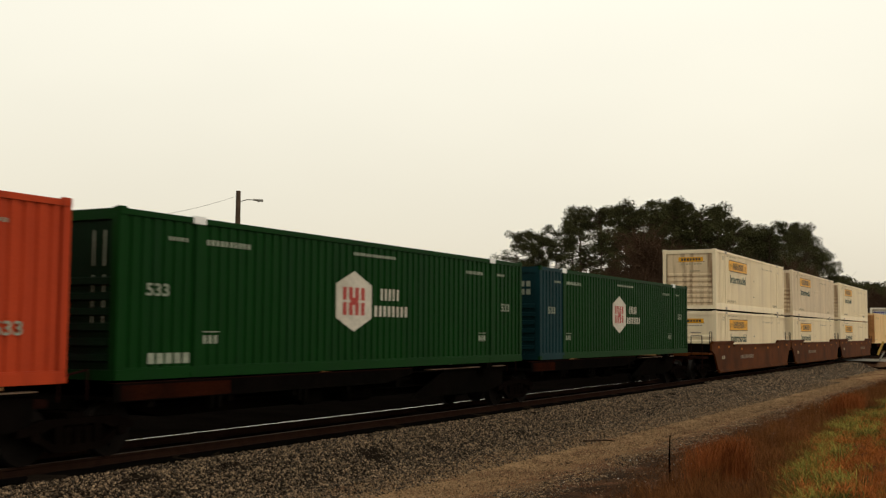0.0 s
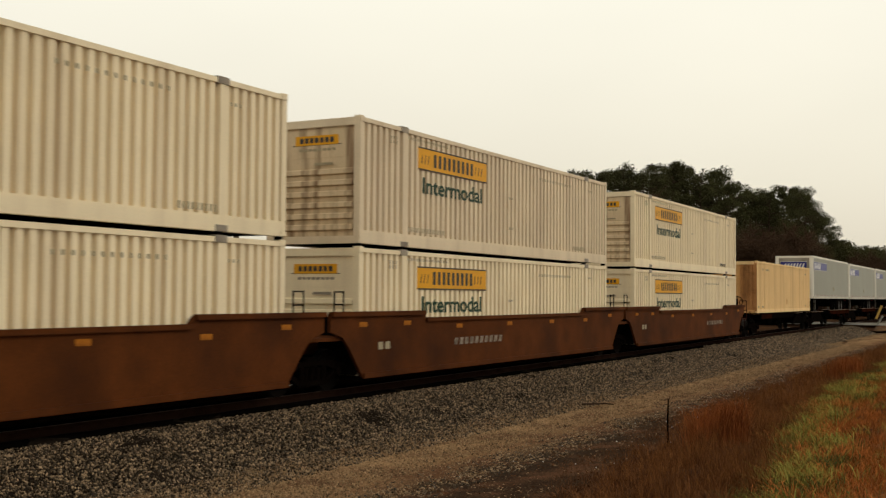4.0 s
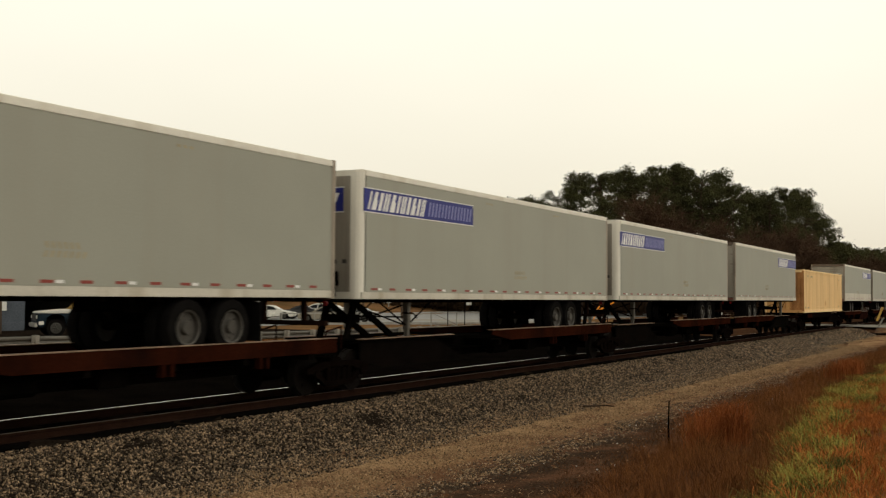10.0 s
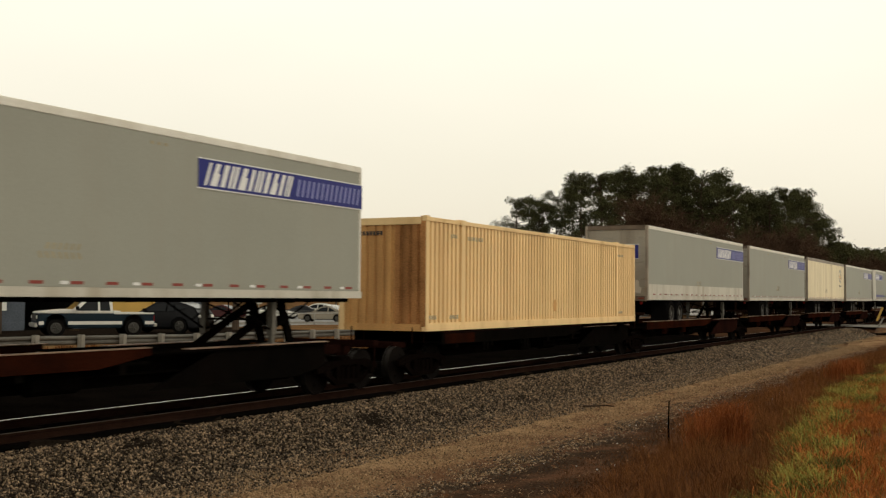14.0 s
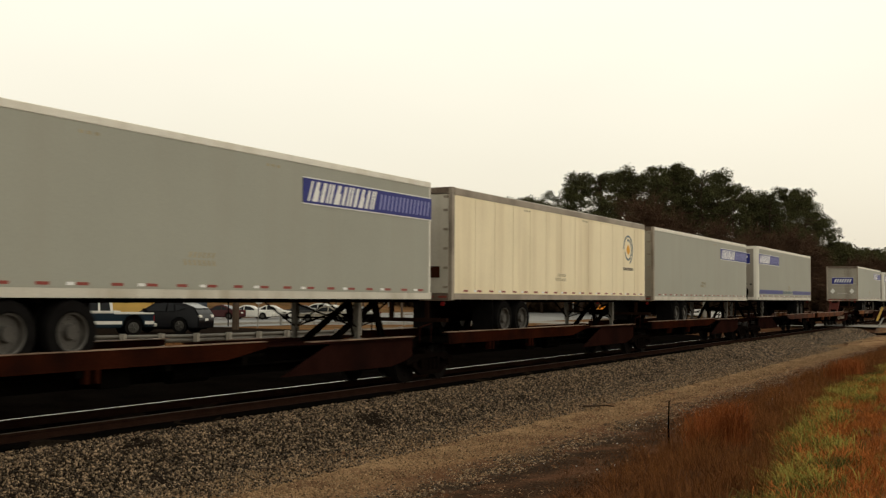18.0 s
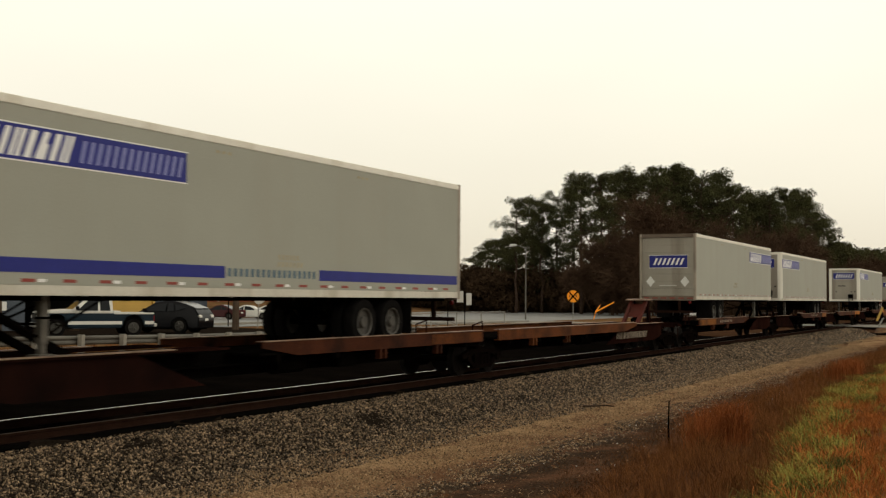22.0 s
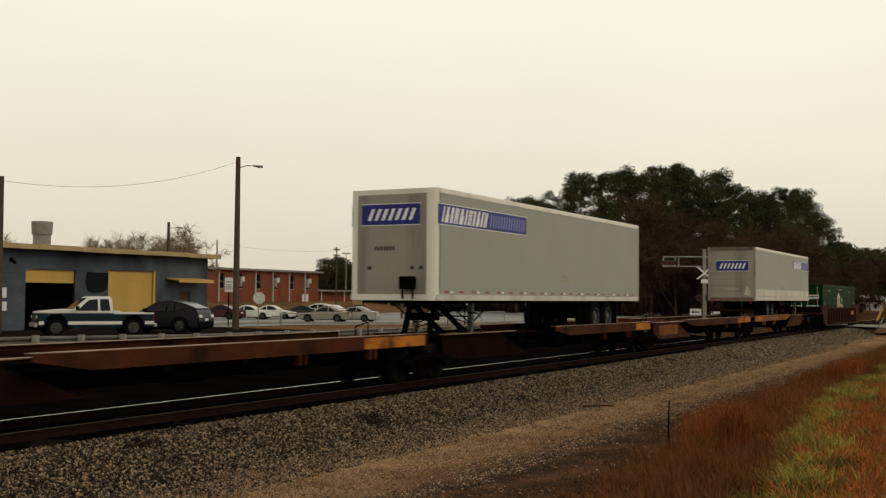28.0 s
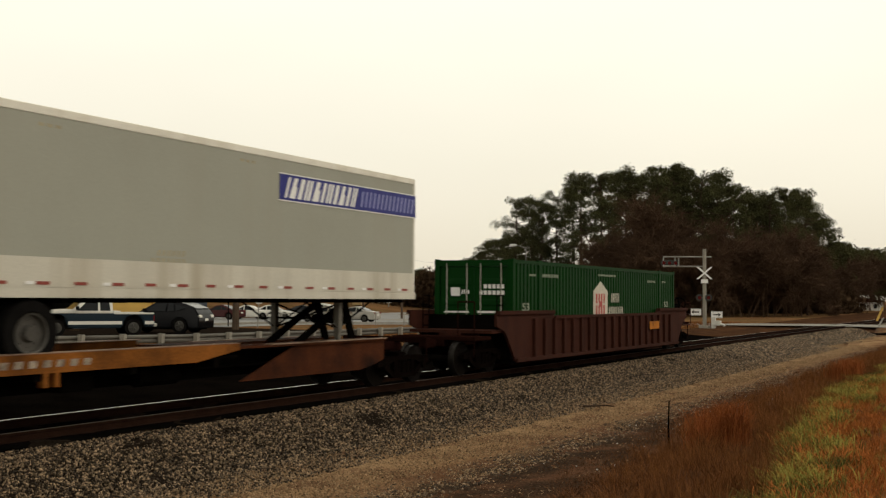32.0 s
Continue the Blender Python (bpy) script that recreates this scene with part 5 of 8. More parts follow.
def trailer(style, doors, label):
    """A 16.15 m box trailer, nose at x = 0, doors at the other end; y = 0 is one side."""
    t = thing("semi_trailer", label, "trailer", "road trailers on the train")
    side = {"grey": M["grey"], "band": M["grey"], "stripe": M["grey"], "cream": M["cream"]}[style]
    railm = M["rustrail"] if style == "cream" else M["railpale"]
    low = TB + 0.62 if style == "band" else TB + 0.16
    for s in (-1, 1):
        ya, yb = (0.0, 0.04) if s < 0 else (TW - 0.04, TW)
        if style == "cream":
            n = 13
            for i in range(n):
                a, b = 0.2 + i * (TL - 0.3) / n, 0.2 + (i + 1) * (TL - 0.3) / n
                bm = B()
                box(bm, a + 0.012, ya, low, b - 0.012, yb, TT - 0.2)
                part("plate_panel", bm, side, t)
            bm = B()
            box(bm, 0.2, ya + 0.012, low, TL - 0.1, yb - 0.012, TT - 0.2)
            part("lining", bm, M["rustrail"], t)
        else:
            bm = B()
            box(bm, 0.2, ya, low, TL - 0.1, yb, TT - 0.14)
            part("side_panel", bm, side, t)
            if style == "band":
                bm = B()
                box(bm, 0.2, ya - 0.006 if s < 0 else ya, TB + 0.16, TL - 0.1, yb if s < 0 else yb + 0.006, low)
                part("lower_band", bm, M["railpale"], t, "white lower side band")
            if style == "stripe":
                for a, b in ((0.24, 6.7), (9.75, 16.0)):
                    bm = B()
                    y = -0.005 if s < 0 else TW + 0.001
                    box(bm, a, y, 2.40, b, y + 0.004, 2.62)
                    part("blue_stripe", bm, M["blue"], t, "blue lower stripe")
                part("markings", bars(B(), 6.78, 2.42, 9.68, 2.60, 17, -0.001 if s < 0 else TW + 0.005, 0.55), M["emblem"], t, "blue-grey unreadable lettering in the stripe")
        bm = B()
        th = 0.2 if style == "cream" else 0.14
        box(bm, 0.2, ya - 0.012 if s < 0 else ya, TT - th, TL - 0.1, yb if s < 0 else yb + 0.012, TT - 0.02, 0.006)
        part("top_rail", bm, railm if style == "cream" else M["white"], t)
        bm = B()
        box(bm, 0.1, ya - 0.012 if s < 0 else ya, TB, TL - 0.1, yb if s < 0 else yb + 0.012, TB + 0.155, 0.006)
        part("bottom_rail", bm, railm if style != "cream" else M["rustrail"], t)
        y = -0.015 if s < 0 else TW + 0.015
        tape_y = -0.016 if s < 0 else TW + 0.016
        for i in range(10):
            x = 0.5 + i * 1.55
            part("reflective_tape", TAPE_R, None, t, loc=(x, tape_y if style == "band" else (-0.003 if s < 0 else TW + 0.003), TB + 0.20))
            part("reflective_tape", TAPE_W, None, t, loc=(x + 0.3, tape_y if style == "band" else (-0.003 if s < 0 else TW + 0.003), TB + 0.20))
            part("reflective_tape", TAPE_R, None, t, loc=(x + 0.8, tape_y if style == "band" else (-0.003 if s < 0 else TW + 0.003), TB + 0.20))
        bm = B()
        yy = -0.001 if s < 0 else TW + 0.005
        bars(bm, 8.3, 2.64, 9.2, 2.76, 7, yy, 0.4, 0.04)
        bars(bm, 8.36, 2.78, 9.1, 2.90, 6, yy, 0.4, -0.04)
        bars(bm, 6.4, 4.66, 6.9, 4.72, 3, yy, 0.5)
        bars(bm, 11.2, 4.66, 11.7, 4.72, 3, yy, 0.5)
        part("markings", bm, M["faint"], t, "small faded marks, unreadable")
        if style != "cream":
            side_logo(t, s)
        else:
            ring = B()
            cx = 1.9 if s < 0 else 2.15
            for r0, r1, i0, i1 in ((0.47, 0.54, 0, 22), (0.33, 0.40, 6, 30)):
                o = [(cx + r1 * math.cos(i * 0.209), 3.92 + r1 * math.sin(i * 0.209)) for i in range(i0, i1)]
                n_ = [(cx + r0 * math.cos(i * 0.209), 3.92 + r0 * math.sin(i * 0.209)) for i in range(i0, i1)][::-1]
                slab(ring, o + n_, yy - 0.004, yy)
            part("ring_emblem", ring, M["emblem"], t, "round teal grey ring emblem")
            ring = B()
            slab(ring, [(cx + 0.18 * math.cos(i * 0.628), 3.92 + 0.18 * math.sin(i * 0.628)) for i in range(10)], yy - 0.004, yy)
            part("emblem_disc", ring, M["jbyellow"], t, "yellow disc of the emblem")
            ring = B()
            bars(ring, cx - 0.55, 3.14, cx + 0.6, 3.27, 9, yy, 0.6)
            part("emblem_lettering", ring, M["dark"], t)
    # nose with rounded corners
    bm = B()
    out = [(0.2, 0.0)] + [(0.2 - 0.2 * math.sin(a), 0.2 - 0.2 * math.cos(a)) for a in (0.39, 0.79, 1.18, 1.57)]
    out += [(x, TW - y) for x, y in out[::-1]]
    slab(bm, out + [(0.25, TW), (0.25, 0.0)], TB, TT - 0.02, "z")
    part("nose", bm, M["white"] if style != "cream" else M["cream"], t, "white rounded trailer nose")
    if style != "cream":
        bm = B()
        box(bm, -0.004, 0.26, TB + 0.16, 0.002, TW - 0.26, TT - 0.15)
        part("nose_panel", bm, M["door"], t, "grey nose panel")
    bm = B()
    box(bm, -0.22, 0.55, 2.35, 0.0, 0.95, 2.68, 0.02)
    rod(bm, (-0.1, 0.6, 2.1), (-0.1, 0.6, 2.4), 0.03, seg=6)
    rod(bm, (-0.1, 0.9, 2.1), (-0.1, 0.9, 2.4), 0.03, seg=6)
    part("nose_box", bm, M["black"], t, "dark hose connection box")
    bm = B()
    for y in (0.35, 0.62, 1.9):
        box(bm, -0.016, y, 2.86, 0, y + 0.11, 2.95)
    bars2 = [1.2 + i * 0.09 for i in range(7)]
    for y in bars2:
        box(bm, -0.012, y, 3.36, 0, y + 0.055, 3.47)
    part("nose_marks", bm, M["dark"], t)
    bm = B()
    box(bm, 0.15, 0.03, TT - 0.05, TL - 0.02, TW - 0.03, TT)
    part("roof", bm, M["white"], t)
    bm = B()
    box(bm, 0.2, 0.05, TB + 0.02, TL - 0.1, TW - 0.05, TB + 0.12)
    part("floor", bm, M["black"], t)
    for i in range(24):
        part("cross_member", CROSS, None, t, loc=(0.5 + i * 0.65, 0, 0))
    # rear frame and doors
    for y in (0.0, TW - 0.1):
        part("rear_post", box(B(), TL - 0.12, y, TB - 0.02, TL + 0.03, y + 0.1, TT), M["rustrail"], t)
    for z0, z1 in ((TT - 0.16, TT), (TB - 0.04, TB + 0.16)):
        part("rear_sill" if z0 < 3 else "rear_header", box(B(), TL - 0.12, 0.1, z0, TL + 0.03, TW - 0.1, z1), M["rearframe"], t)
    if doors == "swing":
        for k in (0, 1):
            y0 = 0.11 + k * (TW - 0.22) / 2
            y1 = y0 + (TW - 0.22) / 2 - 0.01
            bm = B()
            box(bm, TL - 0.06, y0, TB + 0.17, TL, y1, TT - 0.17)
            d = part("door", bm, M["door"] if style != "cream" else M["railpale"], t, "grimy closed swing door")
            rb = B()
            rod(rb, (TL + 0.02, (y0 + y1) / 2 + (0.4 if k == 0 else -0.4), TB + 0.1), (TL + 0.02, (y0 + y1) / 2 + (0.4 if k == 0 else -0.4), TT - 0.1), 0.018, seg=8)
            part("lock_rod", rb, M["alu"], d)
            rb = B()
            hy = y0 + 0.02 if k == 0 else y1 - 0.14
            for z in (2.35, 2.85, 3.35, 3.85, 4.35, 4.7):
                box(rb, TL, hy, z, TL + 0.025, hy + 0.12, z + 0.06)
            part("hinge", rb, M["rustrail"], d)
            if style == "cream":
                rb = B()
                box(rb, TL, y0 + 0.25, 2.62, TL + 0.01, y1 - 0.25, 2.92)
                part("stain_plate", rb, M["deck"], d, "brown square plate")
    else:
        n = 8
        for i in range(n):
            z0, z1 = TB + 0.17 + i * (TT - 0.34 - TB) / n, TB + 0.17 + (i + 1) * (TT - 0.34 - TB) / n - 0.006
            bm = B()
            box(bm, TL - 0.06, 0.11, z0, TL - 0.01, TW - 0.11, z1)
            part("door_slat", bm, M["door"], t)
        bm = B()
        box(bm, TL - 0.008, 0.9, 2.66, TL + 0.03, 1.7, 2.70)
        part("door_handle", bm, M["alu"], t)
        if style == "band":
            bm = B()
            slab(bm, [(TW - 0.62, 2.36), (TW - 0.30, 2.33), (TW - 0.26, 2.52), (TW - 0.36, 2.60), (TW - 0.38, 2.82), (TW - 0.50, 2.86), (TW - 0.56, 2.62)], TL - 0.009, TL - 0.004, "x")
            part("scuff", bm, M["railpale"], t, "pale scuffed patch on the door")
        for y in (0.5, TW - 0.5) if style == "grey" else ():
            bm = B()
            slab(bm, [(y - 0.2, 2.86), (y, 2.62), (y + 0.2, 2.86), (y, 3.10)], TL - 0.008, TL - 0.003, "x")
            part("diamond_placard", bm, M["signwhite"], t, "white diamond placard holder")
    bm = B()
    for i in range(6):
        box(bm, TL + 0.031, 0.2 + i * 0.4, TB + 0.04, TL + 0.04, 0.45 + i * 0.4, TB + 0.09)
    part("tail_strip", bm, M["redtape"], t)
    for y in (0.25, TW - 0.25):
        bm = B()
        rod(bm, (TL + 0.03, y, TB - 0.12), (TL + 0.07, y, TB - 0.12), 0.06, seg=10)
        part("tail_lamp", bm, M["redlens"], t)
    bm = B()
    for y in (0.75, TW - 0.75):
        slab(bm, [(TL - 0.1, TB), (TL + 0.02, TB), (TL + 0.02, 1.55), (TL - 0.06, 1.55)], y - 0.05, y + 0.05)
    box(bm, TL - 0.08, 0.15, 1.47, TL + 0.04, TW - 0.15, 1.57)
    part("rear_bumper", bm, M["rail"], t, "rusty square tube underride bumper")
    # running gear: slid forward
    for ax in (11.62, 12.84):
        bm = B()
        rod(bm, (ax, 0.3, 1.52), (ax, TW - 0.3, 1.52), 0.08, seg=10)
        part("axle", bm, M["black"], t)
        for s in (-1, 1):
            for k in (0, 1):
                if s < 0:
                    m = Matrix.Translation((ax, 0.02 + k * 0.33, 1.52))
                else:
                    m = Matrix.Translation((ax, TW - 0.02 - k * 0.33, 1.52)) @ Matrix.Diagonal((1, -1, 1, 1))
                ty = part("tyre", TYRE, None, t, loc=m)
                part("rim", RIM, None, ty)
    bm = B()
    for y in (0.75, TW - 0.75):
        box(bm, 10.7, y - 0.06, 1.78, 13.9, y + 0.06, 2.0)
        for ax in (11.62, 12.84):
            slab(bm, [(ax - 0.5, 1.78), (ax - 0.35, 1.78), (ax + 0.1, 1.48), (ax - 0.1, 1.44)], y - 0.05, y + 0.05)
            rod(bm, (ax + 0.3, y, 1.5), (ax + 0.3, y, 1.78), 0.12, seg=10)
    for x in (10.8, 12.2, 13.8):
        box(bm, x - 0.06, 0.6, 1.84, x + 0.06, TW - 0.6, 2.0)
    rod(bm, (13.2, 0.9, 1.7), (13.2, 1.7, 1.7), 0.14, seg=12)
    part("slider_bogie", bm, M["black"], t)
    for y in (0.02, TW - 0.66):
        bm = B()
        box(bm, 13.66, y, 1.22, 13.69, y + 0.64, 1.98)
        part("mud_flap", bm, M["tyre"], t)
    # landing gear
    for y in (0.42, TW - 0.42):
        bm = B()
        box(bm, 2.75, y - 0.07, 1.32, 2.89, y + 0.07, TB + 0.02)
        box(bm, 2.77, y - 0.05, 1.16, 2.87, y + 0.05, 1.32)
        box(bm, 2.66, y - 0.14, 1.12, 2.98, y + 0.14, 1.16)
        part("landing_leg", bm, M["guardbeam"], t, "dull grey landing leg")
    for y in (0.42, TW - 0.42):
        for x in (1.45, 4.1):
            part("leg_brace", rod(B(), (2.82, y, 1.40), (x, y, 2.02), 0.022, seg=6), M["black"], t)
    for z0, z1 in ((1.4, 1.95), (1.95, 1.4), (1.62, 1.62)):
        part("cross_brace", rod(B(), (2.82, 0.42, z0), (2.82, TW - 0.42, z1), 0.02, seg=6), M["black"], t)
    bm = B()
    rod(bm, (2.75, 0.2, 1.72), (2.75, 0.5, 1.72), 0.02, seg=6)
    rod(bm, (2.75, 0.2, 1.72), (2.95, 0.2, 1.6), 0.018, seg=6)
    part("crank", bm, M["black"], t)
    if style != "cream":
        end_logo(t, -0.010, -1)
        end_logo(t, TL + (0.001 if doors == "swing" else -0.009), 1, 0.35 if style == "band" else 0.55)
    return t


STYLES = {
    "A": trailer("grey", "swing", "grey box trailer with a blue name panel, swing doors"),
    "R": trailer("grey", "roll", "grey box trailer with a blue name panel, roll-up door"),
    "L": trailer("band", "roll", "grey box trailer with white lower band and blue name panel"),
    "S": trailer("stripe", "swing", "light grey box trailer with a blue lower stripe"),
    "W": trailer("cream", "swing", "stained cream plate trailer with a round green emblem")}
TRAILERS = [("A", 128.65, 0), ("A", 145.82, 0), ("A", 163.2, 0), ("A", 180.98, 1), ("L", 217.75, 1), ("A", 235.22, 1), ("W", 252.4, 1), ("A", 269.53, 1),
            ("S", 288.38, 0), ("R", 327.43, 1), ("A", 346.54, 0), ("A", 380.26, 0), ("L", 416.45, 1)]
used = set()
for style, x, turned in TRAILERS:
    t = STYLES[style] if style not in used else copy_thing(STYLES[style], pose(0, 0, 0))
    used.add(style)
    t.scale = (1, 1, {380.26: 0.988, 180.98: 1.01, 288.38: 1.02, 327.43: 1.018, 217.75: 1.008, 128.65: 1.016, 163.2: 1.006}.get(x, 1.004))
    if turned:
        along(t, x + TL, FAR, 0, True)
    else:
        along(t, x, NEAR, 0)


# ---- the ground: one sheet to the horizon ----
PROFILE = ((-400, 0.6), (-6, 0.6), (0, 0.45), (1.3, 0.17), (4, -0.22), (5, -0.40), (7, -0.56), (8, -0.63), (10.7, -0.64), (12.4, -0.46), (16.6, -0.46),
           (18.6, -0.5), (22, -0.35), (26, 0.08), (30, 0.2), (45, 0.28), (52, 0.0), (78, -0.05), (88, 1.5), (140, 1.8), (400, 1.2), (3000, 0.0))


def height(x, y):
    z = float(np.interp(y, [p[0] for p in PROFILE], [p[1] for p in PROFILE]))
    if y > 20:
        w = min(1.0, max(0.0, (x - 58) / 30))
        z = z * (1 - w) + w * min(z, -0.28 + max(0.0, min(1.0, (y - 76) / 14)) * 2.0)
        if x > 130:
            z *= max(0.0, 1 - (x - 130) / 60)
    if 93 < x < 107 and y < 40:
        z = z * 0.0 - 0.05 - 0.01 * abs(y - 14.5) if 9 < y else z
    return z


def sheet(name, xs, ys, lift, material, fn=height, rough=0.0, seed=1):
    xs, ys = np.array(xs), np.array(ys)
    rng = np.random.default_rng(seed)
    v = [(x, y, fn(x, y) + lift + rough * rng.normal()) for y in ys for x in xs]
    n = len(xs)
    f = [(j * n + i, j * n + i + 1, (j + 1) * n + i + 1, (j + 1) * n + i) for j in range(len(ys) - 1) for i in range(n - 1)]
    me = cloud_mesh(name, v, f, material)
    for p in me.polygons:
        p.use_smooth = True
    return me


gx = list(np.arange(-60, 0, 12)) + list(np.arange(0, 60, 1.2)) + list(np.arange(60, 140, 4)) + [150, 170, 200, 240, 300, 400, 600, 900, 1500, 3000]
gx = [-3000, -1200, -500, -250, -120] + gx
gy = [-1500, -400, -100, -30, -10, -6] + list(np.arange(-4, 31, 0.6)) + list(np.arange(32, 100, 3)) + [110, 130, 160, 220, 320, 500, 900, 3000]
ground = part("ground", sheet("ground", gx, gy, 0.0, M["lawn"], rough=0.012), None)
ground.data.materials.append(M["soil"])
ground.data.materials.append(M["vergeshade"])
# the far verge that shows only beneath the train is coloured as shade
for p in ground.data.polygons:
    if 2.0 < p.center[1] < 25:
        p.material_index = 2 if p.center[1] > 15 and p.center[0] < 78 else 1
tagged(ground, "brown dormant grass and bare soil", "ground", kind="structure")

# sandy track road beside the ballast, with uneven edges
rng = np.random.default_rng(5)
v, f = [], []
xs = np.concatenate([np.arange(-40, 70, 0.5), np.arange(70, 96, 2.0)])
wob = lambda x, k: 0.22 * math.sin(x * 0.31 + k) + 0.16 * math.sin(x * 0.83 + 2 * k) + 0.09 * math.sin(x * 2.1 + k)
for x in xs:
    y0, y1 = 5.3 + wob(x, 1.0), 11.0 + 0.3 * wob(x, 4.0)
    for k in range(15):
        y = y0 + (y1 - y0) * k / 14
        rut = -0.03 * math.exp(-((y - 8.7) / 0.25) ** 2) - 0.03 * math.exp(-((y - 10.1) / 0.25) ** 2)
        v.append((x, y, height(x, y) + (0.03 if 0 < k < 14 else -0.03) + rut + 0.008 * rng.normal()))
n = 15
f = [(i * n + k, (i + 1) * n + k, (i + 1) * n + k + 1, i * n + k + 1) for i in range(len(xs) - 1) for k in range(n - 1)]
me = cloud_mesh("dirt_road", v, f, M["dirt"])
for p in me.polygons:
    p.use_smooth = True
tagged(part("dirt_road", me, None), "sandy brown dirt service road beside the track", "road", kind="structure")

# ballast bed, paler further along the line
BED = ((10.55, -0.66), (11.0, -0.56), (11.6, -0.40), (12.3, -0.23), (12.9, -0.17), (13.4, -0.16), (14.5, -0.17), (15.6, -0.16), (16.3, -0.18), (17.0, -0.32), (18.2, -0.56))


def bed(x, y):
    return float(np.interp(y, [p[0] for p in BED], [p[1] for p in BED]))


bx = list(np.arange(-460, 0, 10)) + list(np.arange(0, 60, 0.6)) + list(np.arange(60, 120, 3)) + list(np.arange(120, 520, 10))
tagged(part("ballast_bed", sheet("ballast_bed", bx, [10.45, 10.8, 11.1, 11.5, 11.9, 12.3, 12.7, 13.1, 13.5, 14.0, 14.5, 15.0, 15.5, 16.0, 16.4, 17.0, 17.6, 18.3], 0.0, M["gravel"], bed, 0.012, 7), None),
       "dark grey crushed stone ballast bed", "ballast", kind="structure")
bed_ob = bpy.data.objects["ballast_bed"]
bed_ob.data.materials.append(M["farballast"])
for p in bed_ob.data.polygons:
    if p.center[0] > 62 and (p.center[1] < 13.3 or p.center[1] > 15.8):
        p.material_index = 1


# strip over the ballast that paints in the shade below the train
strip = part("track_bed", sheet("track_bed", bx[:160], [12.78, 13.1, 13.5, 14.0, 14.6, 15.2, 15.8, 16.4, 17.2, 18.2], 0.012, M["bedshade"], bed, 0.004, 8), None)
tagged(strip, "stone between and beside the rails, coloured as train shade", "ballast", kind="structure")


def stones(count, x0, x1, y0, y1, size, fn, seed, power=1.0):
    """Many small irregular stones, joined."""
    g = np.random.default_rng(seed)
    x = x0 + (x1 - x0) * g.random(count) ** power
    y = y0 + (y1 - y0) * g.random(count)
    z = np.array([fn(a, b) for a, b in zip(x, y)])
    r = size * g.uniform(0.55, 1.35, count)
    base = np.array([(1, 0, 0), (-1, 0, 0), (0, 1, 0), (0, -1, 0), (0, 0, 1), (0, 0, -1)], float)
    tri = np.array([(0, 2, 4), (2, 1, 4), (1, 3, 4), (3, 0, 4), (2, 0, 5), (1, 2, 5), (3, 1, 5), (0, 3, 5)])
    ang = g.uniform(0, 6.283, (count, 3))
    ca, sa_ = np.cos(ang), np.sin(ang)
    P = base[None] * g.uniform(0.55, 1.15, (count, 6, 1)) * np.stack([np.ones(count), g.uniform(0.45, 0.9, count), g.uniform(0.35, 0.75, count)], 1)[:, None]
    X = P[..., 0] * ca[:, :1] - P[..., 1] * sa_[:, :1]
    Y = P[..., 0] * sa_[:, :1] + P[..., 1] * ca[:, :1]
    Z = P[..., 2]
    X, Z = X * ca[:, 1:2] - Z * sa_[:, 1:2], X * sa_[:, 1:2] + Z * ca[:, 1:2]
    V = np.stack([X, Y, Z], -1) * r[:, None, None] + np.stack([x, y, z + 0.25 * r], -1)[:, None]
    F = (tri[None] + 6 * np.arange(count)[:, None, None]).reshape(-1, 3)
    return V.reshape(-1, 3), F


v, f = stones(100000, 4, 66, 10.75, 13.05, 0.031, bed, 11, 1.5)
tagged(part("ballast_stones", cloud_mesh("ballast_stones", v, f, M["stone"]), None), "loose grey crushed ballast stones", "ballast", kind="stuff")
v, f = stones(16000, 50, 110, 10.6, 13.4, 0.05, bed, 15, 1.2)
tagged(part("ballast_stones", cloud_mesh("further_stones", v, f, M["stone"]), None), "loose grey ballast stones further along the line", "ballast", kind="stuff")
v, f = stones(26000, 5, 66, 9.6, 10.95, 0.028, lambda x, y: max(bed(x, y), height(x, y) + 0.03), 16, 1.4)
tagged(part("ballast_stones", cloud_mesh("spilled_stones", v, f, M["stone"]), None), "ballast stones spilled onto the dirt road", "ballast", kind="stuff")
v, f = stones(15000, 5, 66, 8.4, 10.1, 0.021, lambda x, y: height(x, y) + 0.03, 17, 1.4)
tagged(part("ballast_stones", cloud_mesh("strewn_stones", v, f, M["roadstone"]), None), "small pale stones strewn over the sandy road", "ballast", kind="stuff")
v, f = stones(5000, 70, 135, 15.9, 18.0, 0.045, bed, 12, 1.3)
tagged(part("ballast_stones", cloud_mesh("far_stones", v, f, M["stone"]), None), "loose ballast stones beyond the far rail", "ballast", kind="stuff")
v, f = stones(52000, 6, 70, 7.2, 11.1, 0.017, lambda x, y: height(x, y) + 0.03, 13, 1.5)
tagged(part("road_gravel", cloud_mesh("road_gravel", v, f, M["roadstone"]), None), "scattered small gravel on the dirt road", "gravel", kind="stuff")
v, f = stones(9500, 8, 66, 6.9, 8.2, 0.032, lambda x, y: height(x, y) + 0.02, 14, 1.3)
tagged(part("verge_stones", cloud_mesh("verge_stones", v, f, M["stone"]), None), "pale stones strewn along the verge", "gravel", kind="stuff")

# ---- the track ----
track = thing("railway_track", "single railway track on dark timber ties", "track", kind="structure")
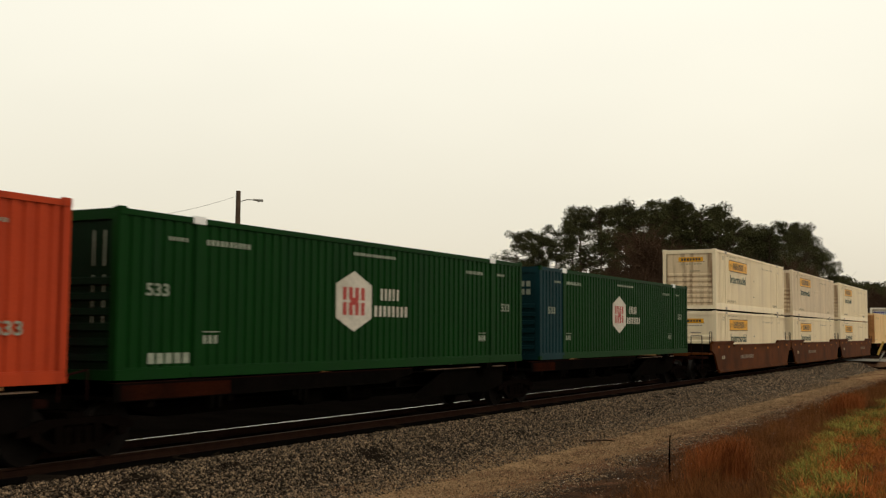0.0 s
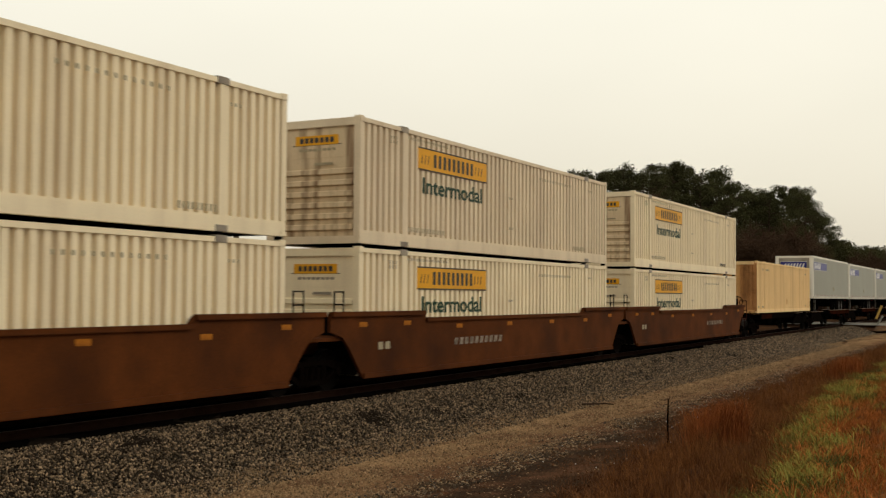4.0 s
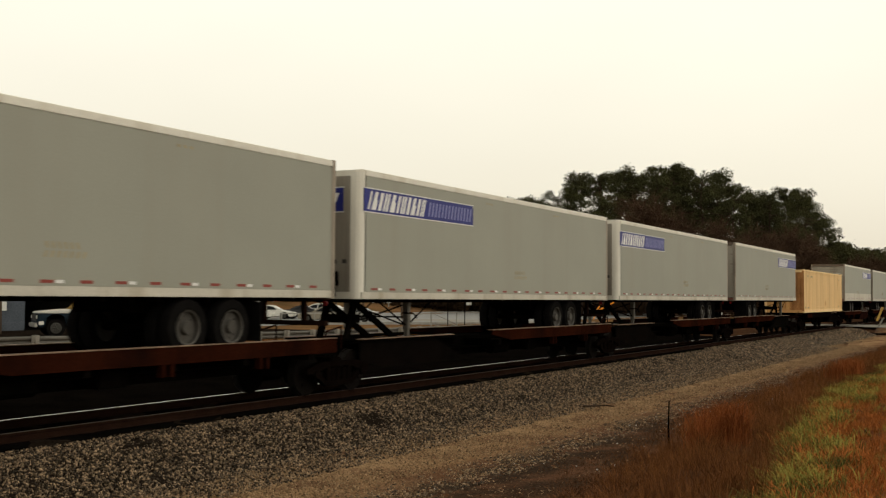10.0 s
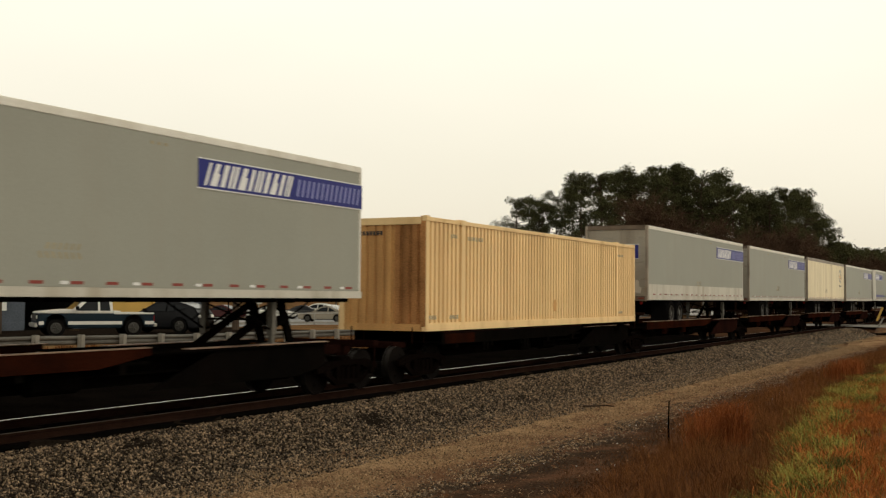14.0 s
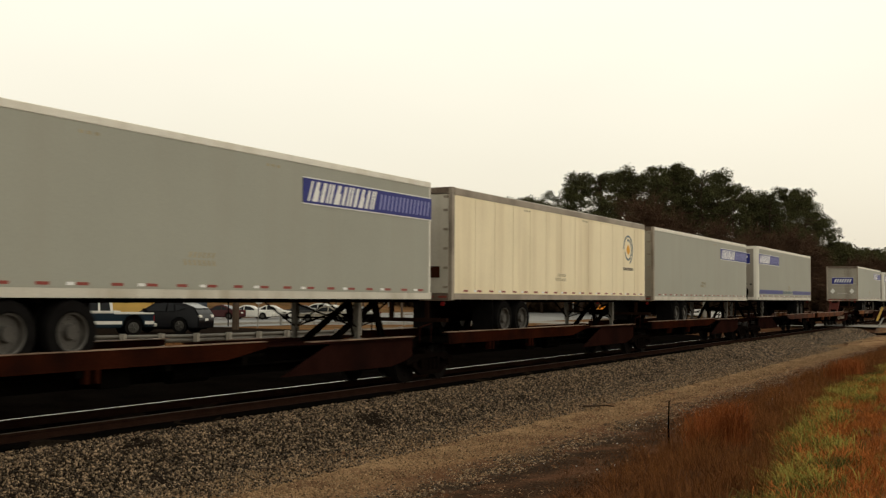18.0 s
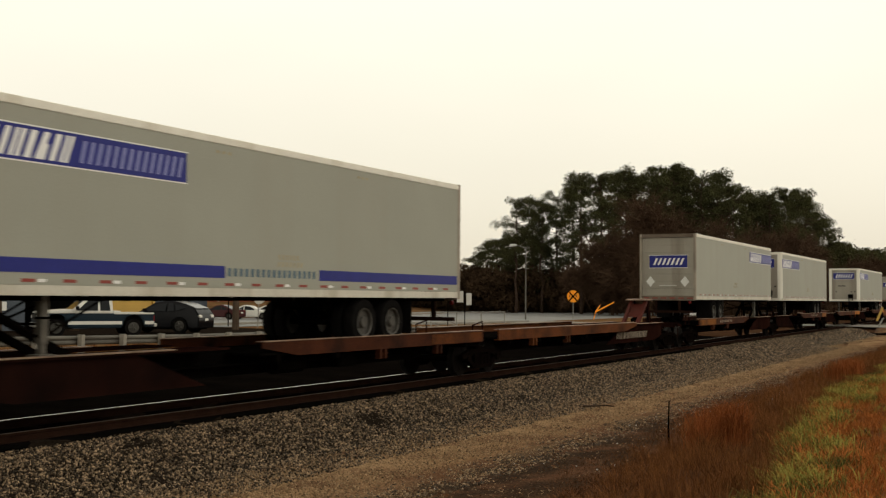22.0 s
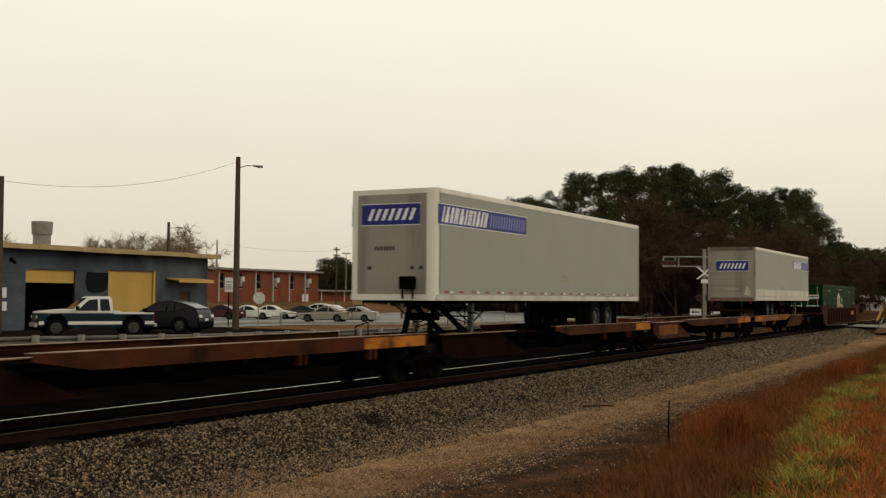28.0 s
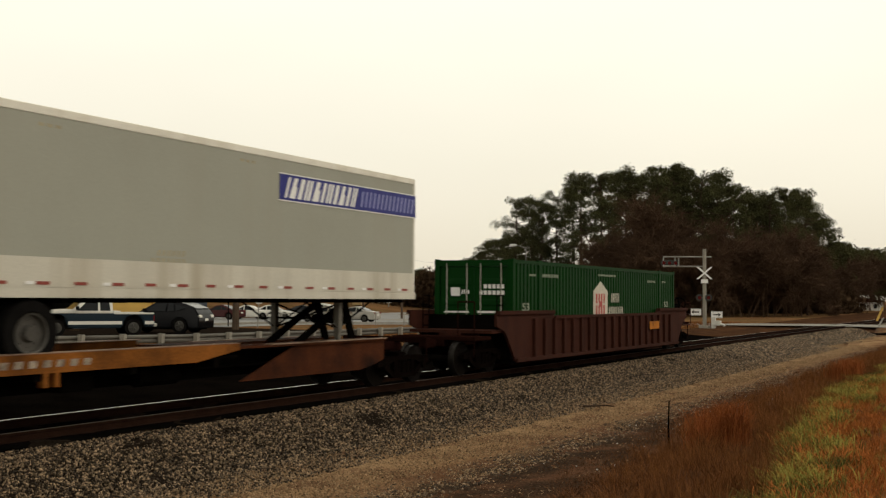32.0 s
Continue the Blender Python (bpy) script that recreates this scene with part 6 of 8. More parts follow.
for name, y in (("near_rail", 13.765), ("far_rail", 15.265)):
    bm = B()
    slab(bm, [(y - 0.075, -0.17), (y + 0.075, -0.17), (y + 0.07, -0.15), (y + 0.012, -0.135), (y + 0.012, -0.05), (y + 0.036, -0.04), (y + 0.036, -0.004),
              (y - 0.036, -0.004), (y - 0.036, -0.04), (y - 0.012, -0.05), (y - 0.012, -0.135), (y - 0.07, -0.15)], -450, 520, "x")
    rl = part("rail", bm, M["rail"], track, "rust-brown steel rail")
    bm = B()
    box(bm, -450, y - 0.033, -0.004, 520, y + 0.033, 0.0)
    # far head polished, near head painted with its dark reflection
    part("rail_head", bm, M["railtop"] if y > 15 else M["darkhead"], rl, "worn rail head")
bm = B()
box(bm, -0.115, -1.3, -0.30, 0.115, 1.3, -0.165, 0.012)
TIE = mesh_of("tie", bm, M["tie"])
for i in range(190):
    part("tie", TIE, None, track, loc=(0.5 + i * 0.53, 14.515, 0.0))
bm = B()
for i in range(190):
    for y in (13.765, 15.265):
        box(bm, 0.4 + i * 0.53, y - 0.17, -0.168, 0.6 + i * 0.53, y + 0.17, -0.155)
part("tie_plates", bm, M["rail"], track)

# stick lying on the dirt road, thin dead stalk on the bank
bm = B()
rod(bm, (-0.35, 0, 0.03), (0.2, 0.12, 0.04), 0.025, 0.02, 6)
rod(bm, (0.2, 0.12, 0.04), (0.45, 0.05, 0.03), 0.02, 0.012, 6)
solo("fallen_stick", bm, M["bark"], "dark broken stick lying on the dirt road", "stick", m=pose(25.9, 9.6, -0.60, 0, 0, -62))
bm = B()
rod(bm, (0, 0, -0.1), (0.03, 0.01, 0.33), 0.018, 0.016, 6)
rod(bm, (0.03, 0.01, 0.33), (-0.02, 0.0, 0.72), 0.016, 0.010, 6)
rod(bm, (0.03, 0.01, 0.33), (0.10, 0.02, 0.42), 0.006, 0.003, 5)
solo("dead_stalk", bm, M["black"], "thin dark dead stalk standing on the bank", "plant", m=pose(18.2, 5.45, height(18.2, 5.45) + 0.1, 0, 0, 20))


# ---- grass on the near bank ----
def blades(count, region, hmin, hmax, width, seed, lean=0.35, clumps=0):
    g = np.random.default_rng(seed)
    x, y = region(g, count)
    if clumps:
        cx, cy = region(g, clumps)
        k = g.integers(0, clumps, count)
        x, y = cx[k] + g.normal(0, 0.10, count), cy[k] + g.normal(0, 0.08, count)
    z = np.array([height(a, b) for a, b in zip(x, y)])
    h = g.uniform(hmin, hmax, count)
    a = g.uniform(0, 6.283, count)
    lx, ly = g.normal(0, lean, count) * h, g.normal(0, lean, count) * h
    wx, wy = np.cos(a) * width, np.sin(a) * width
    P = np.stack([np.stack([x - wx, y - wy, z - 0.02], -1), np.stack([x + wx, y + wy, z - 0.02], -1),
                  np.stack([x + wx * 0.6 + lx * 0.4, y + wy * 0.6 + ly * 0.4, z + h * 0.62], -1),
                  np.stack([x - wx * 0.6 + lx * 0.4, y - wy * 0.6 + ly * 0.4, z + h * 0.62], -1),
                  np.stack([x + lx, y + ly, z + h * 0.95], -1)], 1)
    F = np.array([(0, 1, 2), (0, 2, 3), (3, 2, 4)])
    return P.reshape(-1, 3), (F[None] + 5 * np.arange(count)[:, None, None]).reshape(-1, 3)


def band(x0, x1, ya, yb, power=1.4):
    """A strip beside the road between two waving lines."""
    def pick(g, n):
        x = x0 + (x1 - x0) * g.random(n) ** power
        u = g.random(n)
        lo = np.array([ya(a) for a in x])
        hi = np.array([yb(a) for a in x])
        return x, lo + (hi - lo) * u
    return pick


edge_red = lambda x: float(np.interp(x, (5, 13, 18.7, 22.4, 32, 60), (4.3, 5.1, 5.9, 6.5, 7.0, 7.4))) + 0.22 * math.sin(x * 0.9) + 0.15 * math.sin(x * 2.3)
edge_green = lambda x: float(np.interp(x, (5, 12.7, 15.4, 23, 32, 41, 70), (1.7, 2.4, 3.0, 4.0, 4.5, 4.5, 4.5))) + 0.16 * math.sin(x * 1.1 + 1) + 0.1 * math.sin(x * 2.9)
low_green = lambda x: edge_green(x) - 0.55 - 0.28 * math.sin(x * 0.75 + 1.2) - 0.02 * max(0, x - 14)


def long_blades(count, region, hmin, hmax, width, seed, clumps, lean=(0.75, 0.25), spread=0.13, loose=0.55):
    """Arching blades in tufts that lean one way, four segments each."""
    g = np.random.default_rng(seed)
    cx, cy = region(g, clumps)
    k = g.integers(0, clumps, count)
    x, y = cx[k] + g.normal(0, spread, count), cy[k] + g.normal(0, spread * 0.8, count)
    z = np.array([height(a, b) for a, b in zip(x, y)])
    h = g.uniform(hmin, hmax, count)
    dx, dy = g.normal(lean[0], loose, count) * h, g.normal(lean[1], 1.09 * loose, count) * h
    a = g.uniform(0, 6.283, count)
    wx, wy = np.cos(a) * width, np.sin(a) * width
    rows = []
    for u, up, w in ((0, -0.05, 1.0), (0.18, 0.42, 0.95), (0.50, 0.72, 0.8), (0.82, 0.80, 0.5)):
        for sgn in (-1, 1):
            rows.append(np.stack([x + dx * u + sgn * wx * w, y + dy * u + sgn * wy * w, z + h * up], -1))
    rows.append(np.stack([x + dx * 1.12, y + dy * 1.12, z + h * 0.70], -1))
    P = np.stack(rows, 1)
    F = np.array([(0, 1, 3), (0, 3, 2), (2, 3, 5), (2, 5, 4), (4, 5, 7), (4, 7, 6), (6, 7, 8)])
    return P.reshape(-1, 3), (F[None] + 9 * np.arange(count)[:, None, None]).reshape(-1, 3)


red_band = band(8, 75, lambda x: edge_green(x) - 0.1, lambda x: edge_red(x) - 0.25)
v, f = blades(52000, red_band, 0.08, 0.36, 0.0022, 21, 0.6, clumps=800)
tagged(part("dry_grass", cloud_mesh("dry_grass", v, f, M["drygrass"]), None), "rust-red dry broom grass along the bank", "grass", kind="stuff")
v, f = blades(14000, band(12, 60, lambda x: edge_green(x) + 0.1, lambda x: edge_red(x) - 0.8, 1.2), 0.22, 0.60, 0.0020, 22, 0.34, clumps=110)
tagged(part("tall_grass_tufts", cloud_mesh("tall_tufts", v, f, M["drygrass"]), None), "upright tufts of orange dry grass", "grass", kind="stuff")
v, f = blades(40000, band(7, 70, lambda x: edge_green(x), lambda x: edge_red(x) + 0.55, 1.3), 0.03, 0.15, 0.005, 27, 1.0, clumps=5000)
tagged(part("dead_grass", cloud_mesh("dead_grass", v, f, M["leaf"]), None), "flattened brown dead grass and litter", "grass", kind="stuff")
v, f = long_blades(11000, band(9, 62, low_green, edge_green, 1.3), 0.10, 0.32, 0.0055, 23, 85, spread=0.17)
tagged(part("green_grass", cloud_mesh("green_grass", v, f, M["greengrass"]), None), "long leaning yellow-green grass on the bank", "grass", kind="stuff")
v, f = long_blades(9000, band(9, 62, lambda x: low_green(x) - 0.2, lambda x: edge_green(x) + 0.15, 1.3), 0.08, 0.24, 0.006, 28, 110, spread=0.2)
tagged(part("green_grass", cloud_mesh("deep_grass", v, f, M["deepgrass"]), None), "darker green grass in the tufts", "grass", kind="stuff")
v, f = long_blades(6500, band(9, 62, lambda x: low_green(x) - 0.1, edge_green, 1.2), 0.10, 0.28, 0.005, 35, 120, spread=0.16)
tagged(part("dry_grass", cloud_mesh("mixed_dry", v, f, M["strawgrass"]), None), "rust-coloured blades mixed into the green grass", "grass", kind="stuff")
v, f = long_blades(1800, band(6, 40, lambda x: 0.4, low_green, 1.1), 0.08, 0.22, 0.005, 29, 70)
tagged(part("green_grass", cloud_mesh("stray_green", v, f, M["greengrass"]), None), "stray green tufts among the dry grass", "grass", kind="stuff")
v, f = blades(110000, band(5, 60, lambda x: 0.1, lambda x: edge_green(x) - 0.1, 1.3), 0.04, 0.17, 0.0035, 24, 0.9, clumps=5200)
tagged(part("dry_grass", cloud_mesh("bank_dry_grass", v, f, M["strawgrass"]), None), "short orange-brown dry grass higher on the bank", "grass", kind="stuff")
v, f = blades(18000, band(8, 60, lambda x: edge_red(x) - 0.7, lambda x: 7.9 + wob(x, 1.0), 1.4), 0.01, 0.06, 0.022, 25, 1.5)
tagged(part("fallen_leaves", cloud_mesh("fallen_leaves", v, f, M["leaf"]), None), "brown fallen leaves and litter beside the road", "leaves", kind="stuff")
v, f = long_blades(2600, lambda g, n: (17.5 + g.normal(0, 0.45, n), 4.40 + g.normal(0, 0.16, n)), 0.35, 0.95, 0.0022, 33, 20, lean=(0.05, 0.0), spread=0.12, loose=0.2)
tagged(part("red_grass_tuft", cloud_mesh("red_tuft", v, f, M["redtuft"]), None), "bright rust-red tuft of broom grass", "grass", kind="stuff")
v, f = long_blades(1500, lambda g, n: (36 + g.normal(0, 0.6, n), 5.15 + g.normal(0, 0.22, n)), 0.35, 0.9, 0.0032, 34, 30, lean=(0.0, 0.0), spread=0.14, loose=0.2)
tagged(part("red_grass_tuft", cloud_mesh("further_red_tuft", v, f, M["redtuft"]), None), "bright rust-red tuft of broom grass further along", "grass", kind="stuff")
v, f = stones(4200, 9, 50, 5.6, 7.6, 0.020, lambda x, y: height(x, y) + 0.02, 36, 1.3)
tagged(part("verge_stones", cloud_mesh("soil_stones", v, f, M["roadstone"]), None), "small brown stones in the dark soil", "gravel", kind="stuff")
v, f = stones(90, 10, 45, 5.4, 7.6, 0.018, lambda x, y: height(x, y) + 0.04, 31, 1.2)
tagged(part("litter", cloud_mesh("pale_litter", v, f, M["signwhite"]), None), "small pale bits of litter on the dark soil", "litter", kind="stuff")
v, f = blades(30000, band(20, 110, lambda x: 24.5, lambda x: 31, 1.0), 0.05, 0.22, 0.012, 26, 0.5, clumps=4000)
tagged(part("verge_grass", cloud_mesh("verge_grass", v, f, M["drygrass"]), None), "brown grass between the track and the guardrail", "grass", kind="stuff")

# ---- paved areas beyond the track ----
def paved(name, x0, x1, y0, y1, lift, material, label, step=3.0):
    xs_, ys_ = np.arange(x0, x1 + 0.01, (x1 - x0) / max(1, round((x1 - x0) / step))), np.arange(y0, y1 + 0.01, (y1 - y0) / max(1, round((y1 - y0) / step)))
    return tagged(part(name, sheet(name, xs_, ys_, lift, material), None), label, "pavement", kind="structure")


paved("forecourt", 15, 50, 33.5, 44.9, 0.02, M["gravel"], "dark oily forecourt before the garage")
paved("parking_lot", 52, 172, 44.5, 78, 0.03, M["asphalt"], "pale grey wet asphalt parking lot")
paved("parking_lot", 50, 80, 41.5, 44.4, 0.03, M["asphalt"], "pale asphalt apron of the parking lot")
paved("crossing_road", 94.5, 103.5, -40, 60, 0.035, M["concrete"], "pale road across the railway", 1.5)
for y in (44.3,):
    bm = B()
    for i in range(24):
        box(bm, 52 + i * 2.0, y - 0.09, height(53 + i * 2.0, y) - 0.1, 53.97 + i * 2.0, y + 0.09, height(53 + i * 2.0, y) + 0.16, 0.02)
    solo("kerb", bm, M["concrete"], "low pale concrete kerb at the lot's edge", "kerb", kind="structure")

# ---- guardrail ----
rail_t = thing("guardrail", "weathered grey steel highway guardrail on stout posts", "guardrail")
GX0, GN, GY = 16.86, 24, 27.9
top_z = lambda x: float(np.interp(x, (16, 24.4, 32, 40, 50, 70), (0.83, 0.80, 0.67, 0.63, 0.60, 0.5)))
bm = B()
box(bm, -0.085, -0.02, -0.85, 0.085, 0.18, 0.02, 0.01)
GPOST = mesh_of("guardrail_post", bm, M["guardpost"])
for i in range(GN):
    x = GX0 + i * 1.905
    p = part("post", GPOST, None, rail_t, loc=(x, GY, top_z(x)))
    if i < GN - 1:
        x1 = x + 1.905
        bm = B()
        prof = [(0.0, 0.0), (-0.055, -0.05), (-0.055, -0.10), (-0.0, -0.155), (-0.055, -0.21), (-0.055, -0.26), (0.0, -0.31)]
        a = [bm.verts.new((x, GY + 0.26 + d, top_z(x) - 0.02 + z)) for d, z in prof]
        b = [bm.verts.new((x1, GY + 0.26 + d, top_z(x1) - 0.02 + z)) for d, z in prof]
        a2 = [bm.verts.new((x, GY + 0.265 + d, top_z(x) - 0.02 + z)) for d, z in prof]
        b2 = [bm.verts.new((x1, GY + 0.265 + d, top_z(x1) - 0.02 + z)) for d, z in prof]
        for j in range(len(prof) - 1):
            bm.faces.new((a[j], a[j + 1], b[j + 1], b[j]))
            bm.faces.new((a2[j + 1], a2[j], b2[j], b2[j + 1]))
        part("w_beam", bm, M["guardbeam"], rail_t)

# ---- poles, lamps and wires ----
def pole(x, y, ztop, r=0.14, arms=0, lamp=0.0, label="weathered timber utility pole", transformer=False, lamp_dir=(1, 0)):
    z0 = height(x, y) - 0.4
    t = thing("utility_pole", label, "pole", m=pose(x, y, 0))
    bm = B()
    rod(bm, (0, 0, z0), (0.0, 0, ztop), r * 1.15, r * 0.75, 12)
    part("pole_shaft", bm, M["wood"], t)
    if arms:
        bm = B()
        for k in range(arms):
            z = ztop - 0.4 - k * 0.8
            box(bm, -0.75, -0.05, z - 0.05, 0.75, 0.05, z + 0.05)
            for q in (-0.68, -0.34, 0.34, 0.68):
                rod(bm, (q, 0, z + 0.06), (q, 0, z + 0.22), 0.04, seg=6)
        part("crossarm", bm, M["wood"], t)
    if lamp:
        bm = B()
        dx, dy = lamp_dir
        rod(bm, (0, 0, ztop - 0.62), (dx * lamp * 0.35, dy * lamp * 0.35, ztop - 0.46), 0.025, seg=6)
        rod(bm, (dx * lamp * 0.35, dy * lamp * 0.35, ztop - 0.46), (dx * lamp * 0.66, dy * lamp * 0.66, ztop - 0.47), 0.025, seg=6)
        part("lamp_arm", bm, M["galv"], t)
        bm = B()
        rod(bm, (dx * lamp * 0.6, dy * lamp * 0.6, ztop - 0.46), (dx * lamp, dy * lamp, ztop - 0.50), 0.05, 0.075, 8)
        rod(bm, (dx * lamp * 0.82, dy * lamp * 0.82, ztop - 0.58), (dx * lamp * 0.82, dy * lamp * 0.82, ztop - 0.49), 0.05, 0.08, 8)
        part("lamp_head", bm, M["galv"], t, "grey street lamp head, unlit")
    if transformer:
        bm = B()
        rod(bm, (0.35, 0, ztop - 2.1), (0.35, 0, ztop - 1.1), 0.25, seg=12)
        box(bm, 0, -0.05, ztop - 1.9, 0.3, 0.05, ztop - 1.8)
        part("transformer", bm, M["galv"], t, "grey can transformer")
    return t


pole(47.1, 38.3, 9.75, 0.17, lamp=1.35, label="tall dark timber pole with a street lamp arm", lamp_dir=(0.64, -0.77))
pole(34.65, 42.1, 7.6, 0.15)
pole(72.1, 66.2, 8.5, 0.16, lamp=1.2, label="timber pole behind the garage with a lamp arm", lamp_dir=(0.7, -0.7))
pole(109.3, 92.1, 9.3, 0.10)
pole(123.8, 83.4, 8.9, 0.11, arms=2)
pole(126.6, 80.8, 10.3, 0.11, arms=2, label="timber utility pole with two crossarms")
pole(103.6, 61.1, 8.1, 0.11, transformer=True, label="dark timber pole carrying a can transformer")
pole(167.2, 90.5, 8.5, 0.10, lamp=1.2)


def mast(x, y, ztop, label, heads):
    t = thing("light_mast", label, "lamp post", m=pose(x, y, 0))
    bm = B()
    rod(bm, (0, 0, height(x, y) - 0.3), (0, 0, ztop), 0.09, 0.05, 10)
    part("mast_shaft", bm, M["galv"], t)
    bm = B()
    for i in range(heads):
        a = i * 6.283 / heads
        rod(bm, (0, 0, ztop - 0.05), (0.5 * math.cos(a), 0.5 * math.sin(a), ztop + 0.02), 0.03, seg=5)
        rod(bm, (0.5 * math.cos(a), 0.5 * math.sin(a), ztop - 0.12), (0.5 * math.cos(a), 0.5 * math.sin(a), ztop + 0.1), 0.22, 0.1, 8)
    part("lamp_cluster", bm, M["galv"], t)


mast(137.1, 83.1, 10.1, "pale steel flood light mast with a round lamp cluster", 6)
mast(142.5, 94.2, 8.9, "distant steel flood light mast", 6)
t = thing("street_lamp", "grey steel street lamp with a curved arm, unlit", "street lamp", m=pose(110.1, 49.1, 0))
bm = B()
rod(bm, (0, 0, -0.5), (0, 0, 7.6), 0.09, 0.06, 10)
rod(bm, (0, 0, 7.6), (-0.5, 0.9, 7.95), 0.05, 0.04, 8)
part("lamp_post", bm, M["guardbeam"], t)
bm = B()
rod(bm, (-0.5, 0.9, 7.95), (-0.85, 1.55, 7.9), 0.10, 0.16, 8)
part("lamp_head", bm, M["signback"], t)


def wire(a, b, sag, r=0.012):
    a, b = Vector(a), Vector(b)
    bm = B()
    last = a
    for i in range(1, 15):
        u = i / 14
        q = a.lerp(b, u) - Vector((0, 0, sag * 4 * u * (1 - u)))
        rod(bm, last, q, r, seg=4)
        last = q
    return bm


for a, b, s in (((34.65, 42.1, 7.4), (47.1, 38.3, 9.5), 0.75), ((34.65, 42.1, 7.4), (10, 47, 8.0), 0.6), ((72.1, 66.2, 8.3), (109.3, 92.1, 9.0), 1.2),
                ((109.3, 92.1, 8.9), (123.8, 83.4, 8.4), 0.5), ((123.8, 83.4, 8.5), (126.6, 80.8, 9.9), 0.1), ((126.6, 80.8, 9.8), (167.2, 90.5, 8.2), 0.9),
                ((126.6, 80.8, 9.8), (103.6, 61.1, 7.9), 0.7)):
    solo("overhead_wire", wire(a, b, s, 0.008 if a[0] < 60 else 0.010), M["wood"], "thin dark overhead wire slung between poles", "cable")


# ---- signs ----
def sign_post(x, y, ztop, r=0.03, m="galv"):
    bm = B()
    rod(bm, (0, 0, height(x, y) - 0.2), (0, 0, ztop), r, seg=8)
    return bm


def facing(x, y, turn=0.0):
    """A pose at (x, y) whose -y side faces the track."""
    return pose(x, y, 0, 0, 0, turn)


def octagon(cx, cz, r):
    return [(cx + r * math.cos(math.pi / 8 + i * math.pi / 4), cz + r * math.sin(math.pi / 8 + i * math.pi / 4)) for i in range(8)]


t = thing("stop_sign", "red octagonal stop sign with white letters on a steel post", "sign", m=facing(70.2, 37.5, -58))
part("sign_post", sign_post(70.2, 37.5, 2.9), M["black"], t)
bm = B()
slab(bm, octagon(0, 2.42, 0.50), -0.06, -0.045)
face = part("sign_face", bm, M["letter"], t)
bm = B()
slab(bm, octagon(0, 2.42, 0.465), -0.066, -0.061)
part("sign_field", bm, M["stopred"], face, "red field")
part("word", fitted("STOP", -0.36, 2.28, 0.36, 2.56, -0.072, M["letter"]), None, face, "white word STOP")
t = thing("sign", "back of an octagonal sign on a thin leaning post", "sign", m=pose(51.7, 40.4, 0, 0, 2, -50))
part("sign_post", sign_post(51.7, 40.4, 2.35), M["galv"], t)
bm = B()
slab(bm, octagon(0, 2.0, 0.37), -0.06, -0.045)
part("sign_face", bm, M["signback"], t, "pale blank sheet metal")
t = thing("sign", "small white rectangular notice on a dark post", "sign", m=facing(51.2, 42.2, -48))
part("sign_post", sign_post(51.2, 42.2, 3.1, 0.035), M["black"], t)
bm = B()
box(bm, -0.24, -0.06, 2.35, 0.24, -0.045, 3.2, 0.01)
part("sign_face", bm, M["signwhite"], t)
bm = B()
for z in (2.5, 2.62, 2.74, 2.92):
    box(bm, -0.17, -0.064, z, 0.17, -0.06, z + 0.05)
part("sign_bars", bm, M["dark"], t, "unreadable dark lines")
t = thing("sign", "pair of white sign panels seen edge on by the lot exit", "sign", m=facing(73.1, 37.6, -60))
part("sign_post", sign_post(73.1, 37.6, 2.6, 0.035), M["black"], t)
for x0, z0, x1, z1 in ((-0.62, 1.75, -0.12, 2.6), (0.1, 1.55, 0.5, 2.45)):
    bm = B()
    box(bm, x0, -0.06, z0, x1, -0.045, z1)
    part("sign_face", bm, M["signback"], t)
t = thing("railway_warning_sign", "round yellow railway advance warning sign with a black cross", "sign", m=facing(109.8, 43.4, -66))
part("sign_post", sign_post(109.8, 43.4, 2.2, 0.04), M["galv"], t)
bm = B()
slab(bm, [(0.66 * math.cos(i * 0.2618), 2.32 + 0.66 * math.sin(i * 0.2618)) for i in range(24)], -0.06, -0.045)
face = part("sign_face", bm, M["warn"], t, "bright yellow disc")
bm = B()
for s in (-1, 1):
    slab(bm, [(s * -0.53, 1.84), (s * -0.37, 1.79), (s * 0.53, 2.80), (s * 0.37, 2.85)], -0.066 - 0.006 * (s > 0), -0.061 - 0.006 * (s > 0))
part("cross", bm, M["black"], face)
for s in (-1, 1):
    part("letter", fitted("R", s * 0.36 - 0.1, 2.2, s * 0.36 + 0.1, 2.46, -0.066, M["dark"]), None, face)
bm = B()
rod(bm, (0, 0, 0), (2.1, 0.1, 1.1), 0.10, 0.07, 8)
rod(bm, (0.0, 0.06, 0.0), (0.5, 0.06, 0.75), 0.09, 0.06, 8)
rod(bm, (0.0, 0.0, 0.05), (-0.25, 0.0, -0.9), 0.05, 0.05, 8)
solo("yellow_pipe", bm, M["warn"], "slanting yellow pipe rail beyond the lot", "rail", m=pose(117, 43.5, 0.6, 0, 0, -62))

# pipe fence along the lot
t = thing("pipe_fence", "low galvanised pipe fence along the parking lot", "fence")
fx0, fy0, fx1, fy1 = 56.8, 42.5, 78.0, 36.6
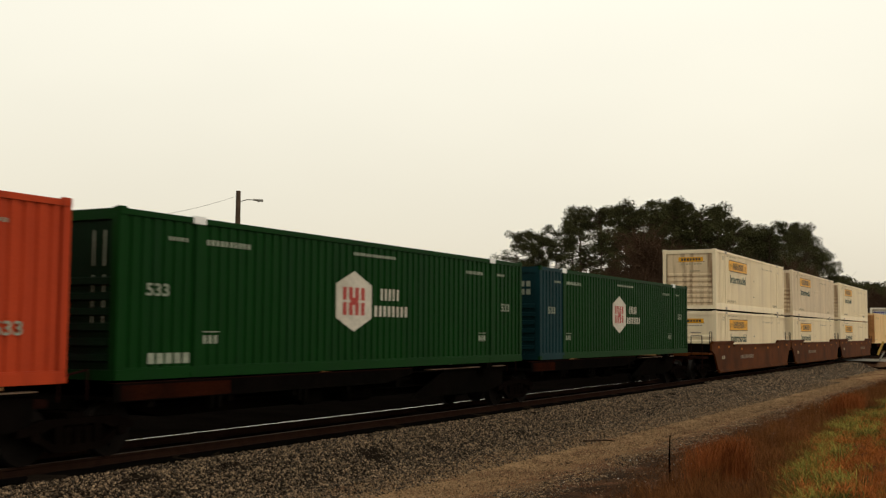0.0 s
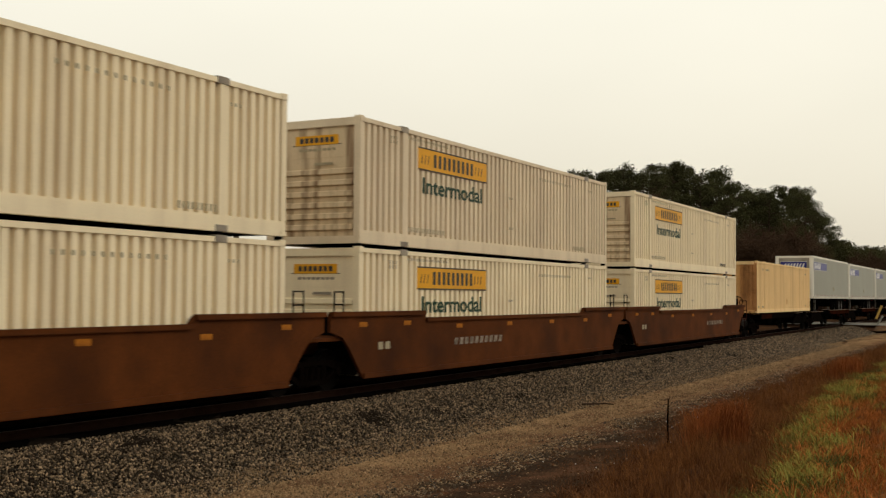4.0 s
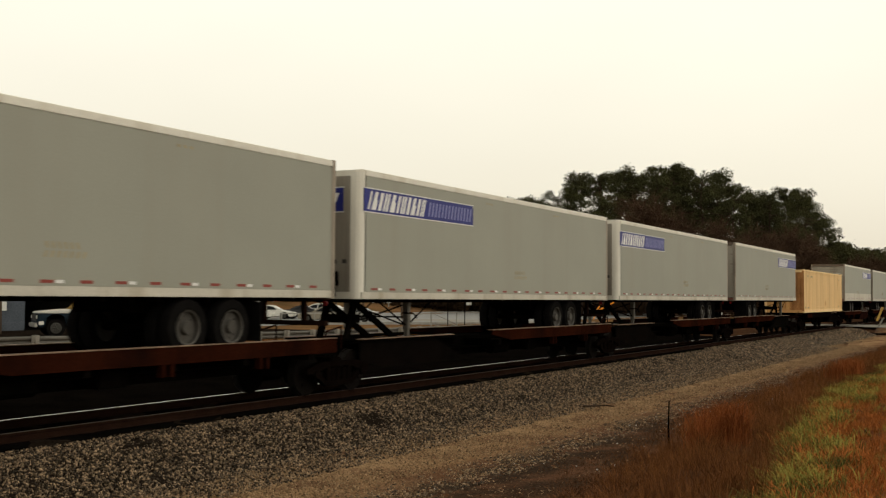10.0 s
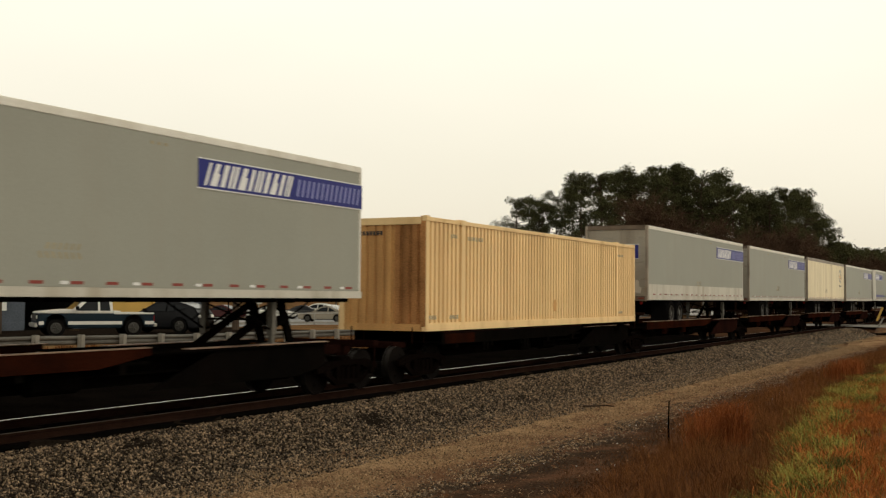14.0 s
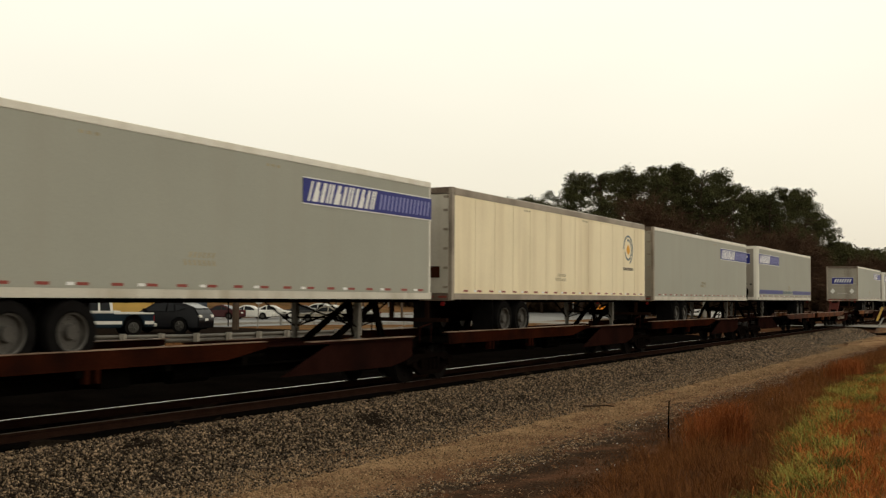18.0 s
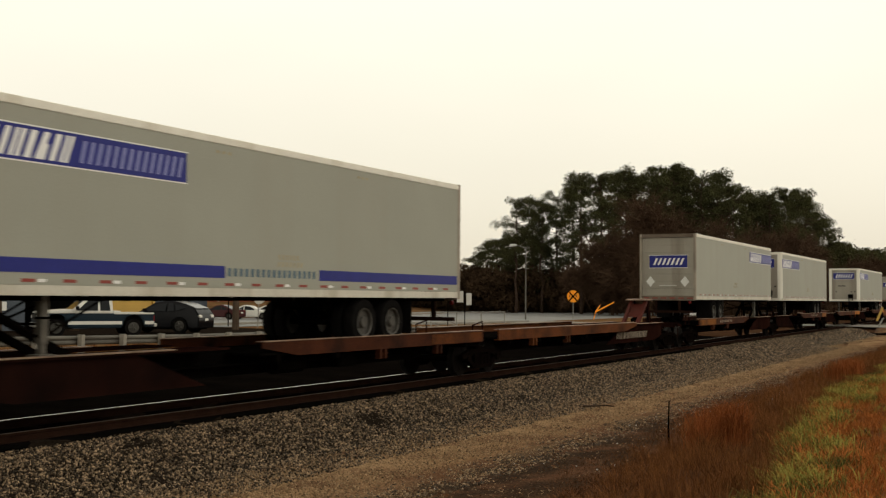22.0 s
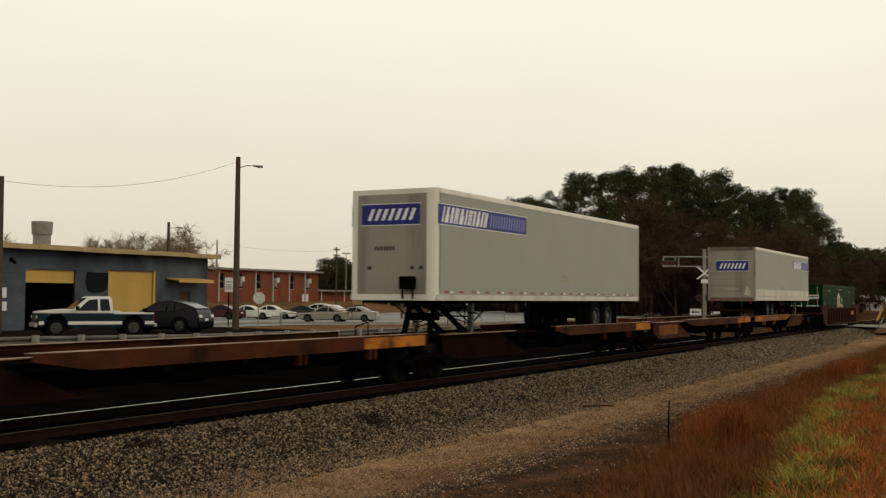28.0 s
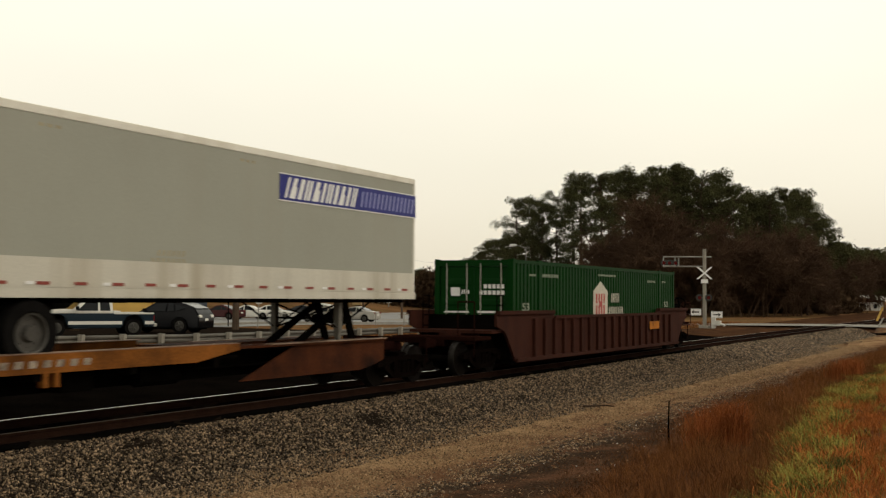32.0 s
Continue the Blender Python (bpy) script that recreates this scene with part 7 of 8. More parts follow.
for i in range(9):
    u = i / 8
    x, y = fx0 + (fx1 - fx0) * u, fy0 + (fy1 - fy0) * u
    bm = B()
    rod(bm, (x, y, height(x, y) - 0.2), (x, y, 1.05), 0.045 if i else 0.09, seg=8)
    part("fence_post", bm, M["galv"], t)
    if i in (0, 1, 5, 6, 7):
        x2, y2 = fx0 + (fx1 - fx0) * (u + 0.125), fy0 + (fy1 - fy0) * (u + 0.125)
        bm = B()
        rod(bm, (x, y, 1.0), (x2, y2, 1.0), 0.035, seg=6)
        part("fence_rail", bm, M["galv"], t)
    if i == 5:
        bm = B()
        rod(bm, (x, y, 1.0), (x2, y2, 0.1), 0.03, seg=6)
        part("fence_brace", bm, M["galv"], t)


# ---- railway crossing signal ----
t = thing("crossing_signal", "grey railway crossing signal mast with cantilever arm and crossbuck", "signal", m=pose(90.3, 24.0, -0.4))
bm = B()
rod(bm, (0, 0, 0), (0, 0, 6.7), 0.17, 0.15, 12)
box(bm, -0.4, -0.4, 0, 0.4, 0.4, 0.35, 0.03)
part("mast", bm, M["guardpost"], t, "pale grey steel mast")
ax, ay = -0.26, 0.966
bm = B()
for z in (5.25, 6.05):
    rod(bm, (0.15, -0.55 if z > 6 else 0, z), (ax * 3.4, ay * 3.4, z), 0.06, seg=8)
for k in (2.1, 2.4, 3.35):
    rod(bm, (ax * k, ay * k, 5.25), (ax * k, ay * k, 6.05), 0.05, seg=8)
rod(bm, (ax * 2.4, ay * 2.4, 5.3), (ax * 3.3, ay * 3.3, 5.3), 0.05, seg=6)
part("cantilever_arm", bm, M["galv"], t)


def flasher(parent, x, y, z, face_deg):
    mt = pose(x, y, z, 0, 0, face_deg)
    bm = B()
    rod(bm, (0, -0.02, 0), (0, 0.02, 0), 0.29, seg=20)
    f_ = part("flasher", bm, M["dark"], parent, "round black signal backing disc", loc=mt)
    bm = B()
    rod(bm, (0, -0.12, 0), (0, -0.02, 0), 0.15, 0.16, 16)
    part("lens", bm, M["redlens"], f_, "dark red lamp lens")
    bm = B()
    slab(bm, [(0.17 * math.cos(i * 0.3142), 0.17 * math.sin(i * 0.3142)) for i in range(11)] + [(0.155 * math.cos(i * 0.3142), 0.155 * math.sin(i * 0.3142)) for i in range(10, -1, -1)], -0.32, -0.02)
    part("hood", bm, M["dark"], f_)


for k in (2.35, 2.85, 3.3):
    flasher(t, ax * k, ay * k, 5.55, -75)
for k in (-0.35, 0.4):
    flasher(t, -0.05, k, 2.65, -75)
bm = B()
rod(bm, (0, -0.5, 2.65), (0, 0.5, 2.65), 0.04, seg=6)
part("flasher_bracket", bm, M["galv"], t)
# crossbuck and plates turned to the camera's side of the road
for s in (-1, 1):
    bm = B()
    slab(bm, [(-0.56 * s - 0.10, -0.50), (-0.56 * s + 0.10, -0.50), (0.56 * s + 0.10, 0.50), (0.56 * s - 0.10, 0.50)], -0.03 + s * 0.012, -0.012 + s * 0.012)
    part("crossbuck_blade", bm, M["letter"], t, "white crossbuck blade", loc=pose(-0.22, -0.06, 4.70, 0, 0, -75))
bm = B()
box(bm, -0.28, -0.02, -0.16, 0.28, 0.0, 0.16)
part("track_count_plate", bm, M["letter"], t, "small white plate", loc=pose(-0.22, -0.06, 4.02, 0, 0, -75))
for k, z in ((0.72, 1.45), (-1.05, 1.25)):
    bm = B()
    box(bm, -0.46, -0.02, -0.28, 0.46, 0.0, 0.28)
    pl = part("arrow_plate", bm, M["letter"], t, "white plate with a dark arrow", loc=pose(-0.15, k, z, 0, 0, -75))
    bm = B()
    d = -1 if k > 0 else 1
    box(bm, -0.28, -0.026, -0.05, 0.28, -0.021, 0.05)
    slab(bm, [(d * 0.34, 0), (d * 0.14, 0.15), (d * 0.14, -0.15)], -0.026, -0.021)
    box(bm, -0.44, -0.0255, 0.235, 0.44, -0.021, 0.26)
    box(bm, -0.44, -0.0255, -0.26, 0.44, -0.021, -0.235)
    part("arrow", bm, M["dark"], pl)
bm = B()
box(bm, -0.3, -1.35, 0.35, 0.3, -0.65, 0.75, 0.05)
box(bm, -0.2, -0.9, 0.0, 0.2, -0.6, 1.0, 0.04)
rod(bm, (0, -1.0, 0.6), (0, -1.7, 0.35), 0.12, 0.08, 8)
part("gate_mechanism", bm, M["signback"], t, "pale gate mechanism, arm raised out of view")

# near-side crossing clutter
t = thing("marker_post", "leaning yellow and white marker on a bent grey post", "post", m=pose(97.0, 11.6, -0.5))
bm = B()
slab(bm, [(-0.09, 0.9), (0.09, 0.9), (0.09, 2.1), (-0.09, 2.1)], -0.03, 0.0)
part("marker_board", bm, M["doorgold"], t, loc=pose(0, 0.1, 0.1, 0, 22, -80))
bm = B()
rod(bm, (0, 0, -0.1), (0.1, -0.75, 1.2), 0.06, seg=8)
rod(bm, (0.1, -0.75, 1.2), (0, -0.2, 0.1), 0.05, seg=8)
part("bent_post", bm, M["galv"], t)
bm = B()
for i in range(5):
    rod(bm, (-0.6 + i * 0.35, -0.9, 0.08 + 0.05 * (i % 2)), (-0.9 + i * 0.4, 0.3, 0.10), 0.09, 0.07, 7)
solo("timber_pile", bm, M["tie"], "dark heap of old tie timbers by the crossing", "timber", m=pose(92.5, 10.9, -0.62, 0, 0, 30))


# ---- garage building ----
def wall_with_openings(x0, x1, z0, z1, y0, y1, holes):
    """One wall along x, its outline stepping round door openings (a, b, top) that go through it."""
    pts = [(x0, z0)]
    for a, b, top in sorted(holes):
        pts += [(a, z0), (a, top), (b, top), (b, z0)]
    pts += [(x1, z0), (x1, z1), (x0, z1)]
    return slab(B(), pts, y0, y1)


GZ = 0.2
gar = thing("garage_building", "low blue-grey block garage with yellow roller doors and tan fascia", "building")
D1, D2, D3 = (38.6, 42.1, 3.42), (44.3, 48.0, 3.5), (50.0, 51.0, 2.35)
part("front_wall", wall_with_openings(20, 52.55, GZ - 0.3, 4.42, 45.0, 45.3, [D1, D2, D3]), M["wallblue"], gar)
bm = B()
box(bm, 52.25, 45.301, GZ - 0.3, 52.55, 58.7, 4.42)
part("side_wall", bm, M["wallblue"], gar)
bm = B()
box(bm, 20, 58.7, GZ - 0.3, 52.55, 59.0, 4.42)
part("back_wall", bm, M["wallblue"], gar)
bm = B()
box(bm, 20, 45.301, GZ - 0.3, 20.3, 58.7, 4.42)
part("side_wall", bm, M["wallblue"], gar)
bm = B()
box(bm, 20.3, 45.31, GZ - 0.05, 52.24, 58.69, GZ)
part("slab_floor", bm, M["inside"], gar)
bm = B()
box(bm, 43.0, 45.31, GZ, 43.2, 58.69, 4.4)
box(bm, 37.4, 45.31, GZ, 37.6, 58.69, 4.4)
box(bm, 37.6, 50.0, GZ, 43.0, 50.2, 4.4)
part("inner_wall", bm, M["inside"], gar)
bm = B()
box(bm, 19.2, 44.35, 4.421, 52.95, 59.6, 4.52)
part("roof", bm, M["roof"], gar)
for i in range(12):
    a, b = 19.2 + i * 33.75 / 12, 19.2 + (i + 1) * 33.75 / 12 - 0.02
    bm = B()
    box(bm, a, 44.30, 4.40 + 0.012 * math.sin(i * 2.1), b, 44.348, 4.66 + 0.012 * math.sin(i * 2.1), 0.006)
    part("fascia_board", bm, M["fascia"], gar)
bm = B()
box(bm, 52.95, 44.30, 4.40, 53.0, 59.6, 4.66)
part("fascia_board", bm, M["fascia"], gar)
for (a, b, top), low, nm in ((D1, 2.72, "half-raised yellow roller door"), (D2, GZ, "closed yellow roller door")):
    n_ = 2 if low > 1 else 6
    dr = part("roller_door", box(B(), a, 45.17, low, b, 45.19, top), M["doorgold"], gar, nm)
    for i in range(n_):
        z = low + (top - low) * i / n_
        bm = B()
        box(bm, a + 0.01, 45.13, z + 0.005, b - 0.01, 45.169, z + (top - low) / n_ - 0.004)
        part("door_section", bm, M["doorgold"], dr)
    for j0, j1 in ((a + 0.002, a + 0.06), (b - 0.16, b - 0.002)):
        part("door_jamb", box(B(), j0, 45.01, GZ, j1, 45.12, top - 0.004), M["doorgold"] if a > 43 else M["wallblue"], gar)
bm = B()
box(bm, D3[0], 45.12, GZ, D3[1], 45.17, D3[2])
part("door", bm, M["wood"], gar, "plain brown timber door")
bm = B()
slab(bm, [(44.99, 3.16), (43.9, 3.04), (43.9, 2.88), (43.94, 2.88), (43.96, 2.98), (44.99, 3.08)], 48.8, 51.85, "x")
part("awning", bm, M["doorgold"], gar, "small sloping yellow awning over the door")
bm = B()
for x in (48.95, 51.7):
    box(bm, x - 0.02, 44.0, 3.0, x + 0.02, 44.985, 3.06)
part("awning_bracket", bm, M["wood"], gar)
bm = B()
slab(bm, [(42.72, 3.34), (42.68, 2.7), (42.8, 2.38), (43.1, 2.24), (43.8, 2.26), (44.1, 2.4), (44.22, 2.75), (44.2, 3.32)], 44.93, 44.99)
part("wall_tarp", bm, M["glass"], gar, "black glossy sheet hung on the wall")
t = thing("roof_vent", "grey two-stage metal roof vent stack", "vent", m=pose(40.95, 46.5, 0))
bm = B()
rod(bm, (0, 0, 4.52), (0, 0, 5.3), 0.46, seg=20)
part("vent_pipe", bm, M["galv"], t)
bm = B()
rod(bm, (0, 0, 5.3), (0, 0, 6.0), 0.52, 0.56, 20)
part("stack_cap", bm, M["guardpost"], t)
for x, z, w, h in ((37.2, 1.95, 0.55, 0.5), (36.4, 2.3, 0.5, 0.35), (37.15, 1.3, 0.7, 0.45)):
    bm = B()
    box(bm, x - w / 2, 44.96, z, x + w / 2, 44.985, z + h)
    solo("wall_notice", bm, M["signwhite"], "small white notice on the garage wall", "sign", "notices on the garage")
bm = B()
box(bm, 0, 0, 0, 0.14, 0.14, 0.2, 0.02)
rod(bm, (0.07, 0, 0.05), (0.07, -0.2, -0.05), 0.05, 0.09, 8)
solo("wall_lamp", bm, M["black"], "small dark wall lamp under the eaves", "lamp", m=pose(37.6, 44.83, 3.75))

# ---- brick school building ----
bz, by = 1.15, 88.0
bk = thing("brick_building", "long red brick building with pale pilasters and flat white roof edge", "building")
WINS = [72.5 + i * 3.62 for i in range(15)]
bm = wall_with_openings(64, 126.1, bz - 0.5, 5.35, by, by + 0.4, [(x, x + 0.9, 4.9) for x in WINS])
part("brick_wall", bm, M["brick"], bk)
bm = B()
box(bm, 125.7, by + 0.401, bz - 0.5, 126.1, by + 14, 5.35)
part("brick_wall", bm, M["brick"], bk)
for i, x in enumerate(WINS):
    bm = B()
    box(bm, x, by, bz - 0.5, x + 0.9, by + 0.38, 3.0)
    part("spandrel", bm, M["brick"], bk)
    bm = B()
    box(bm, x + 0.05, by + 0.15, 3.01, x + 0.85, by + 0.18, 4.89)
    w_ = part("window", bm, M["glass"], bk)
    bm = B()
    for a, b, c, d in ((x, 3.0, x + 0.05, 4.9), (x + 0.85, 3.0, x + 0.9, 4.9), (x + 0.05, 3.0, x + 0.85, 3.06), (x + 0.05, 3.9, x + 0.85, 3.96)):
        box(bm, a, by + 0.1, b, c, by + 0.14, d)
    part("window_frame", bm, M["casting"], w_)
    bm = B()
    box(bm, x - 0.42, by - 0.12, bz - 0.4, x - 0.17, by - 0.001, 5.3)
    part("pilaster", bm, M["casting"], bk, "pale vertical pilaster")
    if i % 2 == 0:
        bm = B()
        box(bm, x + 0.05, by - 0.4, 3.9, x + 0.75, by + 0.1, 4.55, 0.03)
        box(bm, x + 0.1, by - 0.35, 3.3, x + 0.2, by, 3.9)
        part("air_conditioner", bm, M["signback"], bk, "white window air conditioner")
bm = B()
box(bm, 63.5, by - 0.6, 5.351, 126.6, by + 14.4, 5.6)
part("roof", bm, M["concrete"], bk, "flat roof with a pale edge")
bm = B()
box(bm, 122.3, by - 0.06, 1.2, 123.7, by - 0.004, 2.4)
part("white_panel", bm, M["signwhite"], bk)
ann = thing("brick_annex", "low brick annex with a flat pale roof", "building")
bm = B()
box(bm, 126.3, 92, 0.9, 143, 92.4, 2.85)
part("brick_wall", bm, M["brick"], ann)
bm = B()
box(bm, 126.2, 91.2, 2.851, 144.5, 100, 3.1)
part("roof", bm, M["concrete"], ann)
for x in (127, 132, 138, 143.6):
    bm = B()
    rod(bm, (x, 91.5, 0.9), (x, 91.5, 2.85), 0.07, seg=8)
    part("porch_post", bm, M["signwhite"], ann)
bm = B()
box(bm, 126.3, 99.6, 0.9, 143, 100, 2.85)
part("back_wall", bm, M["brick"], ann)
t = thing("skip_container", "tan metal refuse skip beside the annex", "skip", m=pose(130.3, 84.2, height(130.3, 84.2), 0, 0, 30) @ Matrix.Diagonal((0.7, 0.7, 0.7, 1)))
bm = B()
slab(bm, [(-1.6, 0.1), (1.6, 0.1), (1.9, 1.7), (-1.9, 1.7)], -0.9, 0.9)
part("skip_body", bm, M["fascia"], t)
bm = B()
box(bm, -1.95, -0.95, 1.7, 1.95, 0.95, 1.78, 0.02)
part("skip_rim", bm, M["wood"], t)
# small far house
t = thing("house", "small pale house with a brown roof beyond the crossing", "house", m=pose(250, 32, -0.3, 0, 0, 10) @ Matrix.Diagonal((0.75, 0.75, 0.8, 1)))
bm = B()
box(bm, -4, -5, 0, 4, 5, 2.6)
part("walls", bm, M["signwhite"], t)
bm = B()
slab(bm, [(-5.6, 2.6), (5.6, 2.6), (0, 4.0)], -4.6, 4.6, "x")
part("roof", bm, M["maroon"], t)
for y in (-3, 0, 3):
    bm = B()
    box(bm, -4.05, y - 0.5, 0.9, -4.001, y + 0.5, 2.0)
    part("window", bm, M["glass"], t)


# ---- parked vehicles ----
def wheel_parts(t, places, r, w=0.2):
    for x, y in places:
        bm = B()
        s = 1 if y > 0 else -1
        rod(bm, (x, y - s * w, r), (x, y, r), r, seg=22)
        ty = part("tyre", bm, M["tyre"], t)
        bm = B()
        rod(bm, (x, y, r), (x, y + s * 0.012, r), r * 0.64, r * 0.58, 18)
        for i in range(5):
            a = i * 1.2566
            rod(bm, (x, y + s * 0.02, r), (x + r * 0.52 * math.cos(a), y + s * 0.02, r + r * 0.52 * math.sin(a)), r * 0.09, seg=5)
        part("rim", bm, M["rim"], ty)


def shell(bm, prof, half, tuck, z_tuck, ztop):
    """Body from a side outline, narrowing above z_tuck."""
    def hw(z):
        return half - (tuck * max(0.0, (z - z_tuck) / (ztop - z_tuck)))
    a = [bm.verts.new((x, -hw(z), z)) for x, z in prof]
    b = [bm.verts.new((x, hw(z), z)) for x, z in prof]
    n = len(prof)
    f = [bm.faces.new(a), bm.faces.new(b[::-1])]
    for i in range(n):
        f.append(bm.faces.new((a[i], b[i], b[(i + 1) % n], a[(i + 1) % n])))
    bmesh.ops.recalc_face_normals(bm, faces=f)
    sharp = [e for e in bm.edges if len(e.link_faces) == 2 and e.calc_face_angle(0) > 0.5]
    bmesh.ops.bevel(bm, geom=sharp, offset=0.05, segments=2, affect="EDGES", clamp_overlap=True)
    return bm


def arch(cx, r, z0):
    return [(cx - r, z0)] + [(cx - r * math.cos(i * 0.6283), z0 + 0.1 + r * 0.95 * math.sin(i * 0.6283)) for i in range(1, 5)] + [(cx + r, z0)]


def parked_car(x, y, heading, body, label, L=4.7, H=1.45, suv=False, group="parked cars", tail="redlens"):
    """Front towards local +x."""
    z = height(x, y) + 0.03
    t = thing("parked_car", label, "car", group, m=pose(x, y, z, 0, 0, heading))
    h, half = L / 2, 0.9
    belt = 0.92 if not suv else 1.05
    wf, wr, r = h - 0.95, -h + 1.0, 0.33 if not suv else 0.38
    prof = [(-h, 0.35)] + [(-h + 0.05, 0.26)] + [(a, b) for a, b in arch(wr, r + 0.06, 0.26)] + arch(wf, r + 0.06, 0.26) + [(h - 0.1, 0.26), (h, 0.40), (h - 0.02, 0.66), (h - 0.35, 0.78)]
    if suv:
        prof += [(h - 1.35, belt), (h - 2.1, H - 0.12), (h - 2.7, H), (-h + 1.35, H - 0.04), (-h + 0.75, H - 0.16), (-h + 0.2, belt + 0.12), (-h, 0.9)]
    else:
        prof += [(h - 1.35, belt), (h - 2.15, H - 0.08), (h - 2.75, H), (-h + 1.65, H - 0.06), (-h + 0.75, belt + 0.08), (-h + 0.05, belt + 0.02), (-h, 0.8)]
    part("body", shell(B(), prof, half, 0.24, belt - 0.05, H), body, t, smooth=True)
    gw = lambda zz: half - 0.24 * max(0, (zz - belt + 0.05) / (H - belt + 0.05)) + 0.006
    for s in (-1, 1):
        if suv:
            outs = [[(h - 1.6, belt + 0.03), (h - 2.2, H - 0.2), (h - 2.75, H - 0.12), (h - 2.75, belt + 0.03)], [(h - 2.85, belt + 0.03), (h - 2.85, H - 0.12), (-h + 1.4, H - 0.14), (-h + 1.3, belt + 0.05)],
                    [(-h + 1.2, belt + 0.06), (-h + 1.3, H - 0.19), (-h + 1.0, H - 0.25), (-h + 0.7, belt + 0.2)]]
        else:
            outs = [[(h - 1.65, belt + 0.03), (h - 2.25, H - 0.15), (h - 2.8, H - 0.09), (h - 2.8, belt + 0.03)], [(h - 2.9, belt + 0.03), (h - 2.9, H - 0.09), (-h + 1.75, H - 0.14), (-h + 1.15, belt + 0.07)]]
        for o in outs:
            bm = B()
            a = [bm.verts.new((px, s * (gw(pz) + 0.004), pz)) for px, pz in o]
            b = [bm.verts.new((px, s * (gw(pz) - 0.02), pz)) for px, pz in o]
            fs = [bm.faces.new(a), bm.faces.new(b[::-1])] + [bm.faces.new((a[i], b[i], b[(i + 1) % len(o)], a[(i + 1) % len(o)])) for i in range(len(o))]
            bmesh.ops.recalc_face_normals(bm, faces=fs)
            part("side_window", bm, M["glass"], t)
    rear = ((-h + 0.70, H - 0.20), (-h + 0.22, belt + 0.17)) if suv else ((-h + 1.55, H - 0.09), (-h + 0.82, belt + 0.12))
    front = ((h - 2.12, H - 0.15), (h - 1.42, belt + 0.03)) if suv else ((h - 2.18, H - 0.12), (h - 1.42, belt + 0.03))
    for nm, (p, q), d in (("rear_window", rear, -0.02), ("windscreen", front, 0.02)):
        bm = B()
        wv = (gw(p[1]) - 0.12, gw(q[1]) - 0.1)
        fs = [bm.verts.new(c) for c in ((p[0] + d, -wv[0], p[1] + 0.012), (p[0] + d, wv[0], p[1] + 0.012), (q[0] + d, wv[1], q[1] + 0.012), (q[0] + d, -wv[1], q[1] + 0.012))]
        bs = [bm.verts.new(c) for c in ((p[0], -wv[0], p[1] - 0.02), (p[0], wv[0], p[1] - 0.02), (q[0], wv[1], q[1] - 0.02), (q[0], -wv[1], q[1] - 0.02))]
        ff = [bm.faces.new(fs), bm.faces.new(bs[::-1])] + [bm.faces.new((fs[i], bs[i], bs[(i + 1) % 4], fs[(i + 1) % 4])) for i in range(4)]
        bmesh.ops.recalc_face_normals(bm, faces=ff)
        part(nm, bm, M["glass"], t)
    for s in (-1, 1):
        bm = B()
        box(bm, h - 0.18, s * 0.62 - 0.17, 0.60, h - 0.01, s * 0.62 + 0.17, 0.74, 0.03)
        part("headlight", bm, M["lens"], t)
        bm = B()
        box(bm, -h - 0.012, s * 0.66 - 0.18, 0.76, -h + 0.12, s * 0.66 + 0.18, 0.92, 0.03)
        part("tail_light", bm, M[tail], t)
        bm = B()
        box(bm, h - 1.75, s * 0.97 - 0.08, belt + 0.02, h - 1.62, s * 0.97 + 0.08, belt + 0.16, 0.02)
        part("mirror", bm, body, t)
    bm = B()
    box(bm, -h - 0.018, -0.17, 0.62, -h - 0.006, 0.17, 0.74)
    part("plate", bm, M["signwhite"], t, "blank pale plate")
    wheel_parts(t, [(wf, 0.9), (wf, -0.9), (wr, 0.9), (wr, -0.9)], r)
    bm = B()
    box(bm, -h + 0.3, -0.72, 0.2, h - 0.3, 0.72, 0.78)
    part("underbody", bm, M["tyre"], t)
    return t


WHITE, SILVER, BLACKP, MAROON = paint("white car paint", (0.66, 0.64, 0.58)), paint("silver car paint", (0.34, 0.32, 0.28)), paint("black car paint", (0.006, 0.006, 0.007), 0.2), paint("maroon car paint", (0.05, 0.012, 0.012))
CHAMP, CHARC = paint("champagne car paint", (0.24, 0.21, 0.16)), paint("charcoal car paint", (0.03, 0.03, 0.03))
az2h = lambda az: 90 - az  # compass bearing from y towards x, to a turn about z
parked_car(40.75, 37.6, az2h(-16), BLACKP, "glossy black crossover parked by the garage", 4.5, 1.60, True, tail="lens")
parked_car(85.2, 71.2, az2h(-12), MAROON, "dark maroon saloon in the parking lot")
parked_car(88.2, 69.8, az2h(155), WHITE, "white saloon in the parking lot")
parked_car(91.6, 69.6, az2h(155), WHITE, "white saloon in the parking lot")
parked_car(94.6, 67.6, az2h(150), CHARC, "charcoal saloon in the parking lot")
parked_car(99.4, 69.6, az2h(-20), WHITE, "white estate car in the parking lot", 4.8, 1.62, True)
parked_car(103.0, 69.4, az2h(160), WHITE, "white saloon in the parking lot")
parked_car(82.8, 57.0, az2h(-20), CHAMP, "champagne saloon in the parking lot")
parked_car(85.6, 55.6, az2h(-10), SILVER, "silver saloon in the parking lot")

t = thing("parked_van", "white van parked beside the annex", "van", m=pose(161.6, 98.6, height(161.6, 98.6), 0, 0, 125))
bm = B()
shell(bm, [(-2.4, 0.3), (2.4, 0.3), (2.45, 0.9), (1.7, 1.1), (1.1, 1.85), (-2.4, 1.95)], 0.95, 0.15, 1.0, 1.95)
part("body", bm, WHITE, t)
bm = B()
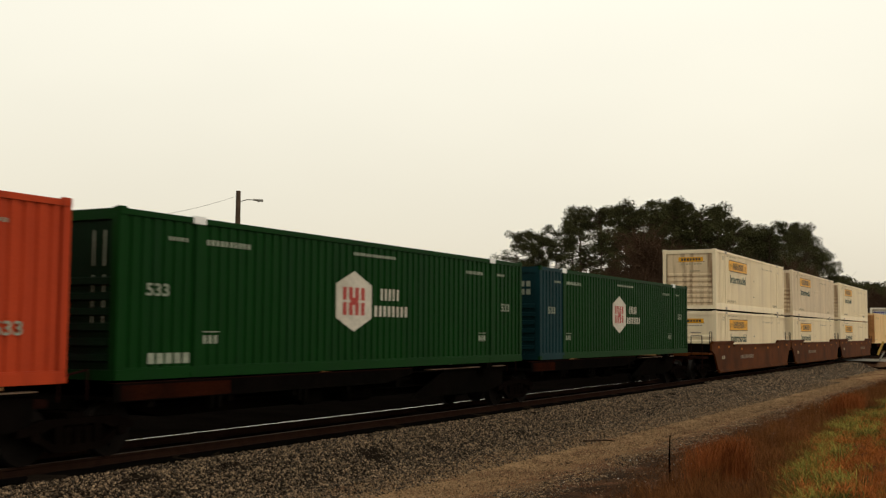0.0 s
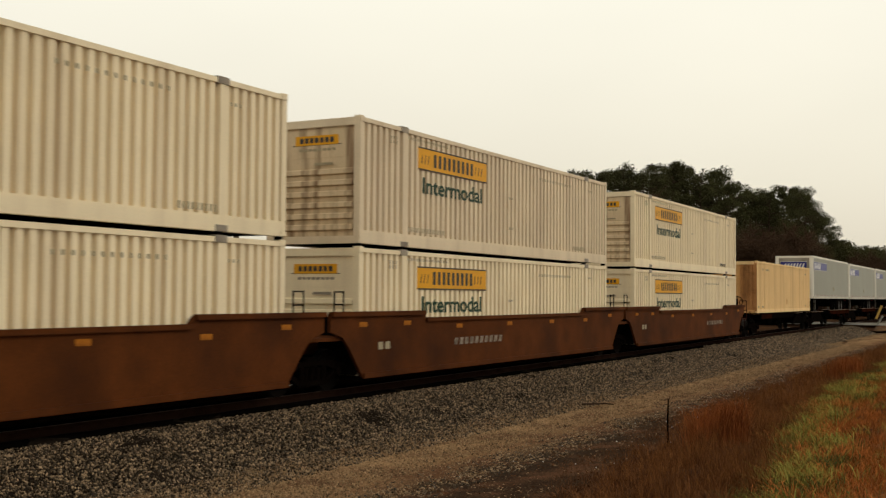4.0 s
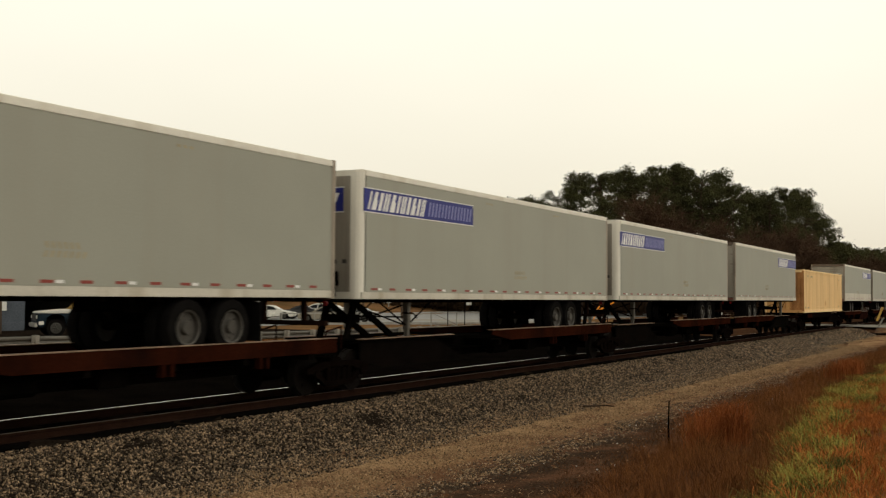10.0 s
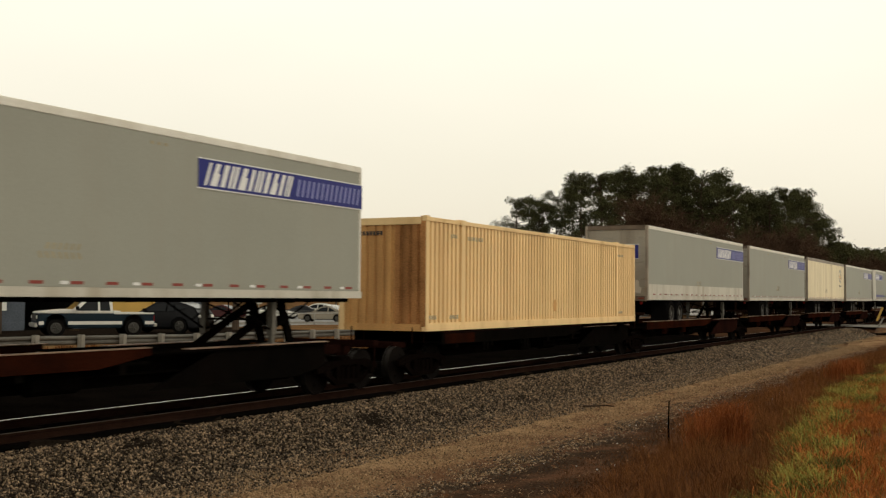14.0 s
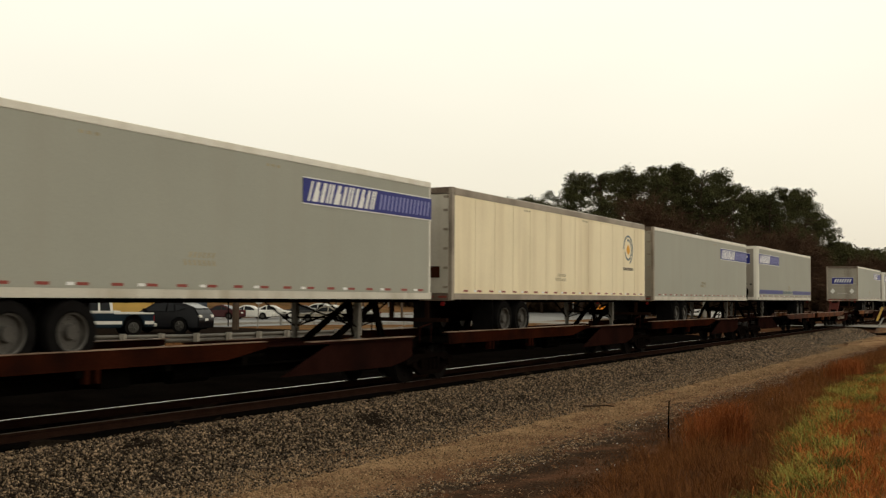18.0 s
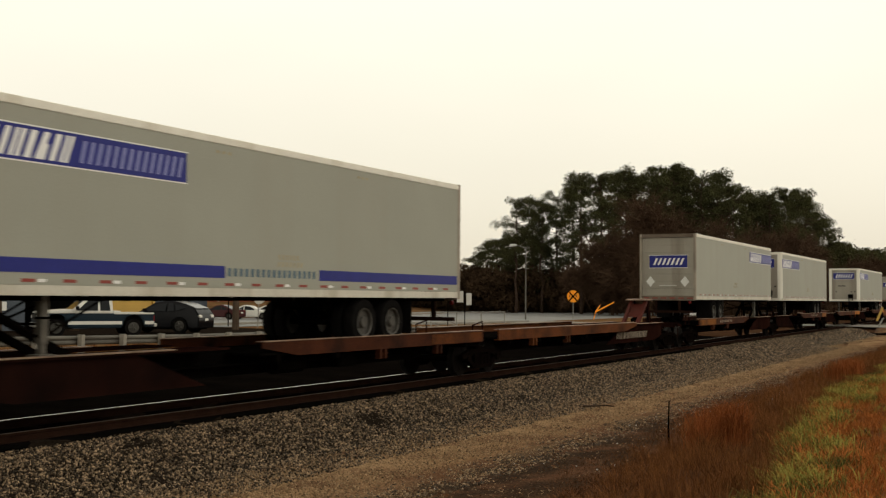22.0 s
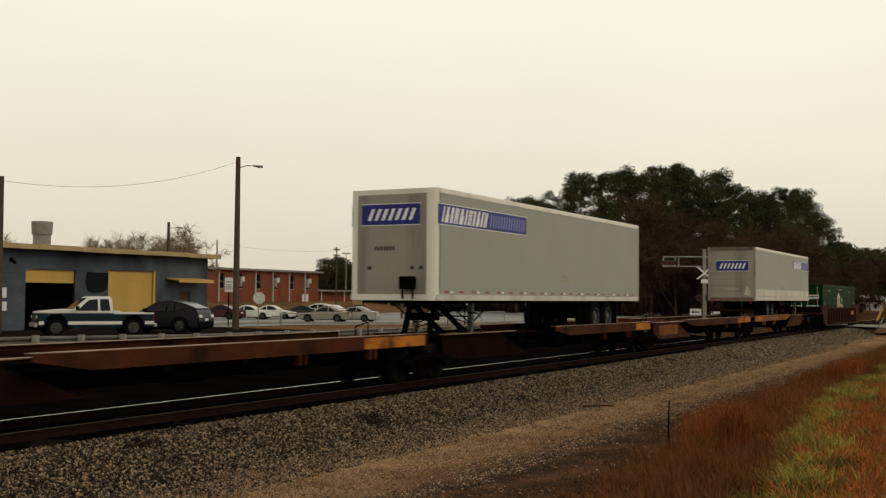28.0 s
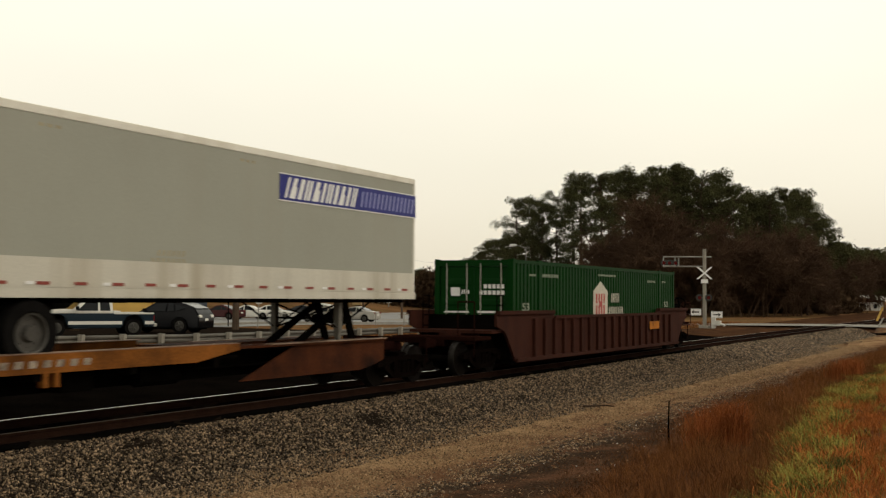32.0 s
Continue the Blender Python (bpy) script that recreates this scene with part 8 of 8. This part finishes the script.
box(bm, -1.9, -0.94, 1.2, 0.9, 0.94, 1.65)
part("windows", bm, M["glass"], t)
wheel_parts(t, [(1.6, 0.95), (1.6, -0.95), (-1.6, 0.95), (-1.6, -0.95)], 0.34)

# two-tone pickup
TRK = paint("dark green blue truck paint", (0.011, 0.021, 0.030), 0.22)
t = thing("pickup_truck", "two-tone white and dark teal extended-cab pickup, older model", "pickup truck", m=pose(36.05, 37.3, 0.27, 0, 0, az2h(-57)))
hl, hr = 2.68, 2.38  # bonnet end, tail end
prof = [(-hr, 0.5), (-hr + 0.02, 0.42)] + arch(-1.44, 0.47, 0.42) + [(-0.85, 0.36), (1.2, 0.36)] + arch(1.9, 0.47, 0.42) + [(hl - 0.05, 0.42), (hl, 0.55), (hl - 0.02, 1.0), (1.05, 1.02), (0.9, 1.02), (-hr, 1.02)]
part("lower_body", shell(B(), prof, 0.96, 0.02, 0.9, 1.1), TRK, t, "dark teal lower body", smooth=True)
bm = B()
slab(bm, [(0.95, 1.021), (hl - 0.02, 1.021), (hl - 0.1, 1.10), (1.5, 1.20), (0.95, 1.21)], -0.93, 0.93)
bmesh.ops.bevel(bm, geom=bm.edges[:], offset=0.03, segments=2, affect="EDGES")
part("bonnet", bm, WHITE, t, "white bonnet")
bm = B()
box(bm, -hr + 0.2, -0.74, 0.4, hl - 0.25, 0.74, 0.99)
part("underbody", bm, M["tyre"], t)
part("cab", shell(B(), [(-0.55, 1.021), (1.25, 1.021), (1.20, 1.2), (0.55, 1.72), (0.35, 1.78), (-0.40, 1.78), (-0.52, 1.72)], 0.95, 0.20, 1.05, 1.78), WHITE, t, "white cab roof and pillars", smooth=True)
for s in (-1, 1):
    gw2 = lambda z: 0.95 - 0.20 * (z - 1.05) / 0.73 + 0.008
    for o in ([(1.02, 1.14), (0.5, 1.62), (0.12, 1.66), (0.12, 1.14)], [(0.02, 1.14), (0.02, 1.66), (-0.36, 1.66), (-0.42, 1.14)]):
        bm = B()
        a = [bm.verts.new((px, s * gw2(pz), pz)) for px, pz in o]
        b = [bm.verts.new((px, s * (gw2(pz) - 0.02), pz)) for px, pz in o]
        fs = [bm.faces.new(a), bm.faces.new(b[::-1])] + [bm.faces.new((a[i], b[i], b[(i + 1) % 4], a[(i + 1) % 4])) for i in range(4)]
        bmesh.ops.recalc_face_normals(bm, faces=fs)
        part("side_window", bm, M["glass"], t)
    for a, b in ((-hr + 0.02, -1.95), (-0.93, 1.39), (2.41, hl - 0.06)):
        part("side_stripe", box(B(), a, s * 0.965 - 0.006, 0.53, b, s * 0.965 + 0.006, 0.675), WHITE, t, "white lower side stripe")
    bm = B()
    box(bm, 0.95, s * 1.05 - 0.10, 1.16, 1.08, s * 1.05 + 0.08, 1.36, 0.03)
    part("mirror", bm, M["tyre"], t)
    bm = B()
    box(bm, -hr + 0.02, s * 0.925 - 0.05, 0.985, -0.58, s * 0.925 + 0.05, 1.06, 0.012)
    part("bed_rail", bm, WHITE, t, "white bed rail")
    bm = B()
    box(bm, hl - 0.05, s * 0.72 - 0.16, 0.78, hl + 0.01, s * 0.72 + 0.16, 0.94, 0.02)
    part("headlight", bm, M["lens"], t)
    bm = B()
    box(bm, -hr - 0.01, s * 0.86 - 0.08, 0.62, -hr + 0.05, s * 0.86 + 0.08, 0.95, 0.02)
    part("tail_light", bm, M["redlens"], t)
bm = B()
out_ = [bm.verts.new(c) for c in ((1.24, -0.84, 1.17), (1.24, 0.84, 1.17), (0.61, 0.71, 1.70), (0.61, -0.71, 1.70))]
in_ = [bm.verts.new((v_.co.x - 0.03, v_.co.y, v_.co.z - 0.03)) for v_ in out_]
ff = [bm.faces.new(out_), bm.faces.new(in_[::-1])] + [bm.faces.new((out_[i], in_[i], in_[(i + 1) % 4], out_[(i + 1) % 4])) for i in range(4)]
bmesh.ops.recalc_face_normals(bm, faces=ff)
part("windscreen", bm, M["glass"], t)
bm = B()
box(bm, hl - 0.02, -0.9, 0.42, hl + 0.09, 0.9, 0.60, 0.03)
part("front_bumper", bm, M["alu"], t, "chrome front bumper")
bm = B()
box(bm, -hr - 0.14, -0.9, 0.42, -hr + 0.02, 0.9, 0.58, 0.03)
part("rear_bumper", bm, M["alu"], t)
bm = B()
box(bm, hl - 0.03, -0.55, 0.70, hl + 0.012, 0.55, 0.97, 0.01)
part("grille", bm, M["dark"], t)
bm = B()
box(bm, -0.98, -0.55, 1.0, -0.62, 0.55, 1.13, 0.03)
part("tool_box", bm, M["signwhite"], t, "pale box in the truck bed")
wheel_parts(t, [(1.9, 0.97), (1.9, -0.97), (-1.44, 0.97), (-1.44, -0.97)], 0.38, 0.24)


# ---- trees ----
def pine_meshes(seed, h=22.0, spread=3.6, base=0.42):
    g = np.random.default_rng(seed)
    full = 1.35 if base < 0.2 else 1.0
    bm = B()
    pts = [Vector((0, 0, -0.5))]
    for i in range(1, 8):
        pts.append(Vector((g.normal(0, 0.18), g.normal(0, 0.18), h * 0.97 * i / 7)))
    for i in range(7):
        rod(bm, pts[i], pts[i + 1], 0.30 * (1 - i / 8), 0.30 * (1 - (i + 1) / 8), 7)
    centres = []
    for k in range(34):
        u = base + (1 - base) * (k / 33) ** 0.85
        z = h * u * 0.96
        r = spread * (0.45 + 0.75 * math.sin(math.pi * min(1, (1 - u) / (1 - base) * 0.8 + 0.12))) * g.uniform(0.45, 1.0)
        a = g.uniform(0, 6.283)
        tip = Vector((math.cos(a) * r, math.sin(a) * r, z + g.uniform(0.2, 1.0)))
        i = min(6, int(u * 0.96 / 0.97 * 7))
        root = pts[i].lerp(pts[i + 1], max(0, min(1, u * 7 - i)))
        rod(bm, root, tip, 0.075, 0.03, 5)
        centres.append((tip, full * g.uniform(0.75, 1.35)))
        if g.random() < 0.6:
            centres.append((root.lerp(tip, 0.6) + Vector((g.normal(0, 0.3), g.normal(0, 0.3), 0.3)), g.uniform(0.6, 1.0)))
    for k in range(4):
        centres.append((Vector((g.normal(0, 0.6), g.normal(0, 0.6), h * g.uniform(0.93, 1.0))), g.uniform(0.7, 1.0)))
    trunk = mesh_of("trunk", bm, M["bark"])
    V, n = [], 0
    for c, r in centres:
        k = int(200 * r * full)
        d = g.normal(0, 1, (k, 3))
        d /= np.linalg.norm(d, axis=1)[:, None]
        p = np.array(c) + d * (r * g.random((k, 1)) ** 0.40) * np.array([1.1, 1.1, 0.78])
        o = g.normal(0, 1, (k, 3, 3)) * 0.115
        o[:, :, 2] *= 0.8
        V.append((p[:, None] + o).reshape(-1, 3))
    V = np.concatenate(V)
    return trunk, cloud_mesh("crown", V, np.arange(len(V)).reshape(-1, 3), M["pine"])


def round_meshes(seed, h=22.0):
    """A dense rounded evergreen, seen far off."""
    g = np.random.default_rng(seed)
    bm = B()
    rod(bm, (0, 0, -0.5), (0, 0, h * 0.8), 0.5, 0.15, 7)
    V = []
    for k in range(75):
        d = g.normal(0, 1, 3)
        d /= np.linalg.norm(d)
        c = np.array((0, 0, h * 0.56)) + d * np.array((6.2, 6.2, h * 0.38)) * g.uniform(0.45, 1.0)
        r = g.uniform(1.3, 2.4)
        if k % 3 == 0:
            rod(bm, (0, 0, c[2] * 0.75), tuple(c), 0.12, 0.05, 4)
        n = int(120 * r)
        q = g.normal(0, 1, (n, 3))
        q /= np.linalg.norm(q, axis=1)[:, None]
        p = c + q * (r * g.random((n, 1)) ** 0.4) * np.array([1.1, 1.1, 0.8])
        V.append((p[:, None] + g.normal(0, 1, (n, 3, 3)) * 0.22).reshape(-1, 3))
    V = np.concatenate(V)
    return mesh_of("trunk", bm, M["bark"]), cloud_mesh("crown", V, np.arange(len(V)).reshape(-1, 3), M["pine"])


ROUND = [round_meshes(70 + i) for i in range(3)]
PINES = [pine_meshes(40 + i, 22.0, s, b) for i, (s, b) in enumerate(((3.4, 0.46), (4.0, 0.40), (3.0, 0.52), (4.3, 0.34), (3.7, 0.30), (3.2, 0.42)))]
BUSHY = [pine_meshes(60 + i, 22.0, s, b) for i, (s, b) in enumerate(((5.0, 0.12), (5.6, 0.10), (4.6, 0.15)))]


def plant(kind_list, i, x, y, ztop, label, group, wide=1.0):
    z0 = height(x, y)
    s = (ztop - z0) / 22.4
    trunk, crown = kind_list[i % len(kind_list)]
    m = Matrix.Translation((x, y, z0)) @ Matrix.Rotation(i * 2.4, 4, "Z") @ Matrix.Diagonal((s * wide, s * wide, s, 1))
    t = thing("pine_tree", label, "tree", group, m=m)
    part("trunk", trunk, None, t)
    part("crown", crown, None, t)


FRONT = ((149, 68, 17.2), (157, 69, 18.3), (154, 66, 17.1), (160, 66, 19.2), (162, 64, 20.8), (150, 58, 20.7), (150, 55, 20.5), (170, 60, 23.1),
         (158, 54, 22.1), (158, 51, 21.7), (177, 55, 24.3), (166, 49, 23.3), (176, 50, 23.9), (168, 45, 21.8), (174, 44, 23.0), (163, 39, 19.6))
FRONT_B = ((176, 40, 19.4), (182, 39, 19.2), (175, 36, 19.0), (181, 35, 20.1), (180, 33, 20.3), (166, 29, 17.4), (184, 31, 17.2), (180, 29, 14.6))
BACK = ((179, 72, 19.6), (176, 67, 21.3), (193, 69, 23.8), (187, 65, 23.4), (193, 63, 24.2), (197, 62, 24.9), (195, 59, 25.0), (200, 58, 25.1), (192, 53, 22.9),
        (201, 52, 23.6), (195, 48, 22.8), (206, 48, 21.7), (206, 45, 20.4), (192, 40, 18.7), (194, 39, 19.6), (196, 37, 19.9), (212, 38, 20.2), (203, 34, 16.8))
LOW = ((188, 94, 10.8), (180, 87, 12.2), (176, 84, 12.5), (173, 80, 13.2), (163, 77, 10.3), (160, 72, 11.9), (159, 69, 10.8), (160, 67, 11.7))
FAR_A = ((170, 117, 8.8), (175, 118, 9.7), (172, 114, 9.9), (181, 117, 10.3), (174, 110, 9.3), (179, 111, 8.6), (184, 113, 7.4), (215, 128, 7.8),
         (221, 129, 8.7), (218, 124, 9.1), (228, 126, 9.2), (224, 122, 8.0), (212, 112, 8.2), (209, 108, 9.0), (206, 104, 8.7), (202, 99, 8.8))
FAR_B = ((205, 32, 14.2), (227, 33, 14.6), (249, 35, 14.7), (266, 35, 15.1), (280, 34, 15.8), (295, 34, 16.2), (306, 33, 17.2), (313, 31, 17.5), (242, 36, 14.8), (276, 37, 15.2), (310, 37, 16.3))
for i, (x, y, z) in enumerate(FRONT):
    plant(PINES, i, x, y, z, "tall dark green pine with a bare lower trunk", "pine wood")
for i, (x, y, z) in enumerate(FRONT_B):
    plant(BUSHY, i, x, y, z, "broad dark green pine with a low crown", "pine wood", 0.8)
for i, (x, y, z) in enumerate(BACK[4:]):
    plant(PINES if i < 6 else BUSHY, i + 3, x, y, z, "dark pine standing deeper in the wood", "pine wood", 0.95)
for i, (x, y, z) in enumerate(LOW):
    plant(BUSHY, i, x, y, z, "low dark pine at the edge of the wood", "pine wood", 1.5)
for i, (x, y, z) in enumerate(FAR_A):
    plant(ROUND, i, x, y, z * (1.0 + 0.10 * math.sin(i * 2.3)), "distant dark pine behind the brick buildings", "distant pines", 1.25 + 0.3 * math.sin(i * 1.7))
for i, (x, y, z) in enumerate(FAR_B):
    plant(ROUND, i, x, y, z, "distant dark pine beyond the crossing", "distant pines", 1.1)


for i in range(6, 22):  # darker lower trees that close the wood
    u = i / 21
    plant(ROUND, i, 172 + 26 * u + 4 * math.sin(i * 2.7), 66 - 37 * u + 2 * math.sin(i * 1.3), 13.5 + 2.5 * math.sin(i * 1.9) - 2.5 * u, "dense dark evergreen inside the wood", "pine wood", 1.0)


def bare_meshes(seed, h=14.0, twig="twig", stems=1, fuzz=90, depth=3, wide=0.48, burst=0.75):
    g = np.random.default_rng(seed)
    bm = B()
    tips = []

    def grow(p, d, length, r, level):
        q = p + d * length
        rod(bm, p, q, r * 0.8, r * 0.5, 5 if level < 2 else 3)
        if level >= depth:
            tips.append((p, q))
            return
        for _ in range(4 if level else 6):
            nd = (d + Vector(g.normal(0, wide, 3)) + Vector((0, 0, 0.12))).normalized()
            grow(p.lerp(q, g.uniform(0.45, 1.0)), nd, length * g.uniform(0.5, 0.78), r * 0.5, level + 1)

    for stem in range(stems):
        lean = 0.04 if stems == 1 else 0.28
        grow(Vector((g.normal(0, 0.1 * stems), g.normal(0, 0.1 * stems), -0.4)), Vector((g.normal(0, lean), g.normal(0, lean), 1)).normalized(), h * (0.36 if stems == 1 else g.uniform(0.24, 0.38)), 0.17 / stems ** 0.5, 0)
    trunk = mesh_of("trunk", bm, M[twig])
    V = []
    for p, q in tips:
        k = fuzz
        u = g.random((k, 1))
        s = np.array(p) * (1 - u) + np.array(q) * u
        e = s + g.normal(0, burst, (k, 3)) + np.array(q - p)[None] * 0.35
        w = g.normal(0, 0.016, (k, 3))
        V.append(np.stack([s - w, s + w, e], 1).reshape(-1, 3))
    V = np.concatenate(V)
    return trunk, cloud_mesh("twigs", V, np.arange(len(V)).reshape(-1, 3), M[twig])


BARES = [bare_meshes(80 + i, stems=3, fuzz=60) for i in range(5)]
PALES = [bare_meshes(90 + i, twig="twigpale", fuzz=14, depth=4, wide=0.62, burst=0.45) for i in range(3)]
BROWN = ((145, 48, 16.0), (142, 45, 14.9), (147, 45, 16.8), (142, 41, 14.4), (145, 39, 13.4), (150, 39, 12.2), (149, 36, 10.6), (148, 34, 12.7),
         (153, 33, 13.4), (150, 31, 12.0), (155, 30, 12.7), (155, 28, 11.5), (167, 28, 10.9), (143, 51, 12.1), (144, 53, 9.9))
BROWN_B = tuple((143 + 17 * i / 21 + 3 * math.sin(i * 1.9), 51 - 24 * i / 21 + 2 * math.sin(i * 2.3), 8.6 + 1.8 * math.sin(i * 1.4) - 1.5 * i / 21) for i in range(22))
HAZE = ((189, 29, 10.7), (201, 29, 10.7), (212, 28, 10.6), (224, 27, 12.1), (231, 26, 12.9))
PALE = ((79, 82, 8.2), (81, 82, 8.5), (83, 82, 8.8), (85, 82, 9.0), (86, 77, 9.9), (88, 80, 9.6), (90, 83, 9.1), (69, 84, 8.4))
for rows, kinds, label, group in ((BROWN + BROWN_B, BARES, "leafless brown tree before the pine wood", "bare trees"), (HAZE, BARES, "leafless tree beyond the crossing", "bare trees"),
                                  (PALE, PALES, "pale leafless tree behind the garage", "bare trees behind the garage")):
    for i, (x, y, z) in enumerate(rows):
        z0 = height(x, y)
        s = (z - z0) / 11.3
        trunk, twigs = kinds[i % len(kinds)]
        t = thing("bare_tree", label, "tree", group, m=Matrix.Translation((x, y, z0)) @ Matrix.Rotation(i * 1.7, 4, "Z") @ Matrix.Diagonal((s, s, s, 1)))
        part("trunk", trunk, None, t)
        part("crown", twigs, None, t)

# undergrowth at the foot of the wood
g = np.random.default_rng(99)
V = []
for k in range(860):
    u = -0.2 + 1.2 * g.random()
    back = 16 * max(0.0, 1 - max(0.0, u) / 0.75)
    c = np.array((146 + 42 * u + 0.66 * back + g.normal(0, 5), 66 - 37 * u + 0.75 * back + g.normal(0, 2.5), 0.9 + 4.6 * g.random() ** 1.5))
    r = g.uniform(0.9, 2.3)
    n_ = int(110 * r)
    d = g.normal(0, 1, (n_, 3))
    d /= np.linalg.norm(d, axis=1)[:, None]
    p = c + d * r * g.random((n_, 1)) ** 0.4 * np.array([1.2, 1.2, 1.0])
    V.append((p[:, None] + g.normal(0, 0.22, (n_, 3, 3))).reshape(-1, 3))
V = np.concatenate(V)
tagged(part("undergrowth", cloud_mesh("undergrowth", V, np.arange(len(V)).reshape(-1, 3), M["shrub"]), None), "dark tangled undergrowth at the foot of the wood", "bushes", kind="stuff")


# ---- the train moves; its wheels roll ----
def motions():
    for ob, x, y, z, turn in MOVERS:
        walk(ob, [(t, pose(x - s, y, z, 0, 0, turn)) for t, s in GONE])
    rolled = {}
    for w, k in WHEELSETS:
        if k not in rolled:
            times = [i / 20 for i in range(641)]
            way = np.interp(times, [g[0] for g in GONE], [g[1] for g in GONE])
            walk(w, [(t, pose(k, 0, 0.457, 0, -math.degrees(s / 0.457), 0)) for t, s in zip(times, way)])
            rolled[k] = w
        else:  # every wheelset turns alike
            keys = rolled[k].animation_data
            w.rotation_mode = "QUATERNION"
            own = w.animation_data_create()
            own.action = keys.action
            own.action_slot = keys.action_slot


motions()
